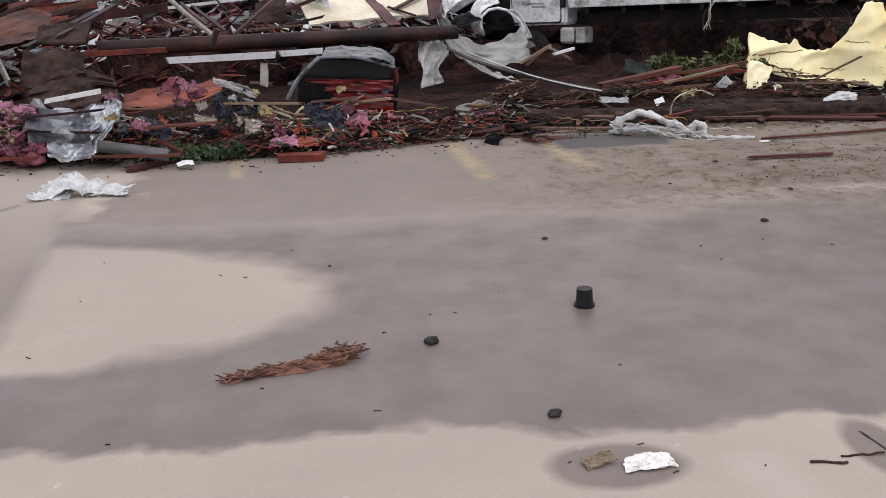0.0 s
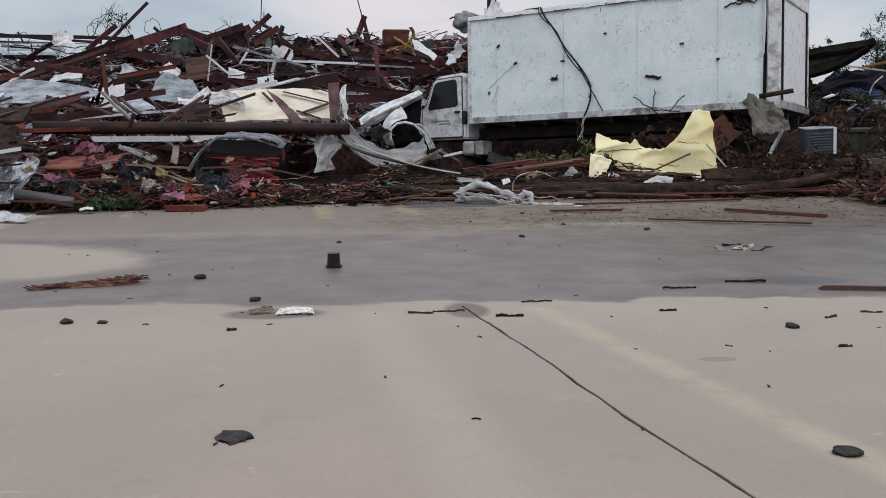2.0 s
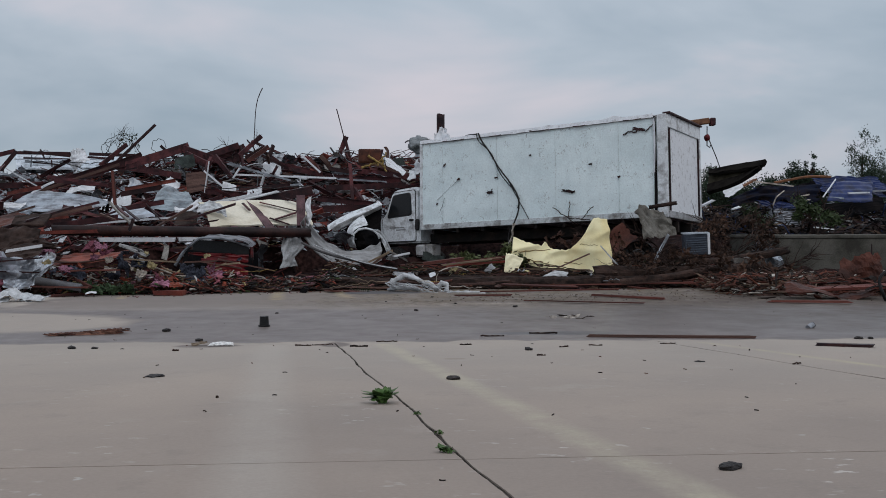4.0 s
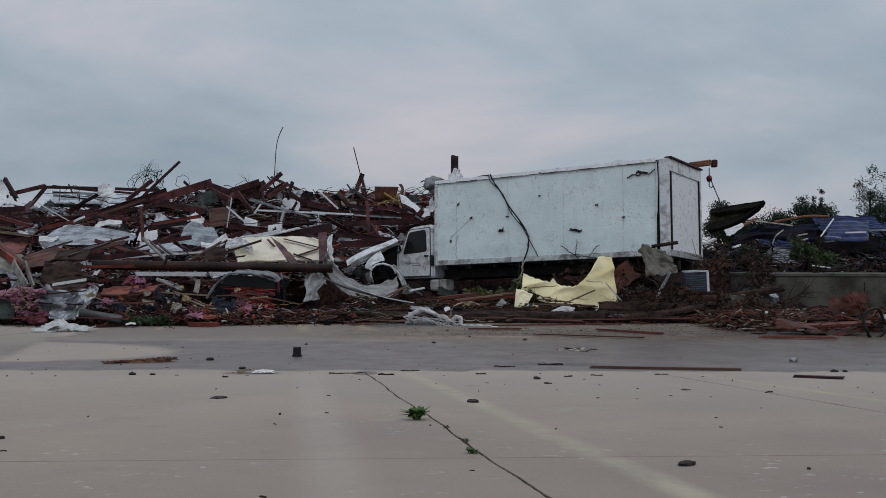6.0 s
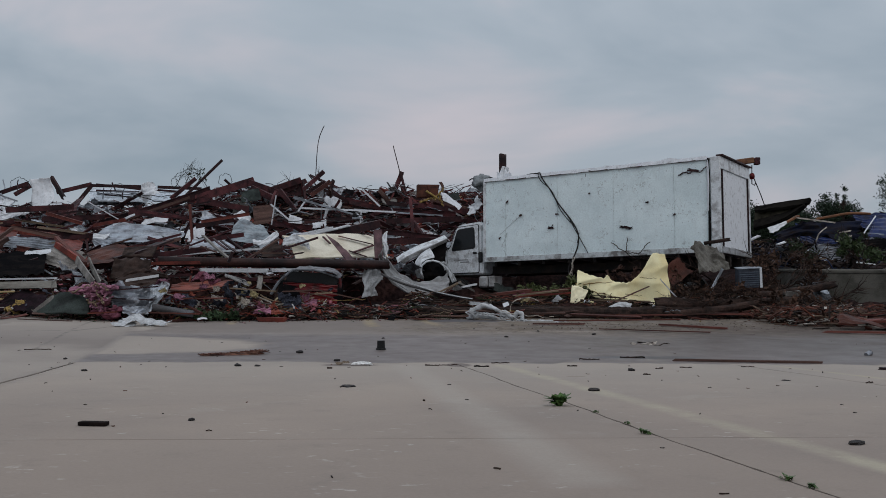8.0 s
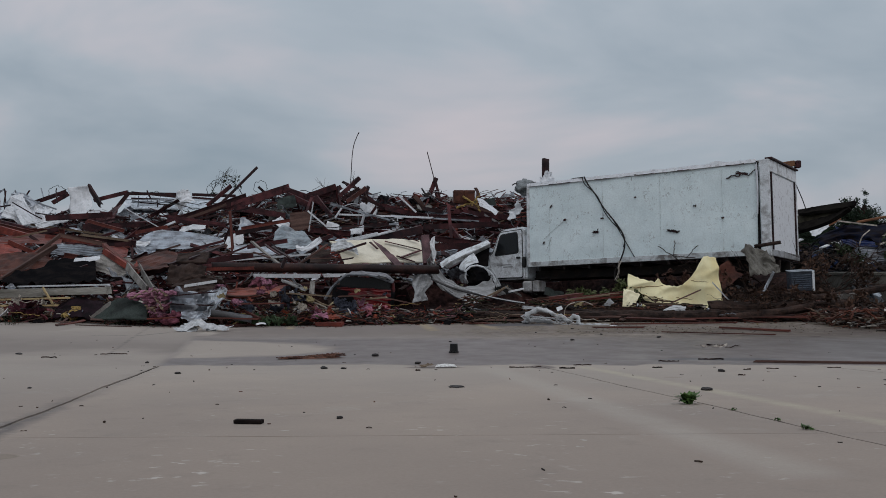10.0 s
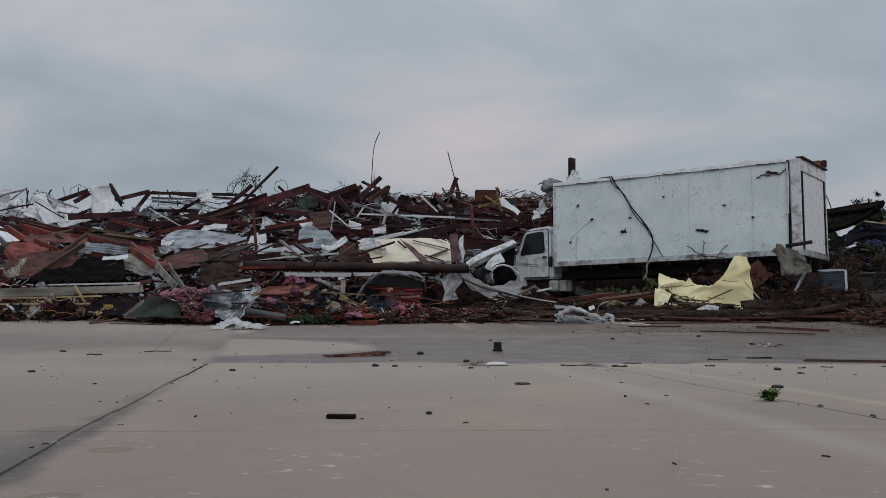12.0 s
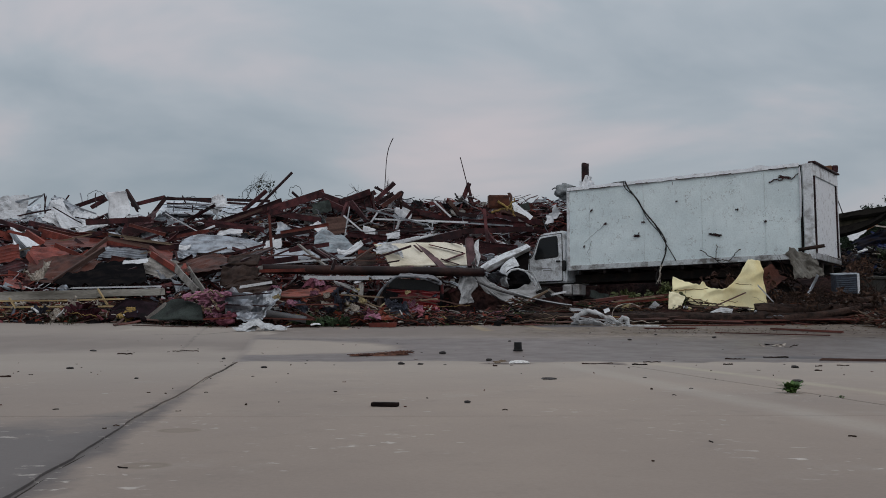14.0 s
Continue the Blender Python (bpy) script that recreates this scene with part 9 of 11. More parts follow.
# steel pipe standing on the truck's roof, in film
steel((1.62, 17.7, 4.0), (1.62, 17.7, 4.86), 0.24, 0.24, M_DARK, "pipe", name="stack_pipe", label="dark steel pipe standing on the truck roof", group="")
sheet(facing((1.62, 17.55, 4.12), (0.5, 0.05, 0.05), (0.1, 0.2, 0.8)), 0.36, 0.4, M_FILM, 0, 0.2, 0.2, 183, "plastic_film", "white film wrapped round the pipe on the roof", "plastic film", "plastic films", 0.004, 0.3)
M_COWL = material("grey_torn_cowl", (0.24, 0.26, 0.27), (0.09, 0.10, 0.10), 0.5, 0.0, 4.0, 0.5, 0.3)
cowl = clump_bm(0.32, 9, 0.8, 0.4, 4)
piece("torn_cowl", cowl, M_COWL, "torn grey cowl on the truck box corner", "cowl", pose(0.95, 17.75, 3.98, 10, -15, 20), smooth=True)
wire((0.55, 17.7, 4.02), (1.3, 17.6, 4.10), 0.02, 0.03, 0, M_CABLE, 184, 10, "cable", "loose black cable on the torn cowl")
ribbon([(1.42, 17.50, 4.05), (1.52, 17.46, 4.30), (1.60, 17.48, 4.46)], [(1.95, 17.40, 4.02), (1.86, 17.42, 4.22), (1.74, 17.46, 4.40)], M_FILM, 0.08, 187, "plastic_film", "white film bunched round the pipe on the roof", "plastic film", "plastic films", n=24)
# cable thrown over the box
CAB = [TRUCK @ Vector(p) for p in ((5.55, 0.06, 2.68), (5.42, 0.06, 2.42), (5.19, 0.05, 2.11), (4.91, 0.05, 1.66), (4.54, 0.06, 1.20), (4.30, 0.07, 0.82), (4.25, 0.08, 0.45), (4.40, 0.1, 0.03), (4.55, 0.14, -0.28), (4.50, 0.2, -0.6))]
cable = thing("roof_cable", "black cable thrown over the side of the truck box", "cable")
part("strand", tube_bm([catmull(CAB, i / 40) for i in range(41)], 0.021, 6), M_CABLE, cable, smooth=True)
part("strand", tube_bm([catmull(CAB[:7], i / 30) + TX * (0.06 * math.sin(i * 0.42) + 0.03) + TY * 0.02 for i in range(31)], 0.014, 6), M_CABLE, cable, smooth=True)
part("strand", tube_bm([TRUCK @ Vector(p) for p in ((4.62, 0.05, 1.3), (4.40, 0.05, 0.9), (4.12, 0.05, 0.42), (3.96, 0.05, 0.14))], 0.012, 6), M_CABLE, cable, smooth=True)
part("strand", tube_bm([TRUCK @ Vector(p) for p in ((6.3, -0.2, 2.66), (5.9, 0.0, 2.67), (5.6, 0.04, 2.66))], 0.018, 7), M_CABLE, cable, smooth=True)
for k in range(4):
    q = CAB[7] + TX * (0.03 * k - 0.05)
    wire(q, q + TX * (0.25 - 0.08 * k) + Vector((0, -0.2, -0.55)), 0.012, 0.03, 0, M_RAGW, 90 + k, 10, "frayed_strand", "frayed pale end of the roof cable", "strands")
# a twig and scars on the box side
for k, (x, z, dx, dz) in enumerate(((2.45, -0.10, 0.75, 0.50), (2.75, 0.10, -0.05, 0.42), (2.1, 0.02, 0.6, 0.06), (2.35, 0.02, -0.35, 0.34), (2.6, -0.2, -0.6, 0.16))):
    wire(TRUCK @ Vector((x, 0.12, z)), TRUCK @ Vector((x + dx, 0.10, z + dz)), 0.012, 0.03, 0, M_BARK, 40 + k, 8, "twig", "bare twig leaning on the truck side", "twigs")
for k, (x, z, L, h, a) in enumerate(((0.74, 2.29, 0.30, 0.07, -12), (5.21, 0.96, 0.16, 0.09, 10), (2.78, 0.83, 0.26, 0.06, -8), (2.62, 0.79, 0.12, 0.05, 20), (4.98, 1.36, 0.10, 0.04, 0), (6.72, 1.86, 0.10, 0.05, 40), (6.25, 1.40, 0.09, 0.05, 20), (3.9, 1.9, 0.06, 0.04, 20), (2.1, 1.5, 0.08, 0.04, 0), (7.0, 0.74, 0.07, 0.04, 60), (1.3, 1.1, 0.07, 0.05, 10))):
    part("scar", sheet_bm(L, h, 0, 0, 0.015, 200 + k, 14, 6, 0, 0.006, 0.9), M_DARK, truck, "dark gash in the box side", at=pose(x, 0.034, z, 90, a, 0))
part("tear", tube_bm([catmull([(1.17, 0.03, 2.18), (0.99, 0.03, 2.26), (0.84, 0.03, 2.22), (0.74, 0.03, 2.29), (0.55, 0.03, 2.23), (0.43, 0.03, 2.32), (0.28, 0.03, 2.42)], i / 30) + Vector((0, 0, 0.012 * math.sin(i * 2.1))) for i in range(31)], 0.018, 5, 0.3), M_DARK, truck, "jagged black tear in the box side")
for k, (xa, za, xb, zb) in enumerate(((7.0, 0.85, 6.2, 1.45), (6.9, 0.5, 6.72, 0.9))):
    part("scratch", tube_bm([TRUCK_IN @ p for p in wander(TRUCK @ Vector((xa, 0.028, za)), TRUCK @ Vector((xb, 0.028, zb)), 16, 0.012, random.Random(k))], 0.005, 5), M_RAIL, truck, "dark scratch across the box side")

M_TORN = material("torn_grey_green_panel", (0.2, 0.19, 0.165), (0.085, 0.076, 0.064), 0.7, 0.0, 3.0, 0.6, 0.2)
# things behind and beside the truck's tail
sheet(facing((6.80, 12.5, 1.58), (0.75, -0.1, 0.30), (-0.2, 0.35, 0.9)), 0.80, 0.80, M_TORN, 0, 0.42, 0.7, 185, "torn_board", "torn grey panel hanging at the truck tail", "panel", "panels", 0.01, 0.25)
steel((6.65, 12.50, 1.92), (7.34, 12.55, 2.03), 0.1, 0.1, M_BARK, "pipe", name="broken_branch", label="broken branch resting at the truck tail", group="")
unit = thing("cooling_unit", "dented white cooling unit standing in brush", "cooling unit", pose(7.66, 12.0, 1.02, 4, -3, -6) @ Matrix.Diagonal((0.86, 0.86, 0.84, 1)))
part("body", box_bm(0.68, 0.5, 0.6, 0.02), M_UNIT, unit)
part("lid", box_bm(0.72, 0.54, 0.03, 0.012, at=(0, 0, 0.31)), M_BLUEFILM, unit, "white lid")
for k in range(7):
    part("louvre", box_bm(0.56, 0.02, 0.03, 0.004, at=(-0.02, -0.262, -0.2 + 0.065 * k)), M_BLUEGREY, unit)
part("side_frame", box_bm(0.07, 0.06, 0.6, 0.01, at=(0.32, -0.25, 0)), M_WHITE, unit)
steel((6.5, 12.1, 0.3), (7.1, 12.3, 1.25), 0.06, 0.05, M_GALV, "box", label="bent galvanised bar leaning in the brush", bend=0.1)
ribbon([(9.64, 13.40, 1.07), (9.85, 13.20, 1.01), (10.02, 13.00, 0.77), (10.19, 12.80, 0.47)], [(9.33, 12.90, 0.84), (9.42, 12.70, 0.61), (9.55, 12.50, 0.43), (9.71, 12.40, 0.27)], M_BLACKGLOSS, 0.10, 186, "glossy_panel", "glossy dark wrapped panel leaning in the debris", "panel", "panels", n=30)
ribbon([(9.60, 13.30, 1.05), (9.73, 13.20, 1.02), (9.90, 12.90, 0.81), (10.08, 12.70, 0.61)], [(9.54, 13.10, 0.99), (9.68, 12.90, 0.84), (9.79, 12.60, 0.65), (9.90, 12.50, 0.57)], M_BLUEFILM, 0.05, 375, "plastic_film", "pale blue film lying over the dark panel", "plastic film", "plastic films", n=24)
piece("foam_chunk", clump_bm(0.12, 0, 0.35, 0.9, 3), M_RAGW, "broken chunk of pale cream foam", "foam chunk", Matrix.Translation((8.42, 11.70, 0.32)) @ Matrix.Diagonal((2.2, 1, 1, 1)), "foam chunks")
piece("foam_chunk", clump_bm(0.14, 1, 0.35, 0.9, 3), M_RAGW, "broken chunk of pale cream foam", "foam chunk", Matrix.Translation((8.81, 11.70, 0.39)) @ Matrix.Diagonal((1.8, 1, 1, 1)), "foam chunks")
piece("foam_chunk", clump_bm(0.07, 2, 0.35, 0.9, 3), M_RAGW, "broken chunk of pale cream foam", "foam chunk", Matrix.Translation((9.03, 11.70, 0.43)) @ Matrix.Diagonal((1.3, 1, 1, 1)), "foam chunks")
piece("foam_chunk", clump_bm(0.13, 3, 0.35, 0.9, 3), M_RAGW, "broken chunk of pale cream foam", "foam chunk", Matrix.Translation((8.39, 11.70, 0.58)) @ Matrix.Diagonal((1.0, 1, 1, 1)), "foam chunks")
piece("foam_chunk", clump_bm(0.07, 4, 0.35, 0.9, 3), M_RAGW, "broken chunk of pale cream foam", "foam chunk", Matrix.Translation((10.05, 11.70, 0.32)) @ Matrix.Diagonal((2.2, 1, 1, 1)), "foam chunks")
lumber((8.3, 11.2, 0.62), (8.75, 11.2, 0.66), 0.2, 0.12, M_GREY, 0, "pale_block", "pale broken block in the debris", "", 6)
log((7.6, 11.3, 0.55), (9.8, 11.7, 0.85), 0.10, 9, "red-brown fallen branch on the debris")

# dark roof slab and blue cladding beyond the truck
slab_roof = thing("roof_slab", "dark forked roof slab tipped up in the wreckage", "roof slab")
part("upper_deck", ribbon_bm([(10.29, 19.40, 3.23), (10.90, 18.40, 3.34), (11.41, 17.40, 3.41)], [(10.14, 19.00, 3.08), (10.74, 18.00, 3.13), (11.26, 17.20, 3.23)], 0.03, 301, 24, 8, 0.09), M_DARKROOF, slab_roof)
part("soffit", ribbon_bm([(10.23, 19.30, 3.09), (10.72, 18.40, 3.17), (11.15, 17.60, 3.26)], [(10.12, 19.00, 2.68), (10.65, 18.20, 2.89), (11.11, 17.50, 3.19)], 0.02, 303, 20, 6, 0.02), M_SOFFIT, slab_roof, "olive-brown lining between the decks")
part("lower_deck", ribbon_bm([(10.15, 19.00, 2.73), (10.83, 18.20, 2.96), (11.34, 17.50, 3.30)], [(10.00, 18.60, 2.46), (10.67, 17.80, 2.73), (11.15, 17.20, 3.13)], 0.03, 302, 24, 8, 0.12), M_DARKROOF, slab_roof)
ribbon([(11.42, 21.00, 2.91), (11.72, 21.00, 3.00), (11.87, 20.80, 2.81)], [(11.15, 20.80, 2.66), (11.21, 20.60, 2.43), (11.43, 20.60, 2.53)], M_FILM, 0.07, 188, "metal_sheet", "torn white sheet on the far wreckage", "metal sheet", "metal sheets", n=20)
piece("rafter", tube_bm(curve_pts(*[(13.55, 22.50, 3.03), (14.14, 22.60, 3.14), (14.77, 22.80, 3.25), (15.32, 23.00, 3.28), (15.87, 23.20, 3.27)], n=8), 0.05, 6), M_WOODORANGE, "long bent orange-brown rafter on the far wreckage", "rafter")
lumber((11.96, 21.50, 2.80), (12.72, 22.00, 3.14), 0.12, 0.06, M_WOODORANGE, 0, "plank", "short orange-brown plank on the far wreckage", "planks", 376)
lumber((12.60, 21.80, 3.04), (13.93, 21.80, 2.88), 0.06, 0.05, M_RAGW, 0, "lath", "thin pale lath on the far wreckage", "laths", 377)
piece("strand", tube_bm(curve_pts(*[(12.57, 20.00, 2.15), (12.67, 20.00, 2.42), (13.01, 20.20, 2.65)], n=8), 0.022, 6), M_RAGW, "pale broken branch standing on the far wreckage", "strand", None, "strands")
ribbon([(11.75, 22.00, 2.44), (12.85, 22.50, 2.84), (14.29, 23.00, 2.98), (15.40, 23.00, 3.01)], [(11.32, 20.50, 2.18), (12.24, 20.80, 2.33), (13.35, 21.00, 2.30), (14.55, 21.20, 2.35)], M_NAVY, 0.30, 378, "roofing_sheet", "dark navy roofing sheet on the far wreckage", "roofing sheet", "roofing sheets", n=40)
lumber((11.06, 19.50, 2.03), (11.34, 19.60, 2.12), 0.16, 0.04, M_WHITE, 0, "pale_scrap", "pale broken scrap on the far wreckage", "pale scraps", 380)
lumber((11.45, 19.30, 1.98), (11.83, 19.30, 1.94), 0.1, 0.04, M_RAGW, 0, "pale_scrap", "pale broken scrap on the far wreckage", "pale scraps", 381)
lumber((10.10, 19.60, 2.15), (10.53, 19.80, 2.33), 0.18, 0.04, M_WHITE, 0, "pale_scrap", "pale broken scrap on the far wreckage", "pale scraps", 382)
lumber((13.21, 19.80, 2.15), (13.76, 20.00, 2.35), 0.06, 0.04, M_RAGW, 0, "pale_scrap", "pale broken scrap on the far wreckage", "pale scraps", 383)
lumber((13.16, 18.20, 1.44), (13.77, 18.20, 1.37), 0.1, 0.04, M_WHITE, 0, "pale_scrap", "pale broken scrap on the far wreckage", "pale scraps", 384)
lumber((11.95, 18.30, 1.52), (12.23, 18.30, 1.57), 0.1, 0.04, M_PALEWOOD, 0, "pale_scrap", "pale broken scrap on the far wreckage", "pale scraps", 385)
lumber((13.60, 20.50, 2.47), (14.01, 20.60, 2.54), 0.07, 0.04, M_RAGW, 0, "pale_scrap", "pale broken scrap on the far wreckage", "pale scraps", 386)
lumber((13.10, 18.60, 1.73), (13.38, 18.60, 1.69), 0.5, 0.04, M_GREY, 0, "pale_scrap", "pale broken scrap on the far wreckage", "pale scraps", 387)
for k, (x, y, z, L, W, m_) in enumerate(((16.9, 24, 2.95, 2.6, 1.0, M_BLUE), (15.2, 24.4, 2.7, 1.8, 0.9, M_BLACK), (18.4, 24.6, 2.9, 2.4, 1.1, M_BLUE), (14.0, 23.6, 2.4, 1.6, 1.0, M_BLUE), (19.6, 24.6, 2.4, 2.4, 1.0, M_BLACK), (16.5, 23, 2.0, 2.5, 0.9, M_BLACK))):
    sheet(facing((x, y, z), (1, 0.05, 0.08 * (k % 3 - 1)), (0, 0.7, 0.6)), L, W, m_, 6, 0.10, 0.15, 310 + k, label="blue ribbed roofing sheet on the far wreckage" if m_ is M_BLUE else "black roofing sheet on the far wreckage")
steel((14.65, 21.00, 2.46), (15.53, 22.00, 3.13), 0.03, 0.04, M_WHITE, "box", label="white rail on the blue sheets")
ribbon([(15.55, 22.00, 3.02), (16.18, 22.30, 3.07), (17.10, 22.60, 3.05)], [(14.59, 20.60, 2.33), (15.26, 20.60, 2.27), (16.23, 20.80, 2.29)], M_BLUE, 0.05, 379, "roofing_sheet", "blue ribbed roofing sheet on the far wreckage", "roofing sheet", "roofing sheets", n=30, ribs=5, depth=0.06)
steel((14.68, 20.80, 2.45), (15.23, 20.70, 2.41), 0.06, 0.06, M_BLUEFILM, "box", label="pale rail on the blue sheets")
steel((15.51, 21.00, 2.60), (16.35, 21.20, 2.63), 0.04, 0.05, M_WHITE, "box", label="white rail on the blue sheets")
steel((16.9, 23.3, 2.75), (18.6, 23.4, 2.8), 0.05, 0.05, M_GALV, "box", label="white rail on the blue sheets")

# loading dock wall
dock = thing("dock_wall", "weathered concrete loading dock with a level top", "wall", pose(15.4, 16.1, 0.0), kind="structure")
part("wall", box_bm(9.8, 4.0, 1.25, 0.02, at=(0, 0, 0.5)), M_CONC, dock)
part("coping", box_bm(9.9, 4.06, 0.10, 0.02, at=(0, 0, 1.17)), M_CONC, dock)
for x in (-2.4, 0.2, 2.8):
    part("joint", box_bm(0.03, 0.012, 1.05, 0, at=(x, -2.0, 0.45)), M_DARK, dock)

# low mound of wet red-brown rubble at the dock's foot
def mound_bm(x0, x1, y0, y1, h, seed):
    bm = bmesh.new()
    nx, ny = 60, 26
    grid = []
    for i in range(nx + 1):
        row = []
        for j in range(ny + 1):
            u, v = i / nx, j / ny
            x, y = x0 + (x1 - x0) * u, y0 + (y1 - y0) * v
            c = Vector((x, y, seed))
            rim = min(1.0, 5 * u, 6 * (1 - u), 3.0 * v, 4 * (1 - v))
            z = ground_z(y) - 0.02 + max(0.0, rim) * h * (0.6 + 0.7 * noise.noise(c * 0.9) + 0.45 * noise.noise(c * 2.7) + 0.25 * abs(noise.noise(c * 7)))
            row.append(bm.verts.new((x, y + 0.25 * noise.noise(c * 1.3), z)))
        grid.append(row)
    for a, b in zip(grid, grid[1:]):
        for j in range(ny):
            bm.faces.new((a[j], b[j], b[j + 1], a[j + 1]))
    return bm


M_REDMUD = material("wet_red_rubble", (0.095, 0.048, 0.036), (0.035, 0.02, 0.015), 0.8, 0.0, 2.5, 0.6, 0.9, 14, 0.5, gloss=0.12)
piece("dock_rubble", mound_bm(7.4, 15.0, 7.3, 10.2, 0.34, 3), M_REDMUD, "low mound of wet red-brown rubble before the dock", "rubble", kind="stuff")

M_BELLY = material("wet_brown_rubble", (0.085, 0.046, 0.038), (0.035, 0.020, 0.017), 0.8, 0.0, 2.5, 0.6, 0.9, 14, 0.5, gloss=0.12)
piece("belly_rubble", mound_bm(-0.2, 3.4, 10.9, 13.2, 0.42, 8), M_BELLY, "low mound of wet brown rubble before the truck", "rubble", kind="stuff")
lumber((0.52, 11.20, 0.53), (1.99, 11.90, 0.68), 0.16, 0.07, M_REDWOOD, label="long wet red plank before the truck", seed=360)
lumber((0.74, 11.00, 0.50), (3.07, 11.80, 0.62), 0.07, 0.05, M_RED, label="long wet red plank before the truck", seed=361)
lumber((1.49, 11.00, 0.56), (3.09, 11.90, 0.72), 0.05, 0.04, M_PALEWOOD, label="thin pale lath before the truck", seed=362)
piece("strand", tube_bm(curve_pts(*[(1.33, 10.00, 0.19), (1.35, 10.00, 0.38), (1.49, 10.10, 0.50), (1.81, 10.20, 0.55), (2.04, 10.20, 0.46)], n=10), 0.012, 6), M_RAGW, "pale curved strand standing from the logs", "strand", None, "strands")
soft("rag", "pale yellow wet rag on the logs", "rag", M_RAGY, *(1.71, 10.40, 0.49), 0.09, 363, 0.6, "rags")

# bent sheet, hose hoop and boards at the dock's foot
sheet(facing((8.6, 6.6, 0.16), (1.3, -0.15, 0.02), (0, 1, 0.35)), 1.6, 0.5, M_RUSTSHEET, 0, 0.12, 0.2, 191, "rust_sheet", "bent rust-brown sheet on the ground", "metal sheet", "metal sheets", 0.01, 0.15)
sheet(facing((9.7, 7.6, 0.40), (0.5, -0.15, 0.1), (-0.1, 0.3, 0.9)), 0.75, 0.9, M_RUSTSHEET, 0, 0.18, 0.3, 192, "rust_sheet", "bent rust-brown sheet standing at the dock", "metal sheet", "metal sheets", 0.01, 0.2)
sheet(facing((10.4, 6.6, 0.30), (0.5, 0.1, 0.1), (0.1, 0.4, 0.8)), 0.8, 0.6, M_GALV, 0, 0.16, 0.3, 193)
hoop = tube_bm([(0.26 * math.cos(q), 0.04 * math.sin(3 * q), 0.3 * math.sin(q) + 0.3) for q in np.linspace(0, 6.1, 22)], 0.03, 7)
piece("hose_hoop", hoop, M_CABLE, "black hose hoop standing on the ground", "hose", pose(9.5, 6.1, 0.02, 0, 0, 20), smooth=True)
lumber((7.2, 5.9, 0.07), (8.5, 5.55, 0.08), 0.08, 0.04, M_REDWOOD, 0, label="long brown plank on the concrete", seed=71)
lumber((7.9, 6.9, 0.2), (9.6, 6.5, 0.3), 0.2, 0.05, M_REDWOOD, 10, label="wet red plank in the dock debris", seed=72)
lumber((8.6, 7.6, 0.3), (10.6, 7.2, 0.36), 0.2, 0.05, M_REDWOOD, -8, label="wet red plank in the dock debris", seed=73)

# crane boom tip with its hook block
crane = thing("crane_boom", "worn yellow crane boom with a red hook block", "crane", pose(10.9, 21.4, 5.03) @ Matrix.Diagonal((0.60, 0.60, 0.60, 1)))
part("boom", section_bm(rect(0.45, 0.55), 14, 4), M_YELLOW, crane, at=pose(-6.8, 3.0, -2.6, 0, -19, -23))
part("boom_tip", box_bm(1.3, 0.4, 0.34, 0.04), M_YELLOW, crane, "brown boom tip", at=pose(-0.70, 0, 0.02, 0, -8, 0))
part("head", box_bm(0.30, 0.45, 0.44, 0.05, at=(0.15, 0, 0.05)), M_RUST, crane, "dark boom head")
hook = part("hook_block", clump_bm(0.17, 3, 1.2, 0.15, 3), M_CARRED, crane, "red hook block", at=pose(-0.15, 0, -0.85), smooth=True)
part("hoist_rope", tube_bm([(-0.15, 0, -0.2), (-0.15, 0, -0.7)], 0.03, 5), M_CABLE, crane)
part("hook", tube_bm([(-0.15, 0, -1.05), (-0.15, 0, -1.3), (0.0, 0, -1.4), (0.08, 0, -1.25)], 0.035, 6), M_CABLE, crane)
part("tag_line", tube_bm([(-0.1, 0, -0.8), (0.4, 0, -2.0), (0.75, 0, -3.0)], 0.03, 5), M_CABLE, crane)
part("mast", section_bm(rect(0.8, 0.8), 5.6, 2), M_YELLOW, crane, at=pose(-13.4, 5.8, -4.75, 0, 90, 0))


# thin wires looping over the crest
for k, (x, y, z, r) in enumerate(((-11.7, 29.6, 5.0, 0.5), (-12.1, 29.8, 4.9, 0.35), (-10.0, 29.6, 5.0, 0.3), (-18.5, 28, 4.6, 0.4), (-7.2, 29, 4.6, 0.45), (-14.6, 29, 4.5, 0.3))):
    rng = random.Random(40 + k)
    loop = [(x + r * math.cos(q) * (1 + 0.1 * rng.uniform(-1, 1)), y + 0.1 * rng.uniform(-1, 1), z + r * 0.9 * math.sin(q) + 0.05 * rng.uniform(-1, 1)) for q in np.linspace(-0.6, 3.9 + rng.uniform(-0.5, 1.5), 18)]
    loop = [catmull(loop, i / 60) for i in range(61)]
    piece("wire_loop", tube_bm(loop, 0.011, 5), M_CABLE, "thin wire looping over the crest", "wire", None, "wires", smooth=True)
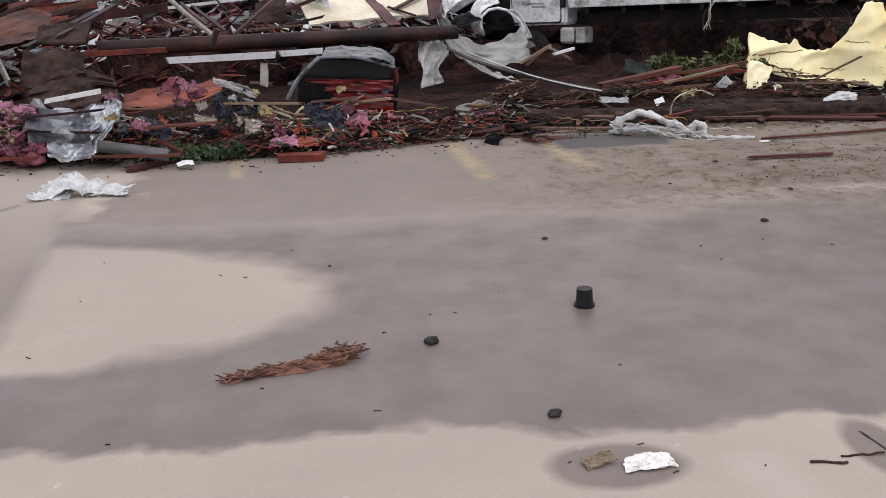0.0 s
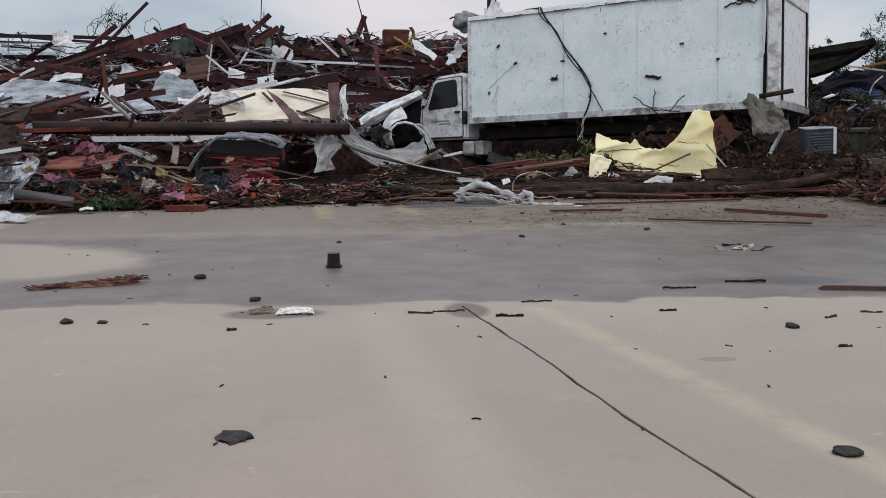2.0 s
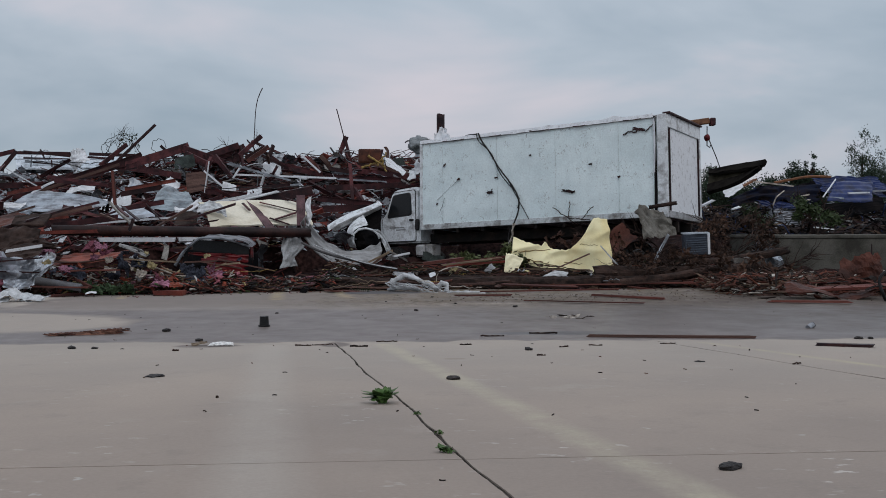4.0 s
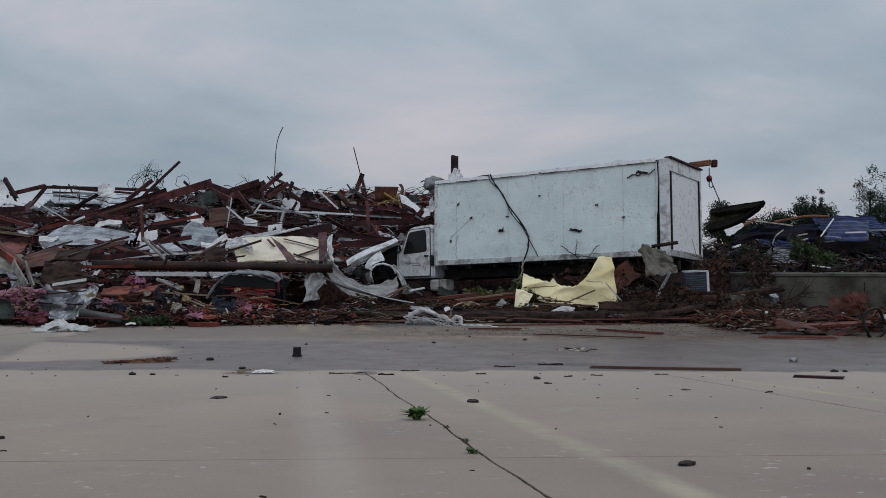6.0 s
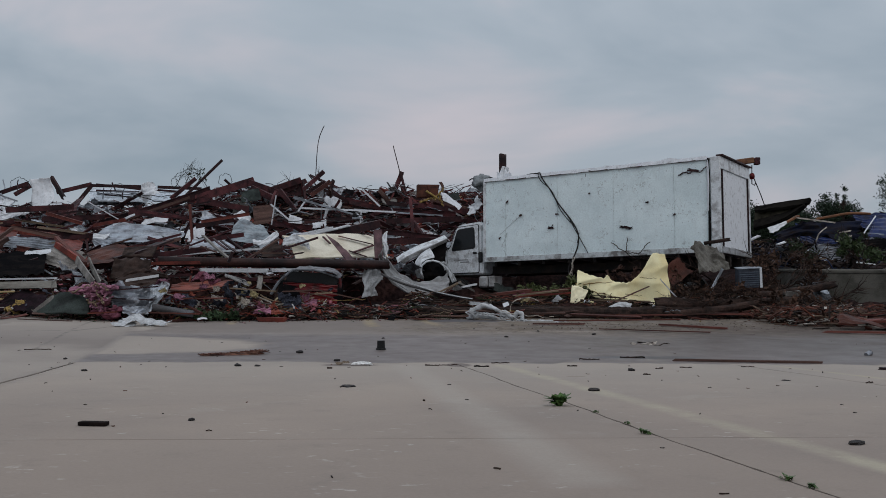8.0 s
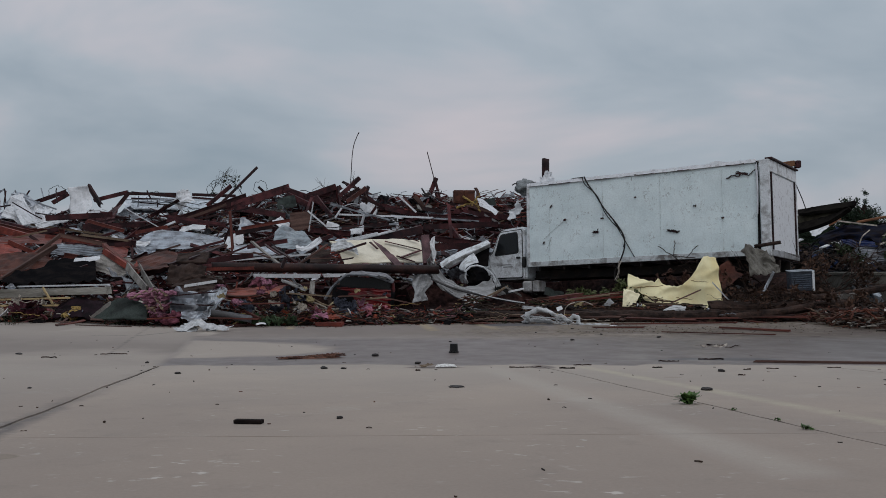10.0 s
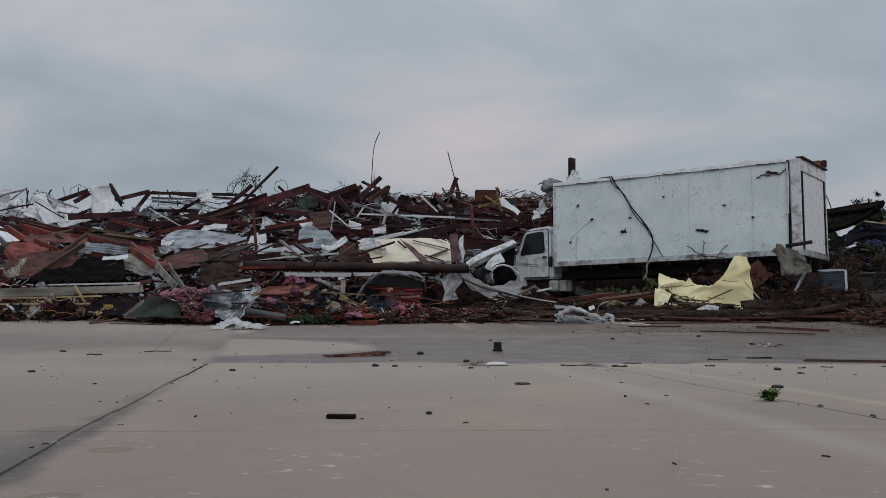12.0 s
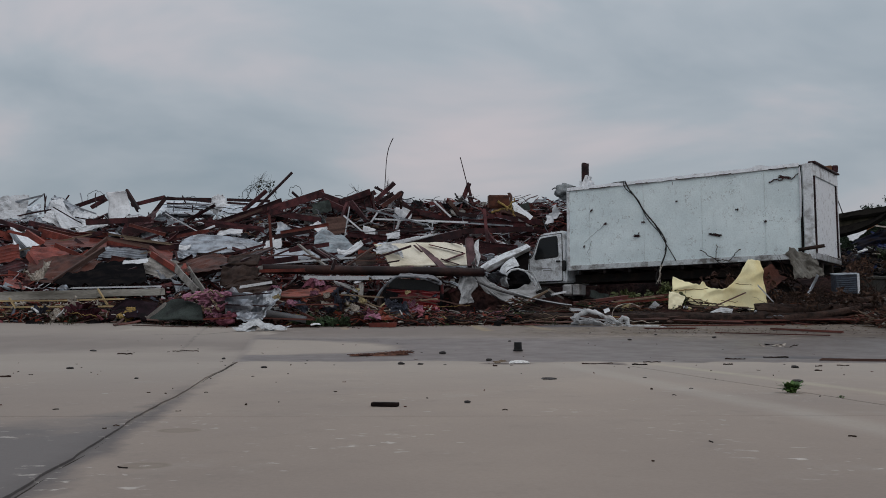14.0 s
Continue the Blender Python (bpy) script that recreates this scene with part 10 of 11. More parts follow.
for k, (a, b, sag) in enumerate((((-9.4, 29.4, 4.75), (-5.8, 29.2, 4.7), 0.12), ((-8.2, 29.5, 4.85), (-4.6, 29.4, 4.75), 0.1), ((-6.2, 29.3, 4.8), (-2.6, 28.5, 3.9), 0.15), ((-14.6, 28.5, 4.3), (-10.6, 28.8, 4.5), 0.2), ((-13.5, 27.5, 4.2), (-9.0, 27.9, 4.1), 0.3), ((-6.6, 26.0, 3.6), (-1.5, 26.2, 3.5), 0.25), ((-7.0, 24.0, 3.1), (-2.0, 24.5, 3.2), 0.2), ((10.2, 22.0, 3.6), (9.6, 20.5, 5.0), 0.0))):
    wire(a, b, 0.016, 0.06, sag, None, 70 + k, 18)

# ---- plants ----
def leaf_cloud(rng, centre, radius, count, size, flat=0.75):
    """Many small folded leaves about a centre, denser at clumps, with gaps."""
    verts, faces = [], []
    clumps = []
    for _ in range(max(4, count // 60)):
        d = Vector((rng.gauss(0, 1), rng.gauss(0, 1), rng.gauss(0, 1))).normalized() * radius * rng.uniform(0.25, 1.0)
        clumps.append(Vector(centre) + Vector((d.x, d.y, d.z * flat)))
    for _ in range(count):
        c = rng.choice(clumps) + Vector((rng.gauss(0, 1), rng.gauss(0, 1), rng.gauss(0, 1))) * radius * 0.16
        a = Vector((rng.gauss(0, 1), rng.gauss(0, 1), rng.gauss(0, 1))).normalized()
        b = a.cross(Vector((rng.gauss(0, 1), rng.gauss(0, 1), rng.gauss(0, 1)))).normalized()
        s = size * rng.uniform(0.6, 1.3)
        k = len(verts)
        verts += [c - a * s, c + b * s * 0.45, c + a * s, c - b * s * 0.45]
        faces += [(k, k + 1, k + 2), (k, k + 2, k + 3)]
    me = bpy.data.meshes.new("crown")
    me.from_pydata([tuple(v) for v in verts], [], faces)
    return me


def tree(x, y, height, spread, seed, label, leaves=2600, size=0.12, mat=None):
    rng = random.Random(seed)
    t = thing("tree", label, "tree", pose(x, y, ground_z(9) - 0.05), "trees behind the wreckage")
    top = height * 0.8
    trunk = tube_bm(wander((0, 0, 0), (rng.uniform(-0.4, 0.4), 0, top), 10, 0.08, rng), height * 0.028, 8, 0.75)
    for k in range(9):
        z = height * rng.uniform(0.3, 0.75)
        a = rng.uniform(0, 6.28)
        r = spread * rng.uniform(0.5, 0.95)
        tube_bm(wander((0, 0, z), (r * math.cos(a), r * math.sin(a), z + rng.uniform(0.5, 1.6)), 6, 0.1, rng), height * 0.011, 5, 0.7, trunk)
    part("trunk", trunk, M_BARK, t)
    me = leaf_cloud(rng, (0, 0, height * 0.68), spread, int(leaves * 3.2), size, height * 0.34 / spread)
    me.materials.append(mat or M_FARLEAF)
    ob = new("crown", me)
    ob.parent = t
    return t


tree(50.8, 150, 12.2, 2.8, 1, "leafy tree beyond the wreckage", 2000, 0.2)
tree(54.0, 152, 11.0, 2.4, 2, "leafy tree beyond the wreckage", 2000, 0.2)
tree(58.6, 150, 9.4, 2.4, 3, "leafy tree beyond the wreckage", 2000, 0.2)
tree(61.9, 152, 10.4, 2.2, 4, "leafy tree beyond the wreckage", 2000, 0.2)
tree(65.4, 150, 13.4, 2.4, 5, "leafy tree beyond the wreckage", 2000, 0.2)
tree(67.2, 148, 15.2, 1.1, 6, "thin young tree beyond the wreckage", 500, 0.16)
tree(69.0, 150, 11.8, 2.2, 7, "leafy tree beyond the wreckage", 2000, 0.2)
tree(72.4, 152, 9.0, 2.0, 8, "leafy tree beyond the wreckage", 2000, 0.2)
tree(76.2, 156, 8.4, 2.6, 9, "leafy tree beyond the wreckage", 2000, 0.2)
tree(81.6, 160, 18.8, 3.4, 10, "tall open-crowned tree beyond the wreckage", 1000, 0.2)
tree(82.5, 158, 12.5, 3.6, 11, "leafy tree beyond the wreckage", 2000, 0.2)
tree(86.5, 158, 13.5, 4.0, 12, "leafy tree beyond the wreckage", 2000, 0.2)
tree(57.0, 156, 10.4, 3.4, 13, "leafy tree beyond the wreckage", 2000, 0.2)
tree(64.0, 158, 11.0, 3.4, 14, "leafy tree beyond the wreckage", 2000, 0.2)
tree(71.0, 158, 10.4, 3.4, 15, "leafy tree beyond the wreckage", 2000, 0.2)
tree(91, 160, 14, 4.0, 16, "leafy tree beyond the wreckage", 2000, 0.2)
tree(-20.6, 62, 7.1, 0.8, 10, "small leafy tree beyond the wreckage", 500)


def branch_bm(rng, L, r, twigs=14, depth=1, bm=None, start=(0, 0, 0), way=(1, 0, 0)):
    bm = bm or bmesh.new()
    a = Vector(start)
    b = a + Vector(way).normalized() * L
    pts = wander(a, b, 8, L * 0.035, rng)
    tube_bm(pts, r, 5, 0.8, bm)
    if depth:
        for _ in range(twigs):
            p = pts[rng.randrange(2, 8)]
            d = Vector(way).normalized() + Vector((rng.gauss(0, 0.6), rng.gauss(0, 0.6), rng.gauss(0, 0.6)))
            branch_bm(rng, L * rng.uniform(0.25, 0.5), r * 0.45, 5, depth - 1, bm, p, d)
    return bm


def fallen_branch(x, y, z, yaw, pitch, L, r, seed, leaves=0, label="bare broken branch tangled in the debris", depth=1, leaf=None):
    rng = random.Random(seed)
    t = thing("fallen_branch", label, "branch", pose(x, y, z, 0, -pitch, yaw), "fallen branches")
    tagged(part("wood", branch_bm(rng, L, r, 16, depth), M_BARK, t), kind="stuff")
    if leaves:
        me = leaf_cloud(rng, (L * 0.62, 0, 0.1), L * 0.4, leaves, 0.07, 0.6)
        me.materials.append(leaf or M_LEAF)
        ob = new("leaves", me)
        ob.parent = t
    return t


for k in range(46):
    rng = random.Random(900 + k)
    x, y = rng.uniform(5.9, 9.0), rng.uniform(10.2, 11.5)
    fallen_branch(x, y, 0.12 + rng.uniform(0, 0.25) + (0.2 if x < 7.0 else 0), rng.uniform(-60, 240), rng.uniform(-5, 26), rng.uniform(0.6, 1.3), rng.uniform(0.012, 0.03), 900 + k, 46 if k % 2 else 0, "broken branch with brown leaves tangled in the debris" if k % 2 else "bare broken branch tangled in the debris", 1, M_DEADLEAF)
for k in range(26):
    rng = random.Random(1600 + k)
    fallen_branch(rng.uniform(6.0, 9.2), rng.uniform(12.5, 13.6), 0.2 + rng.uniform(0, 0.6), rng.uniform(-60, 240), rng.uniform(0, 55), rng.uniform(0.7, 1.4), rng.uniform(0.012, 0.03), 1600 + k, 70 if k % 2 else 0, "broken branch with brown leaves tangled in the debris" if k % 2 else "bare broken branch tangled in the debris", 1, M_DEADLEAF)
for k in range(12):
    rng = random.Random(950 + k)
    fallen_branch(rng.uniform(8.4, 9.8), rng.uniform(12.6, 14.5), 0.5 + rng.uniform(0, 0.9), rng.uniform(-40, 200), rng.uniform(0, 45), rng.uniform(0.7, 1.3), 0.02, 950 + k, 90 if k % 3 == 0 else 0, "broken branch with brown leaves on the debris", 1, M_DEADLEAF)
M_MUDRAG = material("muddy_rag", (0.060, 0.028, 0.020), (0.025, 0.014, 0.011), 0.9, 0.0, 5.0, 0.5, 0.4)
for k, (x, z, r) in enumerate(((4.6, 0.95, 0.20), (4.95, 1.1, 0.16), (4.2, 0.95, 0.15), (4.4, 1.15, 0.14))):
    soft("mud_rag", "muddy red-brown rag caught under the truck", "rag", M_MUDRAG, x, 12.75, z, r, 500 + k, 0.6, "rags")
for k in range(10):
    rng = random.Random(970 + k)
    fallen_branch(rng.uniform(1.3, 3.0), rng.uniform(12.0, 12.8), 0.25, rng.uniform(-30, 200), rng.uniform(5, 40), rng.uniform(0.6, 1.0), 0.02, 970 + k, 300, "broken green branch with leaves under the truck", 1, M_OLIVE)
for k, (x, y, z) in enumerate(((-12.4, 30, 5.0), (-11.9, 30, 5.0), (-6.9, 30, 4.6), (-10.9, 30.2, 4.9), (-5.6, 29.6, 4.6))):
    fallen_branch(x, y, z - 0.3, 20 + 60 * k, 55, 1.3, 0.02, 990 + k, 40 if k % 2 else 0, "bare wiry branch on the crest of the wreckage", 1)


for k in range(5):
    rng = random.Random(1400 + k)
    fallen_branch(rng.uniform(11.3, 12.4), rng.uniform(15.2, 16.6), 1.10 + rng.uniform(0, 0.4), rng.uniform(-40, 220), rng.uniform(10, 60), rng.uniform(0.8, 1.6), 0.025, 1400 + k, 220, "broken green branch with leaves on the dock")


def weed(x, y, r, leaves, seed, label):
    rng = random.Random(seed)
    t = thing("weed", label, "weed", pose(x, y, ground_z(y)), "weeds")
    bm = bmesh.new()
    for k in range(leaves):
        a = rng.uniform(0, 6.28)
        reach, rise = r * rng.uniform(0.15, 1.0), r * rng.uniform(0.15, 0.75)
        tip = Vector((reach * math.cos(a), reach * math.sin(a) * 0.7, rise))
        root = Vector((rng.uniform(-0.03, 0.03), rng.uniform(-0.03, 0.03), 0))
        s = tip.cross(Vector((0, 0, 1))).normalized() * r * rng.uniform(0.22, 0.42)
        pts = [root, root.lerp(tip, 0.5) + Vector((0, 0, r * 0.2)), tip]
        v = [bm.verts.new(pts[0]), bm.verts.new(pts[1] - s), bm.verts.new(pts[1] + s), bm.verts.new(pts[2] - s * 0.4), bm.verts.new(pts[2] + s * 0.4), bm.verts.new(pts[2] + (tip - root) * 0.12)]
        for f in ((0, 1, 2), (1, 3, 4, 2), (3, 5, 4)):
            bm.faces.new([v[i] for i in f])
    part("foliage", bm, M_WEED, t)
    return t


weed(0.71, -4.70, 0.13, 44, 1, "green weed growing in the slab joint")
weed(1.07, -6.43, 0.05, 18, 2, "small green weed growing in the slab joint")
for k, (y, r) in enumerate(((-8.05, 0.045), (-8.25, 0.035), (-5.2, 0.03), (-5.9, 0.03))):
    weed(0.04 + SKEW * y, y, r, 12, 30 + k, "small green weed growing in the slab joint")
M_SPRIG = material("dark_sprig_leaf", (0.050, 0.085, 0.040), (0.025, 0.040, 0.022), 0.6, 0.0, 14.0, 0.5, 0.2, vary=0.4)
for k, (x, y) in enumerate(((-6.05, 8.42), (-5.80, 8.44), (-5.55, 8.46), (-5.32, 8.47), (-5.10, 8.50), (-4.90, 8.52), (-5.68, 8.52), (-5.20, 8.56))):
    sprig = leaf_cloud(random.Random(1500 + k), (0, 0, 0.14), 0.17, 70, 0.055, 0.7)
    sprig.materials.append(M_SPRIG)
    tagged(new("green_sprig", sprig), "wet green sprig of leaves at the debris edge", "foliage", "green sprigs", "stuff").matrix_world = pose(x, y, ground_z(y))
for k in range(14):
    rng = random.Random(60 + k)
    grass(rng.uniform(-6.2, -4.2), rng.uniform(8.5, 9.0), 60 + k)
for k in range(8):
    rng = random.Random(80 + k)
    grass(rng.uniform(-2.8, 0.4), rng.uniform(9.2, 10.0), 80 + k)


# ---- things lying on the lot ----
def stone(x, y, r, seed, flat=0.55, label="dark wet stone on the concrete", stretch=1.3):
    r *= 0.8
    bm = clump_bm(r, seed, flat, 0.35 if flat > 0.2 else 0.9, 3)
    bmesh.ops.scale(bm, vec=(stretch, 1, 1), verts=bm.verts[:])
    return piece("stone", bm, M_ROCK, label, "stone", pose(x, y, ground_z(y) + r * flat * 0.55, 0, 0, seed * 57), "stones on the lot")


stone(-2.53, 2.28, 0.061, 1)
stone(-3.04, 0.11, 0.054, 2)
stone(-2.77, 0.09, 0.036, 3)
stone(-1.81, 1.08, 0.050, 4)
stone(2.15, -0.5, 0.050, 5)
stone(1.22, -3.33, 0.054, 6, 0.45)
stone(2.28, -6.85, 0.050, 7, 0.4, "flat dark stone on the concrete", 1.6)
stone(-2.10, -5.79, 0.029, 8)
stone(-4.73, -0.9, 0.040, 9)
stone(-7.1, -1.25, 0.043, 10, 0.5)
stone(-5.8, 1.2, 0.036, 11)
stone(-8.37, 2.65, 0.050, 12, 0.4, stretch=2.0)
stone(-1.36, 4.6, 0.029, 13)
for k, (x, y) in enumerate(((0.35, 6.4), (1.6, 6.0), (0.9, 4.9), (2.6, 5.4), (3.3, 7.0), (1.2, 7.4), (-0.9, 9.3), (-1.25, 9.7), (-5.6, -3.1), (3.4, 1.3), (6.6, 0.85), (6.45, 0.85))):
    stone(x, y, 0.022 + 0.009 * (k % 4), 20 + k)
# flattened leaf litter lumps in the wet slab
for k, (x, y, r) in enumerate(((-1.25, -2.95, 0.075), (3.6, -2.0, 0.04))):
    stone(x, y, r, 40 + k, 0.18, "flat dark patch of wet litter on the concrete", 1.4)
# upturned plastic bucket
bucket = thing("bucket", "small black plastic pot standing upside down", "bucket", pose(-1.29, 2.9, -0.035))
part("pot", tube_bm([(0, 0, 0), (0, 0, 0.02), (0, 0, 0.15)], 0.078, 14, 0.2), M_CHAR, bucket, smooth=False)
part("rim", tube_bm([(0, 0, 0.0), (0, 0, 0.025)], 0.085, 14), M_CHAR, bucket)
M_BRICK = material("wet_black_brick", (0.016, 0.011, 0.010), (0.008, 0.006, 0.006), 0.8, 0.0, 12.0, 0.5, 0.4, gloss=0.05)
# block and boards
piece("brick", box_bm(0.20, 0.075, 0.028, 0.005), M_BRICK, "dark wet brick on the concrete", "brick", pose(-2.70, -6.10, ground_z(-6.10) + 0.016, -2.5, 0, -6))
lumber((5.50, -0.12, 0.02), (6.0, -0.45, 0.035), 0.10, 0.035, M_DARK, 0, "dark_block", "dark wet timber block on the concrete", "", 81)
lumber((3.1, 1.27, -0.015), (5.15, 0.98, -0.015), 0.06, 0.03, M_WOOD, 0, label="long wet red plank lying in the gutter", seed=82)
lumber((3.05, 6.1, 0.02), (4.3, 5.75, 0.02), 0.05, 0.03, M_REDWOOD, 0, label="long wet red plank on the silt", seed=83)
lumber((4.2, 5.82, 0.02), (5.75, 5.5, 0.02), 0.07, 0.03, M_WOOD, 0, label="long wet red plank on the silt", seed=93)
lumber((2.89, 6.26, 0.08), (4.90, 5.62, 0.07), 0.05, 0.02, M_REDWOOD, 0, label="long wet red plank on the silt", seed=84)
lumber((1.65, 7.46, 0.10), (2.72, 7.50, 0.10), 0.07, 0.03, M_REDWOOD, 0, label="short wet red plank on the silt", seed=85)
lumber((2.26, 8.57, 0.10), (5.22, 9.19, 0.10), 0.05, 0.03, M_REDWOOD, 0, label="long wet red plank on the silt", seed=86)
lumber((4.32, 7.37, 0.10), (5.45, 6.42, 0.09), 0.07, 0.04, M_REDWOOD, 0, label="long brown plank on the silt", seed=87)
can = thing("paint_can", "dented pale tin can lying on the wet concrete", "can", pose(6.40, 2.2, -0.01, 0, 70, 30) @ Matrix.Scale(0.68, 4))
part("tin", tube_bm([(0, 0, -0.08), (0, 0, 0.08)], 0.06, 12), M_GALV, can)
part("lid", tube_bm([(0, 0, 0.08), (0, 0, 0.09)], 0.062, 12), M_CHAR, can)
# heap of splinters on the dry island
splinters = thing("splinter_heap", "small heap of brown wood splinters on the concrete", "wood splinters", pose(-3.45, 1.95, -0.03, 0, 0, 22))
M_SPLINT = material("sodden_splinters", (0.20, 0.095, 0.065), (0.10, 0.050, 0.036), 0.85, 0.0, 9.0, 0.5, 0.6, 60, 0.3)


def lump_bm():
    """A low tapered mound."""
    bm = bmesh.new()
    grid = []
    for i in range(31):
        u = i / 30
        w = (0.015 + 0.10 * math.sin(math.pi * min(1.0, u * 0.62 + 0.0)) ** 1.5) * (1.0 if u < 0.85 else (1 - u) / 0.15 + 0.1)
        row = []
        for j in range(11):
            v = j / 5 - 1
            q = Vector((u * 6, v * 2, 1))
            row.append(bm.verts.new((-0.56 + 0.98 * u, v * w + 0.02 * noise.noise(q * 1.5), max(-0.01, w * 0.38 * (1 - v * v) * (1 + 0.7 * noise.noise(q * 2))))))
        grid.append(row)
    for p, q in zip(grid, grid[1:]):
        for j in range(10):
            bm.faces.new((p[j], q[j], q[j + 1], p[j + 1]))
    return bm


part("mound", lump_bm(), M_SPLINT, splinters)
for k in range(110):
    rng = random.Random(500 + k)
    u = rng.random() ** 0.8
    c = Vector((-0.54 + 0.95 * u, rng.gauss(0, 0.015 + 0.04 * u), 0.012 + 0.05 * u * rng.random()))
    d = Vector((1, rng.gauss(0, 0.6), rng.gauss(0, 0.12))).normalized() * rng.uniform(0.03, 0.11)
    part("splinter", section_bm(rect(rng.uniform(0.006, 0.014), 0.007), 2 * d.length, 3, 0.02, 0.3, 0.01, 0.03, rng), (M_SPLINT, M_REDWOOD, M_SPLINT, M_WOOD)[k % 4], splinters, at=span(c - d, c + d))
M_CARD = material("wet_cardboard", (0.26, 0.20, 0.14), (0.16, 0.12, 0.085), 0.8)
# sodden paper and small scraps
piece("paper", ribbon_bm([(-0.15, -0.06, 0.01), (0, -0.07, 0.025), (0.15, -0.06, 0.01)], [(-0.12, 0.05, 0.03), (0, 0.06, 0.05), (0.14, 0.05, 0.035)], 0.02, 31, 16, 10), M_PAPER, "folded white paper on a damp patch", "paper", pose(-1.40, 0.42, ground_z(0.42), 0, 0, 6))
piece("cardboard_scrap", ribbon_bm([(-0.1, -0.04, 0.0), (0.08, -0.05, 0.02)], [(-0.09, 0.05, 0.02), (0.09, 0.05, 0.03)], 0.02, 32, 10, 8), M_CARD, "wet tan cardboard scrap beside the paper", "cardboard", pose(-1.66, 0.46, ground_z(0.46) + 0.01, 0, 0, 20))
for k in range(22):
    rng = random.Random(950 + k)
    x, y = 3.25 + rng.gauss(0, 0.28), 3.85 + rng.gauss(0, 0.16)
    sheet(pose(x, y, -0.005, rng.gauss(0, 12), rng.gauss(0, 8), rng.gauss(10, 30)), rng.uniform(0.08, 0.24), rng.uniform(0.03, 0.09), M_RAGW if k % 4 else M_BARK, 0, 0.05, 0.03, 197 + k, "film_scrap", "pale sodden scrap of paper in the gutter", "paper scrap", "paper scraps", 0.004, 0.6, (8, 5))
for k, (x, y, L, a) in enumerate(((0.55, 0.85, 0.42, 6), (-0.42, 0.35, 0.32, -6), (0.25, 0.15, 0.34, -4), (-0.2, 0.42, 0.4, 4), (1.5, 0.3, 0.22, 10), (2.6, -0.1, 0.2, 30), (3.0, 0.1, 0.25, -12), (2.2, -1.2, 0.14, 10), (-1.75, -0.3, 0.1, 40), (3.9, 0.3, 0.3, 4), (1.9, 1.4, 0.5, 5), (2.6, 1.7, 0.6, -4), (-6.8, 2.6, 0.7, 2), (-7.6, 2.0, 0.4, -3), (-7.2, -2.9, 0.5, 3), (4.4, -2.3, 0.15, 20))):
    L *= 0.62
    wire((x - L / 2 * math.cos(radians(a)), y - L / 2 * math.sin(radians(a)), ground_z(y - L / 2 * math.sin(radians(a))) + 0.008), (x + L / 2 * math.cos(radians(a)), y + L / 2 * math.sin(radians(a)), ground_z(y + L / 2 * math.sin(radians(a))) + 0.008), 0.007 + 0.002 * (k % 3), 0.006, 0, M_BARK, 600 + k, 10, "twig", "short dark twig on the concrete", "twigs on the lot")

# scraps caught on the logs between the light pole and the foam panel
for k, (xa, za, xb, zb, ya) in enumerate(((1.2, 0.52, 3.2, 0.76, 11.75), (1.6, 0.62, 2.9, 0.68, 11.6), (0.5, 0.40, 2.3, 0.46, 11.25), (-0.5, 0.36, 0.9, 0.33, 10.75))):
    lumber((xa, ya, za), (xb, ya + 0.08, zb), 0.05, 0.04, M_REDWOOD if k != 2 else M_WOOD, 0, "stick", "red-brown stick caught on the logs", "sticks", 210 + k)
soft("rag", "dull pink rag caught on the logs", "rag", M_PINKR, 1.74, 11.5, 0.62, 0.17, 81, 0.6, "rags")
soft("rag", "tan rag lying on the logs", "rag", M_GOLD, 1.93, 11.3, 0.38, 0.14, 82, 0.5, "rags")
soft("rag", "white rag lying on the logs", "rag", M_RAGW, 0.97, 11.2, 0.38, 0.13, 83, 0.5, "rags")
sheet(facing((2.6, 11.5, 0.42), (0.6, 0.1, 0.5), (-0.3, 0.4, 0.8)), 0.30, 0.16, M_GREYFILM, 0, 0.10, 0.2, 184, "plastic_film", "grey film caught on the logs", "plastic film", "plastic films")
sheet(facing((1.3, 11.95, 0.72), (0.9, 0.1, -0.1), (0, 0.4, 0.9)), 0.55, 0.22, M_GREYB, 0, 0.10, 0.3, 185, "plastic_film", "dark grey film caught on the logs", "plastic film", "plastic films")


# ---- loose wreckage strewn over the heap, piece by piece ----
def variants(name, count, make, mat, smooth=False):
    return [put_mesh(name, make(random.Random(100 + i), i), mat, smooth) for i in range(count)]


V_STEEL = variants("steel_bar", 6, lambda r, i: section_bm(channel(r.uniform(0.05, 0.08), r.uniform(0.08, 0.17), 0.010), r.uniform(2.2, 5.2), 12, r.uniform(0, 0.25), r.uniform(-0.8, 0.8), r.uniform(-0.15, 0.15), 0.02, r), M_RUST)
V_DARK = variants("steel_bar", 4, lambda r, i: section_bm(channel(0.06, r.uniform(0.07, 0.15), 0.010), r.uniform(1.8, 4.4), 12, r.uniform(0, 0.3), r.uniform(-1, 1), r.uniform(-0.2, 0.2), 0.02, r), M_DARK)
V_RED = variants("steel_bar", 4, lambda r, i: section_bm(channel(0.08, r.uniform(0.16, 0.26), 0.012), r.uniform(1.6, 3.4), 12, r.uniform(0, 0.2), r.uniform(-0.5, 0.5), 0, 0.02, r), M_RED)
V_PLANK = variants("plank", 6, lambda r, i: section_bm(rect(r.uniform(0.08, 0.2), 0.04), r.uniform(0.9, 2.6), 6, 0.02, 0.1, 0.02, 0.07, r), M_WOOD)
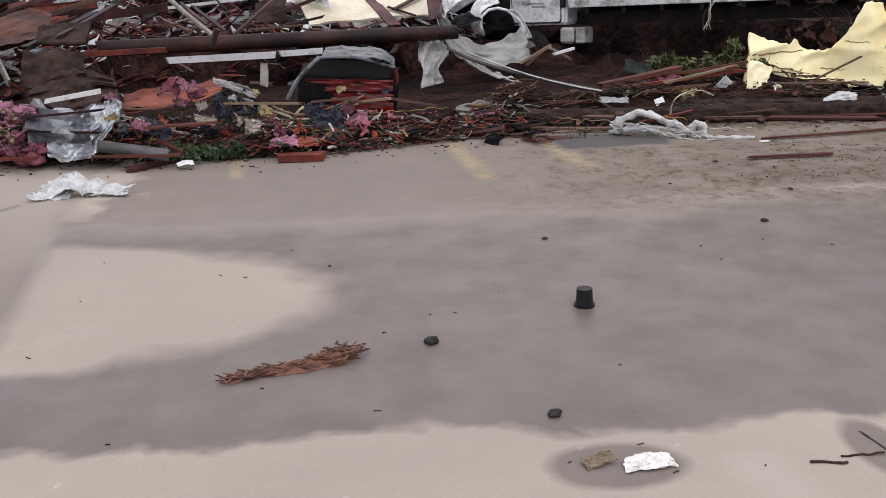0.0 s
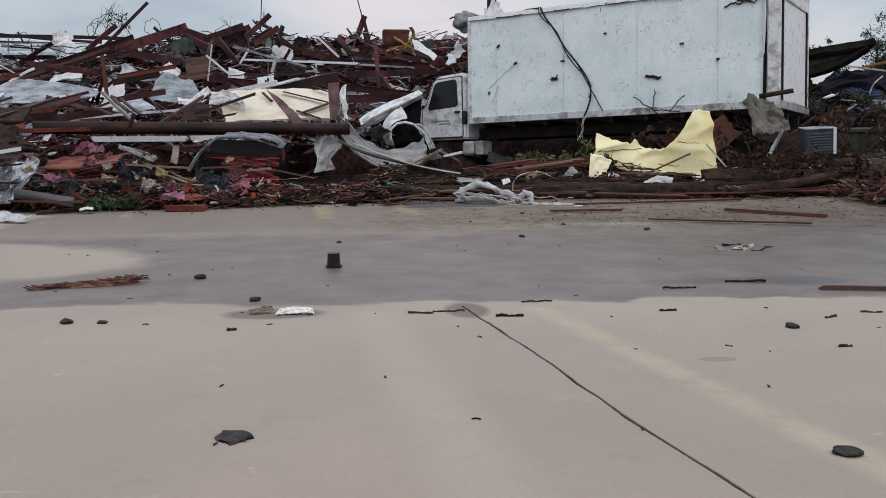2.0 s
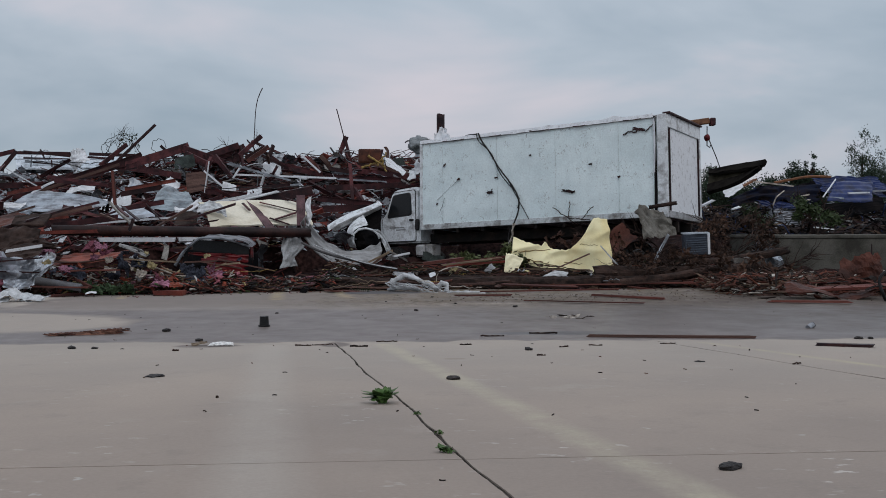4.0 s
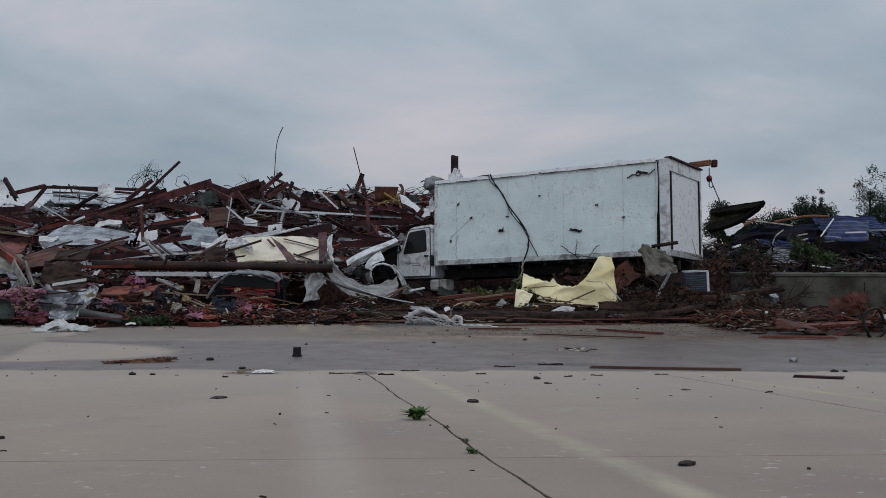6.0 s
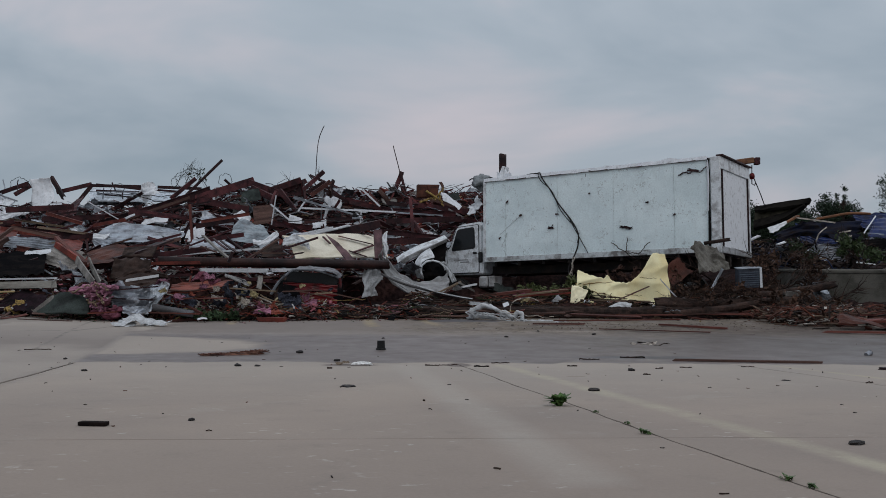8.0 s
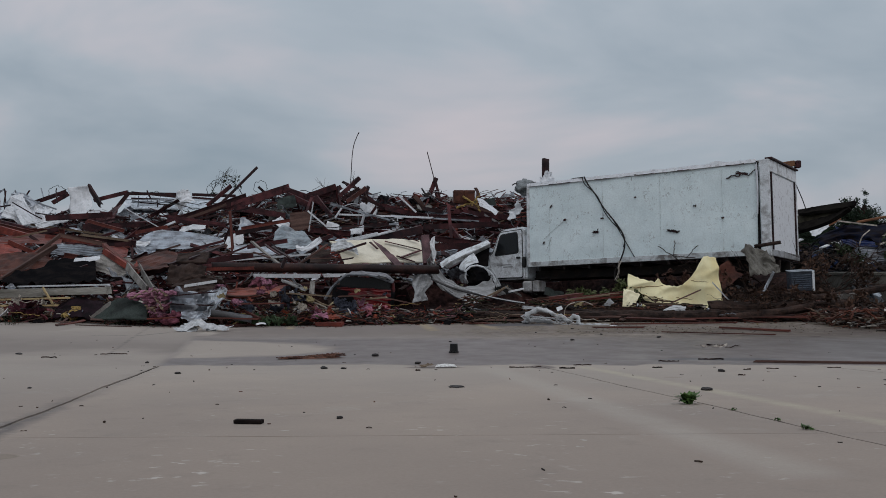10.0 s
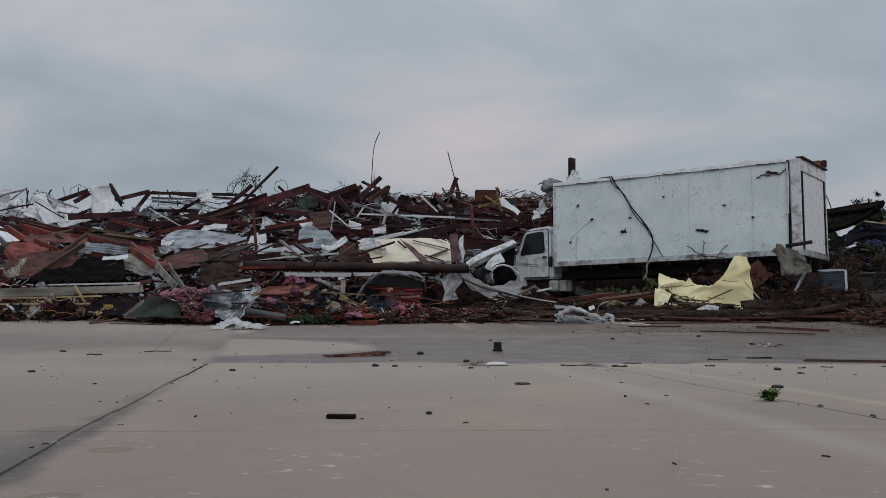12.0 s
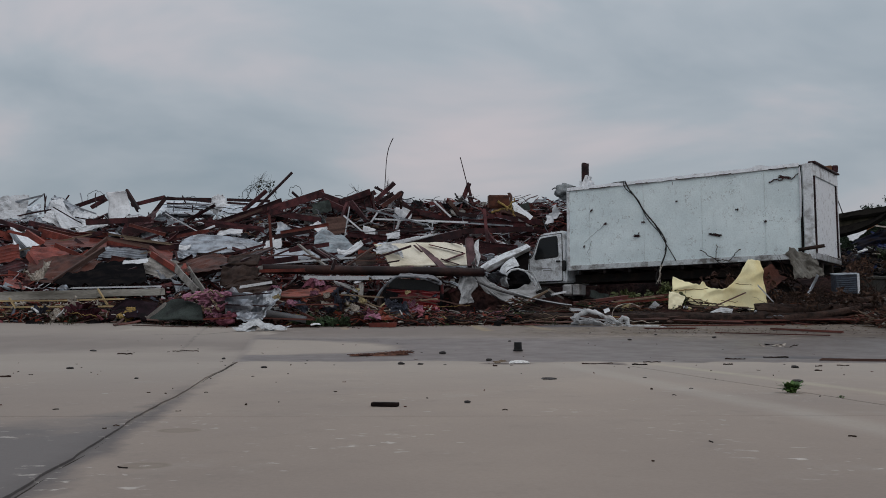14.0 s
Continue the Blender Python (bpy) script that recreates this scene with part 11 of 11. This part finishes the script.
V_RPLANK = variants("plank", 4, lambda r, i: section_bm(rect(r.uniform(0.06, 0.16), 0.04), r.uniform(0.8, 2.4), 6, 0.02, 0.1, 0.02, 0.07, r), M_REDWOOD)
V_PALE = variants("stick", 4, lambda r, i: section_bm(rect(r.uniform(0.03, 0.07), 0.03), r.uniform(0.8, 2.2), 6, 0.02, 0.1, 0.02, 0.05, r), M_PALEWOOD)
V_SHEET = variants("metal_sheet", 6, lambda r, i: sheet_bm(r.uniform(0.9, 2.2), r.uniform(0.4, 0.9), 9 if i % 2 else 0, 0.02, 0.16, i + 3, 18, 12, 0.3, 0.006, 0.2), M_GALV)
V_WSHEET = variants("white_sheet", 6, lambda r, i: sheet_bm(r.uniform(0.5, 1.4), r.uniform(0.25, 0.6), 0, 0.025, 0.2, i + 23, 18, 12, 0.35, 0.006, 0.25), M_WHITE)
V_BOARD = variants("broken_board", 5, lambda r, i: sheet_bm(r.uniform(0.5, 1.3), r.uniform(0.3, 0.8), 0, 0, 0.05, i + 43, 10, 8, 0.05, 0.02, 0.3), M_GREY)
V_BLACK = variants("black_sheet", 4, lambda r, i: sheet_bm(r.uniform(0.6, 1.5), r.uniform(0.3, 0.7), 0, 0, 0.12, i + 63, 16, 10, 0.12, 0.006, 0.25), M_BLACK, True)
V_PIPE = variants("conduit", 5, lambda r, i: tube_bm(wander((-1.4, 0, 0), (1.4, 0, 0), 14, 0.08, r), r.uniform(0.014, 0.03), 6), M_GALV, True)
V_WIRE = variants("wire", 5, lambda r, i: tube_bm(wander((-0.9, 0, 0), (0.9, 0, 0), 16, 0.12, r), 0.010, 5), M_CABLE, True)

KINDS = [
    ("steel_purlin", V_STEEL, 22, "bent red-oxide steel purlin in the wreckage", "beam", "steel beams", 22, 0.05),
    ("steel_purlin", V_DARK, 12, "twisted dark steel purlin in the wreckage", "beam", "steel beams", 25, 0.05),
    ("steel_purlin", V_RED, 7, "bright red-oxide steel purlin in the wreckage", "beam", "steel beams", 18, 0.05),
    ("plank", V_PLANK, 14, "broken timber plank in the wreckage", "plank", "planks", 20, 0.04),
    ("plank", V_RPLANK, 10, "broken wet red timber plank", "plank", "planks", 16, 0.04),
    ("stick", V_PALE, 8, "pale splintered timber stick", "stick", "sticks", 25, 0.04),
    ("metal_sheet", V_SHEET, 13, "torn crumpled galvanised cladding sheet", "metal sheet", "metal sheets", 30, 0.1),
    ("white_sheet", V_WSHEET, 6, "torn crumpled white painted sheet", "metal sheet", "metal sheets", 35, 0.1),
    ("broken_board", V_BOARD, 6, "broken grey wall board", "board", "boards", 30, 0.06),
    ("black_sheet", V_BLACK, 6, "crumpled black roofing sheet", "roofing sheet", "roofing sheets", 25, 0.06),
    ("conduit", V_PIPE, 12, "bent galvanised conduit pipe", "pipe", "conduits", 25, 0.08),
    ("wire", V_WIRE, 12, "tangled black wire in the wreckage", "wire", "wires", 40, 0.12),
]


def strewn(count, seed, region, kinds, scale=(0.7, 1.15), lift=0.0, tilt=1.0, yaw=None, joined=""):
    """Pieces at random over a region of the plan, lying on the heap."""
    rng = random.Random(seed)
    weights = [k[2] for k in kinds]
    made = 0
    verts, faces, slots, mats = [], [], [], []
    while made < count:
        x, y = region(rng)
        if x < -1 and y < 9.7 and rng.random() < 0.6 or -8.4 < x < -1.5 and 9.7 < y < 15.8:
            continue
        rel = Vector((x, y, 0)) - TRUCK.translation
        along, side = rel.dot(TX), rel.dot(TY)
        if hollow(x, y) or -0.6 < along < 11.3 and -3.3 < side < 0.6:
            continue
        name, meshes, _, label, cat, group, lean, up = rng.choices(kinds, weights)[0]
        me = rng.choice(meshes)
        s = rng.uniform(*scale)
        z = heap_z(x, y) + up + lift + rng.uniform(0.0, 0.16) * tilt
        turn = rng.gauss(0, 38) + (0 if rng.random() < 0.8 else 90) if yaw is None else rng.gauss(yaw, 20)
        m = pose(x, y, z, rng.gauss(12, lean * tilt), rng.gauss(0, lean * 0.55 * tilt), turn) @ Matrix.Diagonal((s, s, s, 1))
        made += 1
        if joined:
            k, mat = len(verts), me.materials[0]
            if mat not in mats:
                mats.append(mat)
            verts += [tuple(m @ v.co) for v in me.vertices]
            faces += [tuple(k + i for i in p.vertices) for p in me.polygons]
            slots += [mats.index(mat)] * len(me.polygons)
            continue
        ob = new(name, me)
        ob.matrix_basis = m
        tagged(ob, label, cat, group)
    if joined:
        me = bpy.data.meshes.new(joined)
        me.from_pydata(verts, [], faces)
        for mat in mats:
            me.materials.append(mat)
        me.polygons.foreach_set("material_index", slots)
        tagged(new(joined, me), "tangle of bent steel, planks and torn sheets", "wreckage", kind="stuff")


def wide(x0, x1, y0, y1):
    def pick(r):
        y = r.uniform(y0, y1)
        k = (y + 13) / 30
        return r.uniform(x0 * k, x1 * k), y
    return pick


strewn(420, 1, wide(-16.5, 1.0, 13.5, 30), KINDS)
strewn(160, 9, wide(-16.5, 1.0, 20, 33), KINDS, joined="deep_wreckage")
strewn(260, 7, wide(-16.5, 1.0, 15.8, 28), [KINDS[0], KINDS[1], KINDS[2], KINDS[3], KINDS[4], KINDS[8], KINDS[9]], (0.6, 1.2), 0.12, 1.1, joined="tangled_wreckage")
strewn(340, 8, wide(-16.5, 1.0, 15.8, 31), [KINDS[7], KINDS[6], KINDS[6], KINDS[8], KINDS[5], KINDS[10]], (0.25, 0.75), 0.22, 1.3, joined="torn_scraps")
strewn(160, 2, wide(-17.5, 1.5, 24, 34), KINDS, (0.6, 1.1), 0.15, 1.25, joined="crest_wreckage")
strewn(90, 3, wide(-18, 0.5, 9.0, 14), [KINDS[3], KINDS[4], KINDS[4], KINDS[9], KINDS[9], KINDS[8]], (0.4, 0.7), -0.05, 0.6)
strewn(90, 4, wide(9.0, 17, 18.5, 28), [KINDS[1], KINDS[1], KINDS[9], KINDS[9], KINDS[9], KINDS[6], KINDS[11]], (0.6, 1.1), 0.1, 1.1)
strewn(26, 6, wide(8.5, 10.2, 10.6, 12.6), [KINDS[3], KINDS[4], KINDS[8], KINDS[9]], (0.4, 0.8), 0.0, 0.6)
strewn(50, 5, wide(-1, 11.5, 9.7, 12.6), [KINDS[3], KINDS[4], KINDS[9], KINDS[10], KINDS[4]], (0.4, 0.9), -0.02, 0.35)


# ---- fine litter: splinters, shards and scraps too small to count ----
def litter_material(name, stops, rough=0.75):
    """Each scrap takes its own colour."""
    m = bpy.data.materials.new(name)
    m.use_nodes = True
    n, l = m.node_tree.nodes, m.node_tree.links
    geo = n.new("ShaderNodeNewGeometry")
    ramp = n.new("ShaderNodeValToRGB")
    ramp.color_ramp.interpolation = "CONSTANT"
    els = ramp.color_ramp.elements
    els[0].position, els[0].color = 0.0, (*stops[0][1], 1)
    els[1].position, els[1].color = stops[1][0], (*stops[1][1], 1)
    for p, c in stops[2:]:
        els.new(p).color = (*c, 1)
    l.new(geo.outputs["Random Per Island"], ramp.inputs["Fac"])
    t = n.new("ShaderNodeTexNoise")
    t.inputs["Scale"].default_value, t.inputs["Detail"].default_value = 14, 5
    co = n.new("ShaderNodeTexCoord")
    l.new(co.outputs["Object"], t.inputs["Vector"])
    r = n.new("ShaderNodeMapRange")
    r.inputs["From Min"].default_value, r.inputs["From Max"].default_value = 0.3, 0.7
    r.inputs["To Min"].default_value, r.inputs["To Max"].default_value = 0.55, 1.25
    l.new(t.outputs["Fac"], r.inputs["Value"])
    hs = n.new("ShaderNodeHueSaturation")
    l.new(ramp.outputs["Color"], hs.inputs["Color"])
    l.new(r.outputs["Result"], hs.inputs["Value"])
    l.new(hs.outputs["Color"], n["Principled BSDF"].inputs["Base Color"])
    n["Principled BSDF"].inputs["Roughness"].default_value = rough
    n["Principled BSDF"].inputs["Specular IOR Level"].default_value = 0.15
    return m


M_LITTER = litter_material("mixed_litter", [(0, (0.060, 0.020, 0.021)), (0.28, (0.105, 0.030, 0.030)), (0.48, (0.014, 0.010, 0.011)), (0.64, (0.11, 0.062, 0.050)), (0.72, (0.19, 0.048, 0.036)), (0.79, (0.20, 0.19, 0.19)), (0.86, (0.62, 0.64, 0.67)), (0.93, (0.36, 0.40, 0.44)), (0.985, (0.34, 0.28, 0.15))])
M_FRONTLITTER = litter_material("front_litter", [(0, (0.045, 0.024, 0.019)), (0.24, (0.105, 0.034, 0.027)), (0.42, (0.012, 0.010, 0.010)), (0.58, (0.14, 0.085, 0.058)), (0.70, (0.21, 0.050, 0.034)), (0.80, (0.20, 0.18, 0.165)), (0.87, (0.50, 0.47, 0.43)), (0.90, (0.22, 0.09, 0.11)), (0.93, (0.30, 0.23, 0.10)), (0.95, (0.05, 0.075, 0.03))])
M_DARKLITTER = litter_material("dark_litter", [(0, (0.02, 0.014, 0.012)), (0.3, (0.026, 0.016, 0.015)), (0.5, (0.009, 0.009, 0.011)), (0.75, (0.08, 0.05, 0.035)), (0.90, (0.02, 0.035, 0.09)), (0.96, (0.20, 0.20, 0.20)), (0.985, (0.42, 0.42, 0.42))])
M_DOCKLITTER = litter_material("dock_litter", [(0, (0.065, 0.03, 0.022)), (0.3, (0.12, 0.045, 0.032)), (0.5, (0.02, 0.014, 0.012)), (0.70, (0.12, 0.08, 0.056)), (0.86, (0.16, 0.052, 0.034)), (0.94, (0.40, 0.37, 0.33))])
M_SCRAPS = litter_material("pale_scraps", [(0, (0.30, 0.10, 0.12)), (0.16, (0.45, 0.42, 0.38)), (0.34, (0.26, 0.06, 0.035)), (0.50, (0.10, 0.11, 0.14)), (0.62, (0.40, 0.33, 0.20)), (0.72, (0.60, 0.60, 0.60)), (0.84, (0.16, 0.08, 0.055)), (0.93, (0.44, 0.20, 0.26))])
M_SILTLITTER = litter_material("leaf_litter", [(0, (0.040, 0.025, 0.017)), (0.35, (0.018, 0.012, 0.010)), (0.6, (0.075, 0.045, 0.028)), (0.85, (0.11, 0.045, 0.028)), (0.95, (0.03, 0.04, 0.018))])


def litter(name, label, count, region, mat, seed, long=(0.12, 0.7), wide_=(0.02, 0.10), lift=0.05, tilt=0.35, on_heap=True):
    """Thin flat and slender scraps scattered over a region, all in one mesh."""
    rng = random.Random(seed)
    verts, faces = [], []
    made = 0
    while made < count:
        x, y = region(rng)
        rel = Vector((x, y, 0)) - TRUCK.translation
        if on_heap and (hollow(x, y) or -0.2 < rel.dot(TX) < 10.9 and -3.0 < rel.dot(TY) < 0.2):
            continue
        z = (heap_z(x, y) if on_heap else ground_z(y)) + rng.uniform(0, lift)
        if on_heap and y > 10.5 and not (-9 < x < -1 and y < 16):
            c = Vector((x, y, 0))
            z += 0.35 * noise.noise(c * 0.7) + 0.22 * noise.noise(c * 1.9)
        L, W = rng.uniform(*long), rng.uniform(*wide_)
        if rng.random() < 0.18:
            L, W = L * 0.4, W * 2.6
        H = max(0.006, min(W, 0.03) * rng.uniform(0.3, 0.8))
        m = Matrix.Translation((x, y, z)) @ Euler((rng.gauss(0.2, tilt * 1.6), rng.gauss(0, tilt), rng.gauss(0, 0.8))).to_matrix().to_4x4()
        k = len(verts)
        b = rng.uniform(-0.15, 0.15) * L
        for dx, dz in ((-0.5, 0), (0, b), (0.5, 0)):
            w = W * rng.uniform(0.6, 1.1)
            for dy, h in ((-0.5, 0), (0.5, 0), (0.5, 1), (-0.5, 1)):
                verts.append(tuple(m @ Vector((dx * L + rng.uniform(-0.06, 0.06) * L, dy * w, dz + h * H))))
        for s in (0, 4):
            for j in range(4):
                faces.append((k + s + j, k + s + (j + 1) % 4, k + s + 4 + (j + 1) % 4, k + s + 4 + j))
        faces += [(k + 3, k + 2, k + 1, k), (k + 8, k + 9, k + 10, k + 11)]
        made += 1
    me = bpy.data.meshes.new(name)
    me.from_pydata(verts, [], faces)
    me.materials.append(mat)
    return tagged(new(name, me), label, "litter", kind="stuff")


litter("heap_litter", "splinters, bars and scraps strewn over the wreckage", 12000, wide(-19, 1.5, 12.8, 36), M_LITTER, 11, (0.15, 1.1), (0.02, 0.10), 0.4, 0.4)
litter("crest_litter", "splinters and bent bars along the crest of the wreckage", 700, wide(-12.0, 1.5, 27, 33), M_LITTER, 12, (0.3, 1.3), (0.02, 0.09), 0.65, 0.38)
strewn(50, 31, lambda r: (r.uniform(-12, -0.8), r.uniform(8.9, 9.9)), [KINDS[4], KINDS[3], KINDS[9], KINDS[9]], (0.25, 0.5), 0.02, 0.7)
litter("front_litter", "wet scraps, rags and splinters at the foot of the wreckage", 5000, lambda r: (lambda x: (x, 9.85 + front_shift(x) + 1.9 * r.random() ** 1.4))(r.uniform(-16, -0.9)), M_FRONTLITTER, 13, (0.05, 0.45), (0.008, 0.05), 0.2, 0.3)
litter("front_scraps", "torn scraps of cloth, foam and board in the front debris", 260, lambda r: (r.uniform(-8.2, -2.8), 8.95 + 1.0 * r.random()), M_SCRAPS, 20, (0.05, 0.30), (0.02, 0.07), 0.32, 0.55)
litter("left_scraps", "torn scraps of cloth, foam and board in the front debris", 240, lambda r: (r.uniform(-15, -8.5), 9.9 + 1.2 * r.random()), M_SCRAPS, 22, (0.05, 0.35), (0.02, 0.08), 0.4, 0.5)
litter("truck_litter", "wet splinters and bark before the truck", 1900, wide(-1.5, 11.5, 9.8, 13.2), M_SILTLITTER, 14, (0.06, 0.5), (0.010, 0.04), 0.07, 0.2)
litter("far_litter", "dark scraps over the wreckage beyond the truck", 4200, wide(9.0, 19, 18.3, 30), M_DARKLITTER, 15, (0.15, 1.0), (0.02, 0.12), 0.5, 0.45)
strewn(60, 21, lambda r: (r.uniform(7.6, 12.5), 8.6 + r.gauss(0, 0.9)), [KINDS[4], KINDS[4], KINDS[3], KINDS[9], KINDS[8]], (0.35, 0.8), -0.03, 0.5)
litter("dock_litter", "red-brown splinters and scraps before the dock", 3000, lambda r: (r.uniform(7.0, 14.5), 8.5 + r.gauss(0, 0.8)), M_DOCKLITTER, 19, (0.06, 0.5), (0.012, 0.06), 0.36, 0.3, False)
litter("silt_litter", "leaf and bark litter washed over the concrete", 450, lambda r: (lambda c: (2.2 + 1.7 * (c % 5) + r.gauss(0, 0.55), 6.6 + 0.7 * (c % 3) + r.gauss(0, 0.22)))(r.randrange(15)), M_SILTLITTER, 16, (0.008, 0.045), (0.003, 0.007), 0.004, 0.06, False)
litter("edge_litter", "small wet scraps along the edge of the debris", 260, lambda r: (lambda x: (x, 9.75 + front_shift(x) - abs(r.gauss(0, 0.35))))(r.uniform(-14, 9)), M_FRONTLITTER, 17, (0.015, 0.08), (0.006, 0.02), 0.006, 0.1, False)
litter("lot_litter", "tiny twigs and crumbs scattered on the lot", 160, lambda r: (r.uniform(-9, 8), r.uniform(-9, 5)), M_SILTLITTER, 18, (0.01, 0.05), (0.004, 0.009), 0.002, 0.04, False)
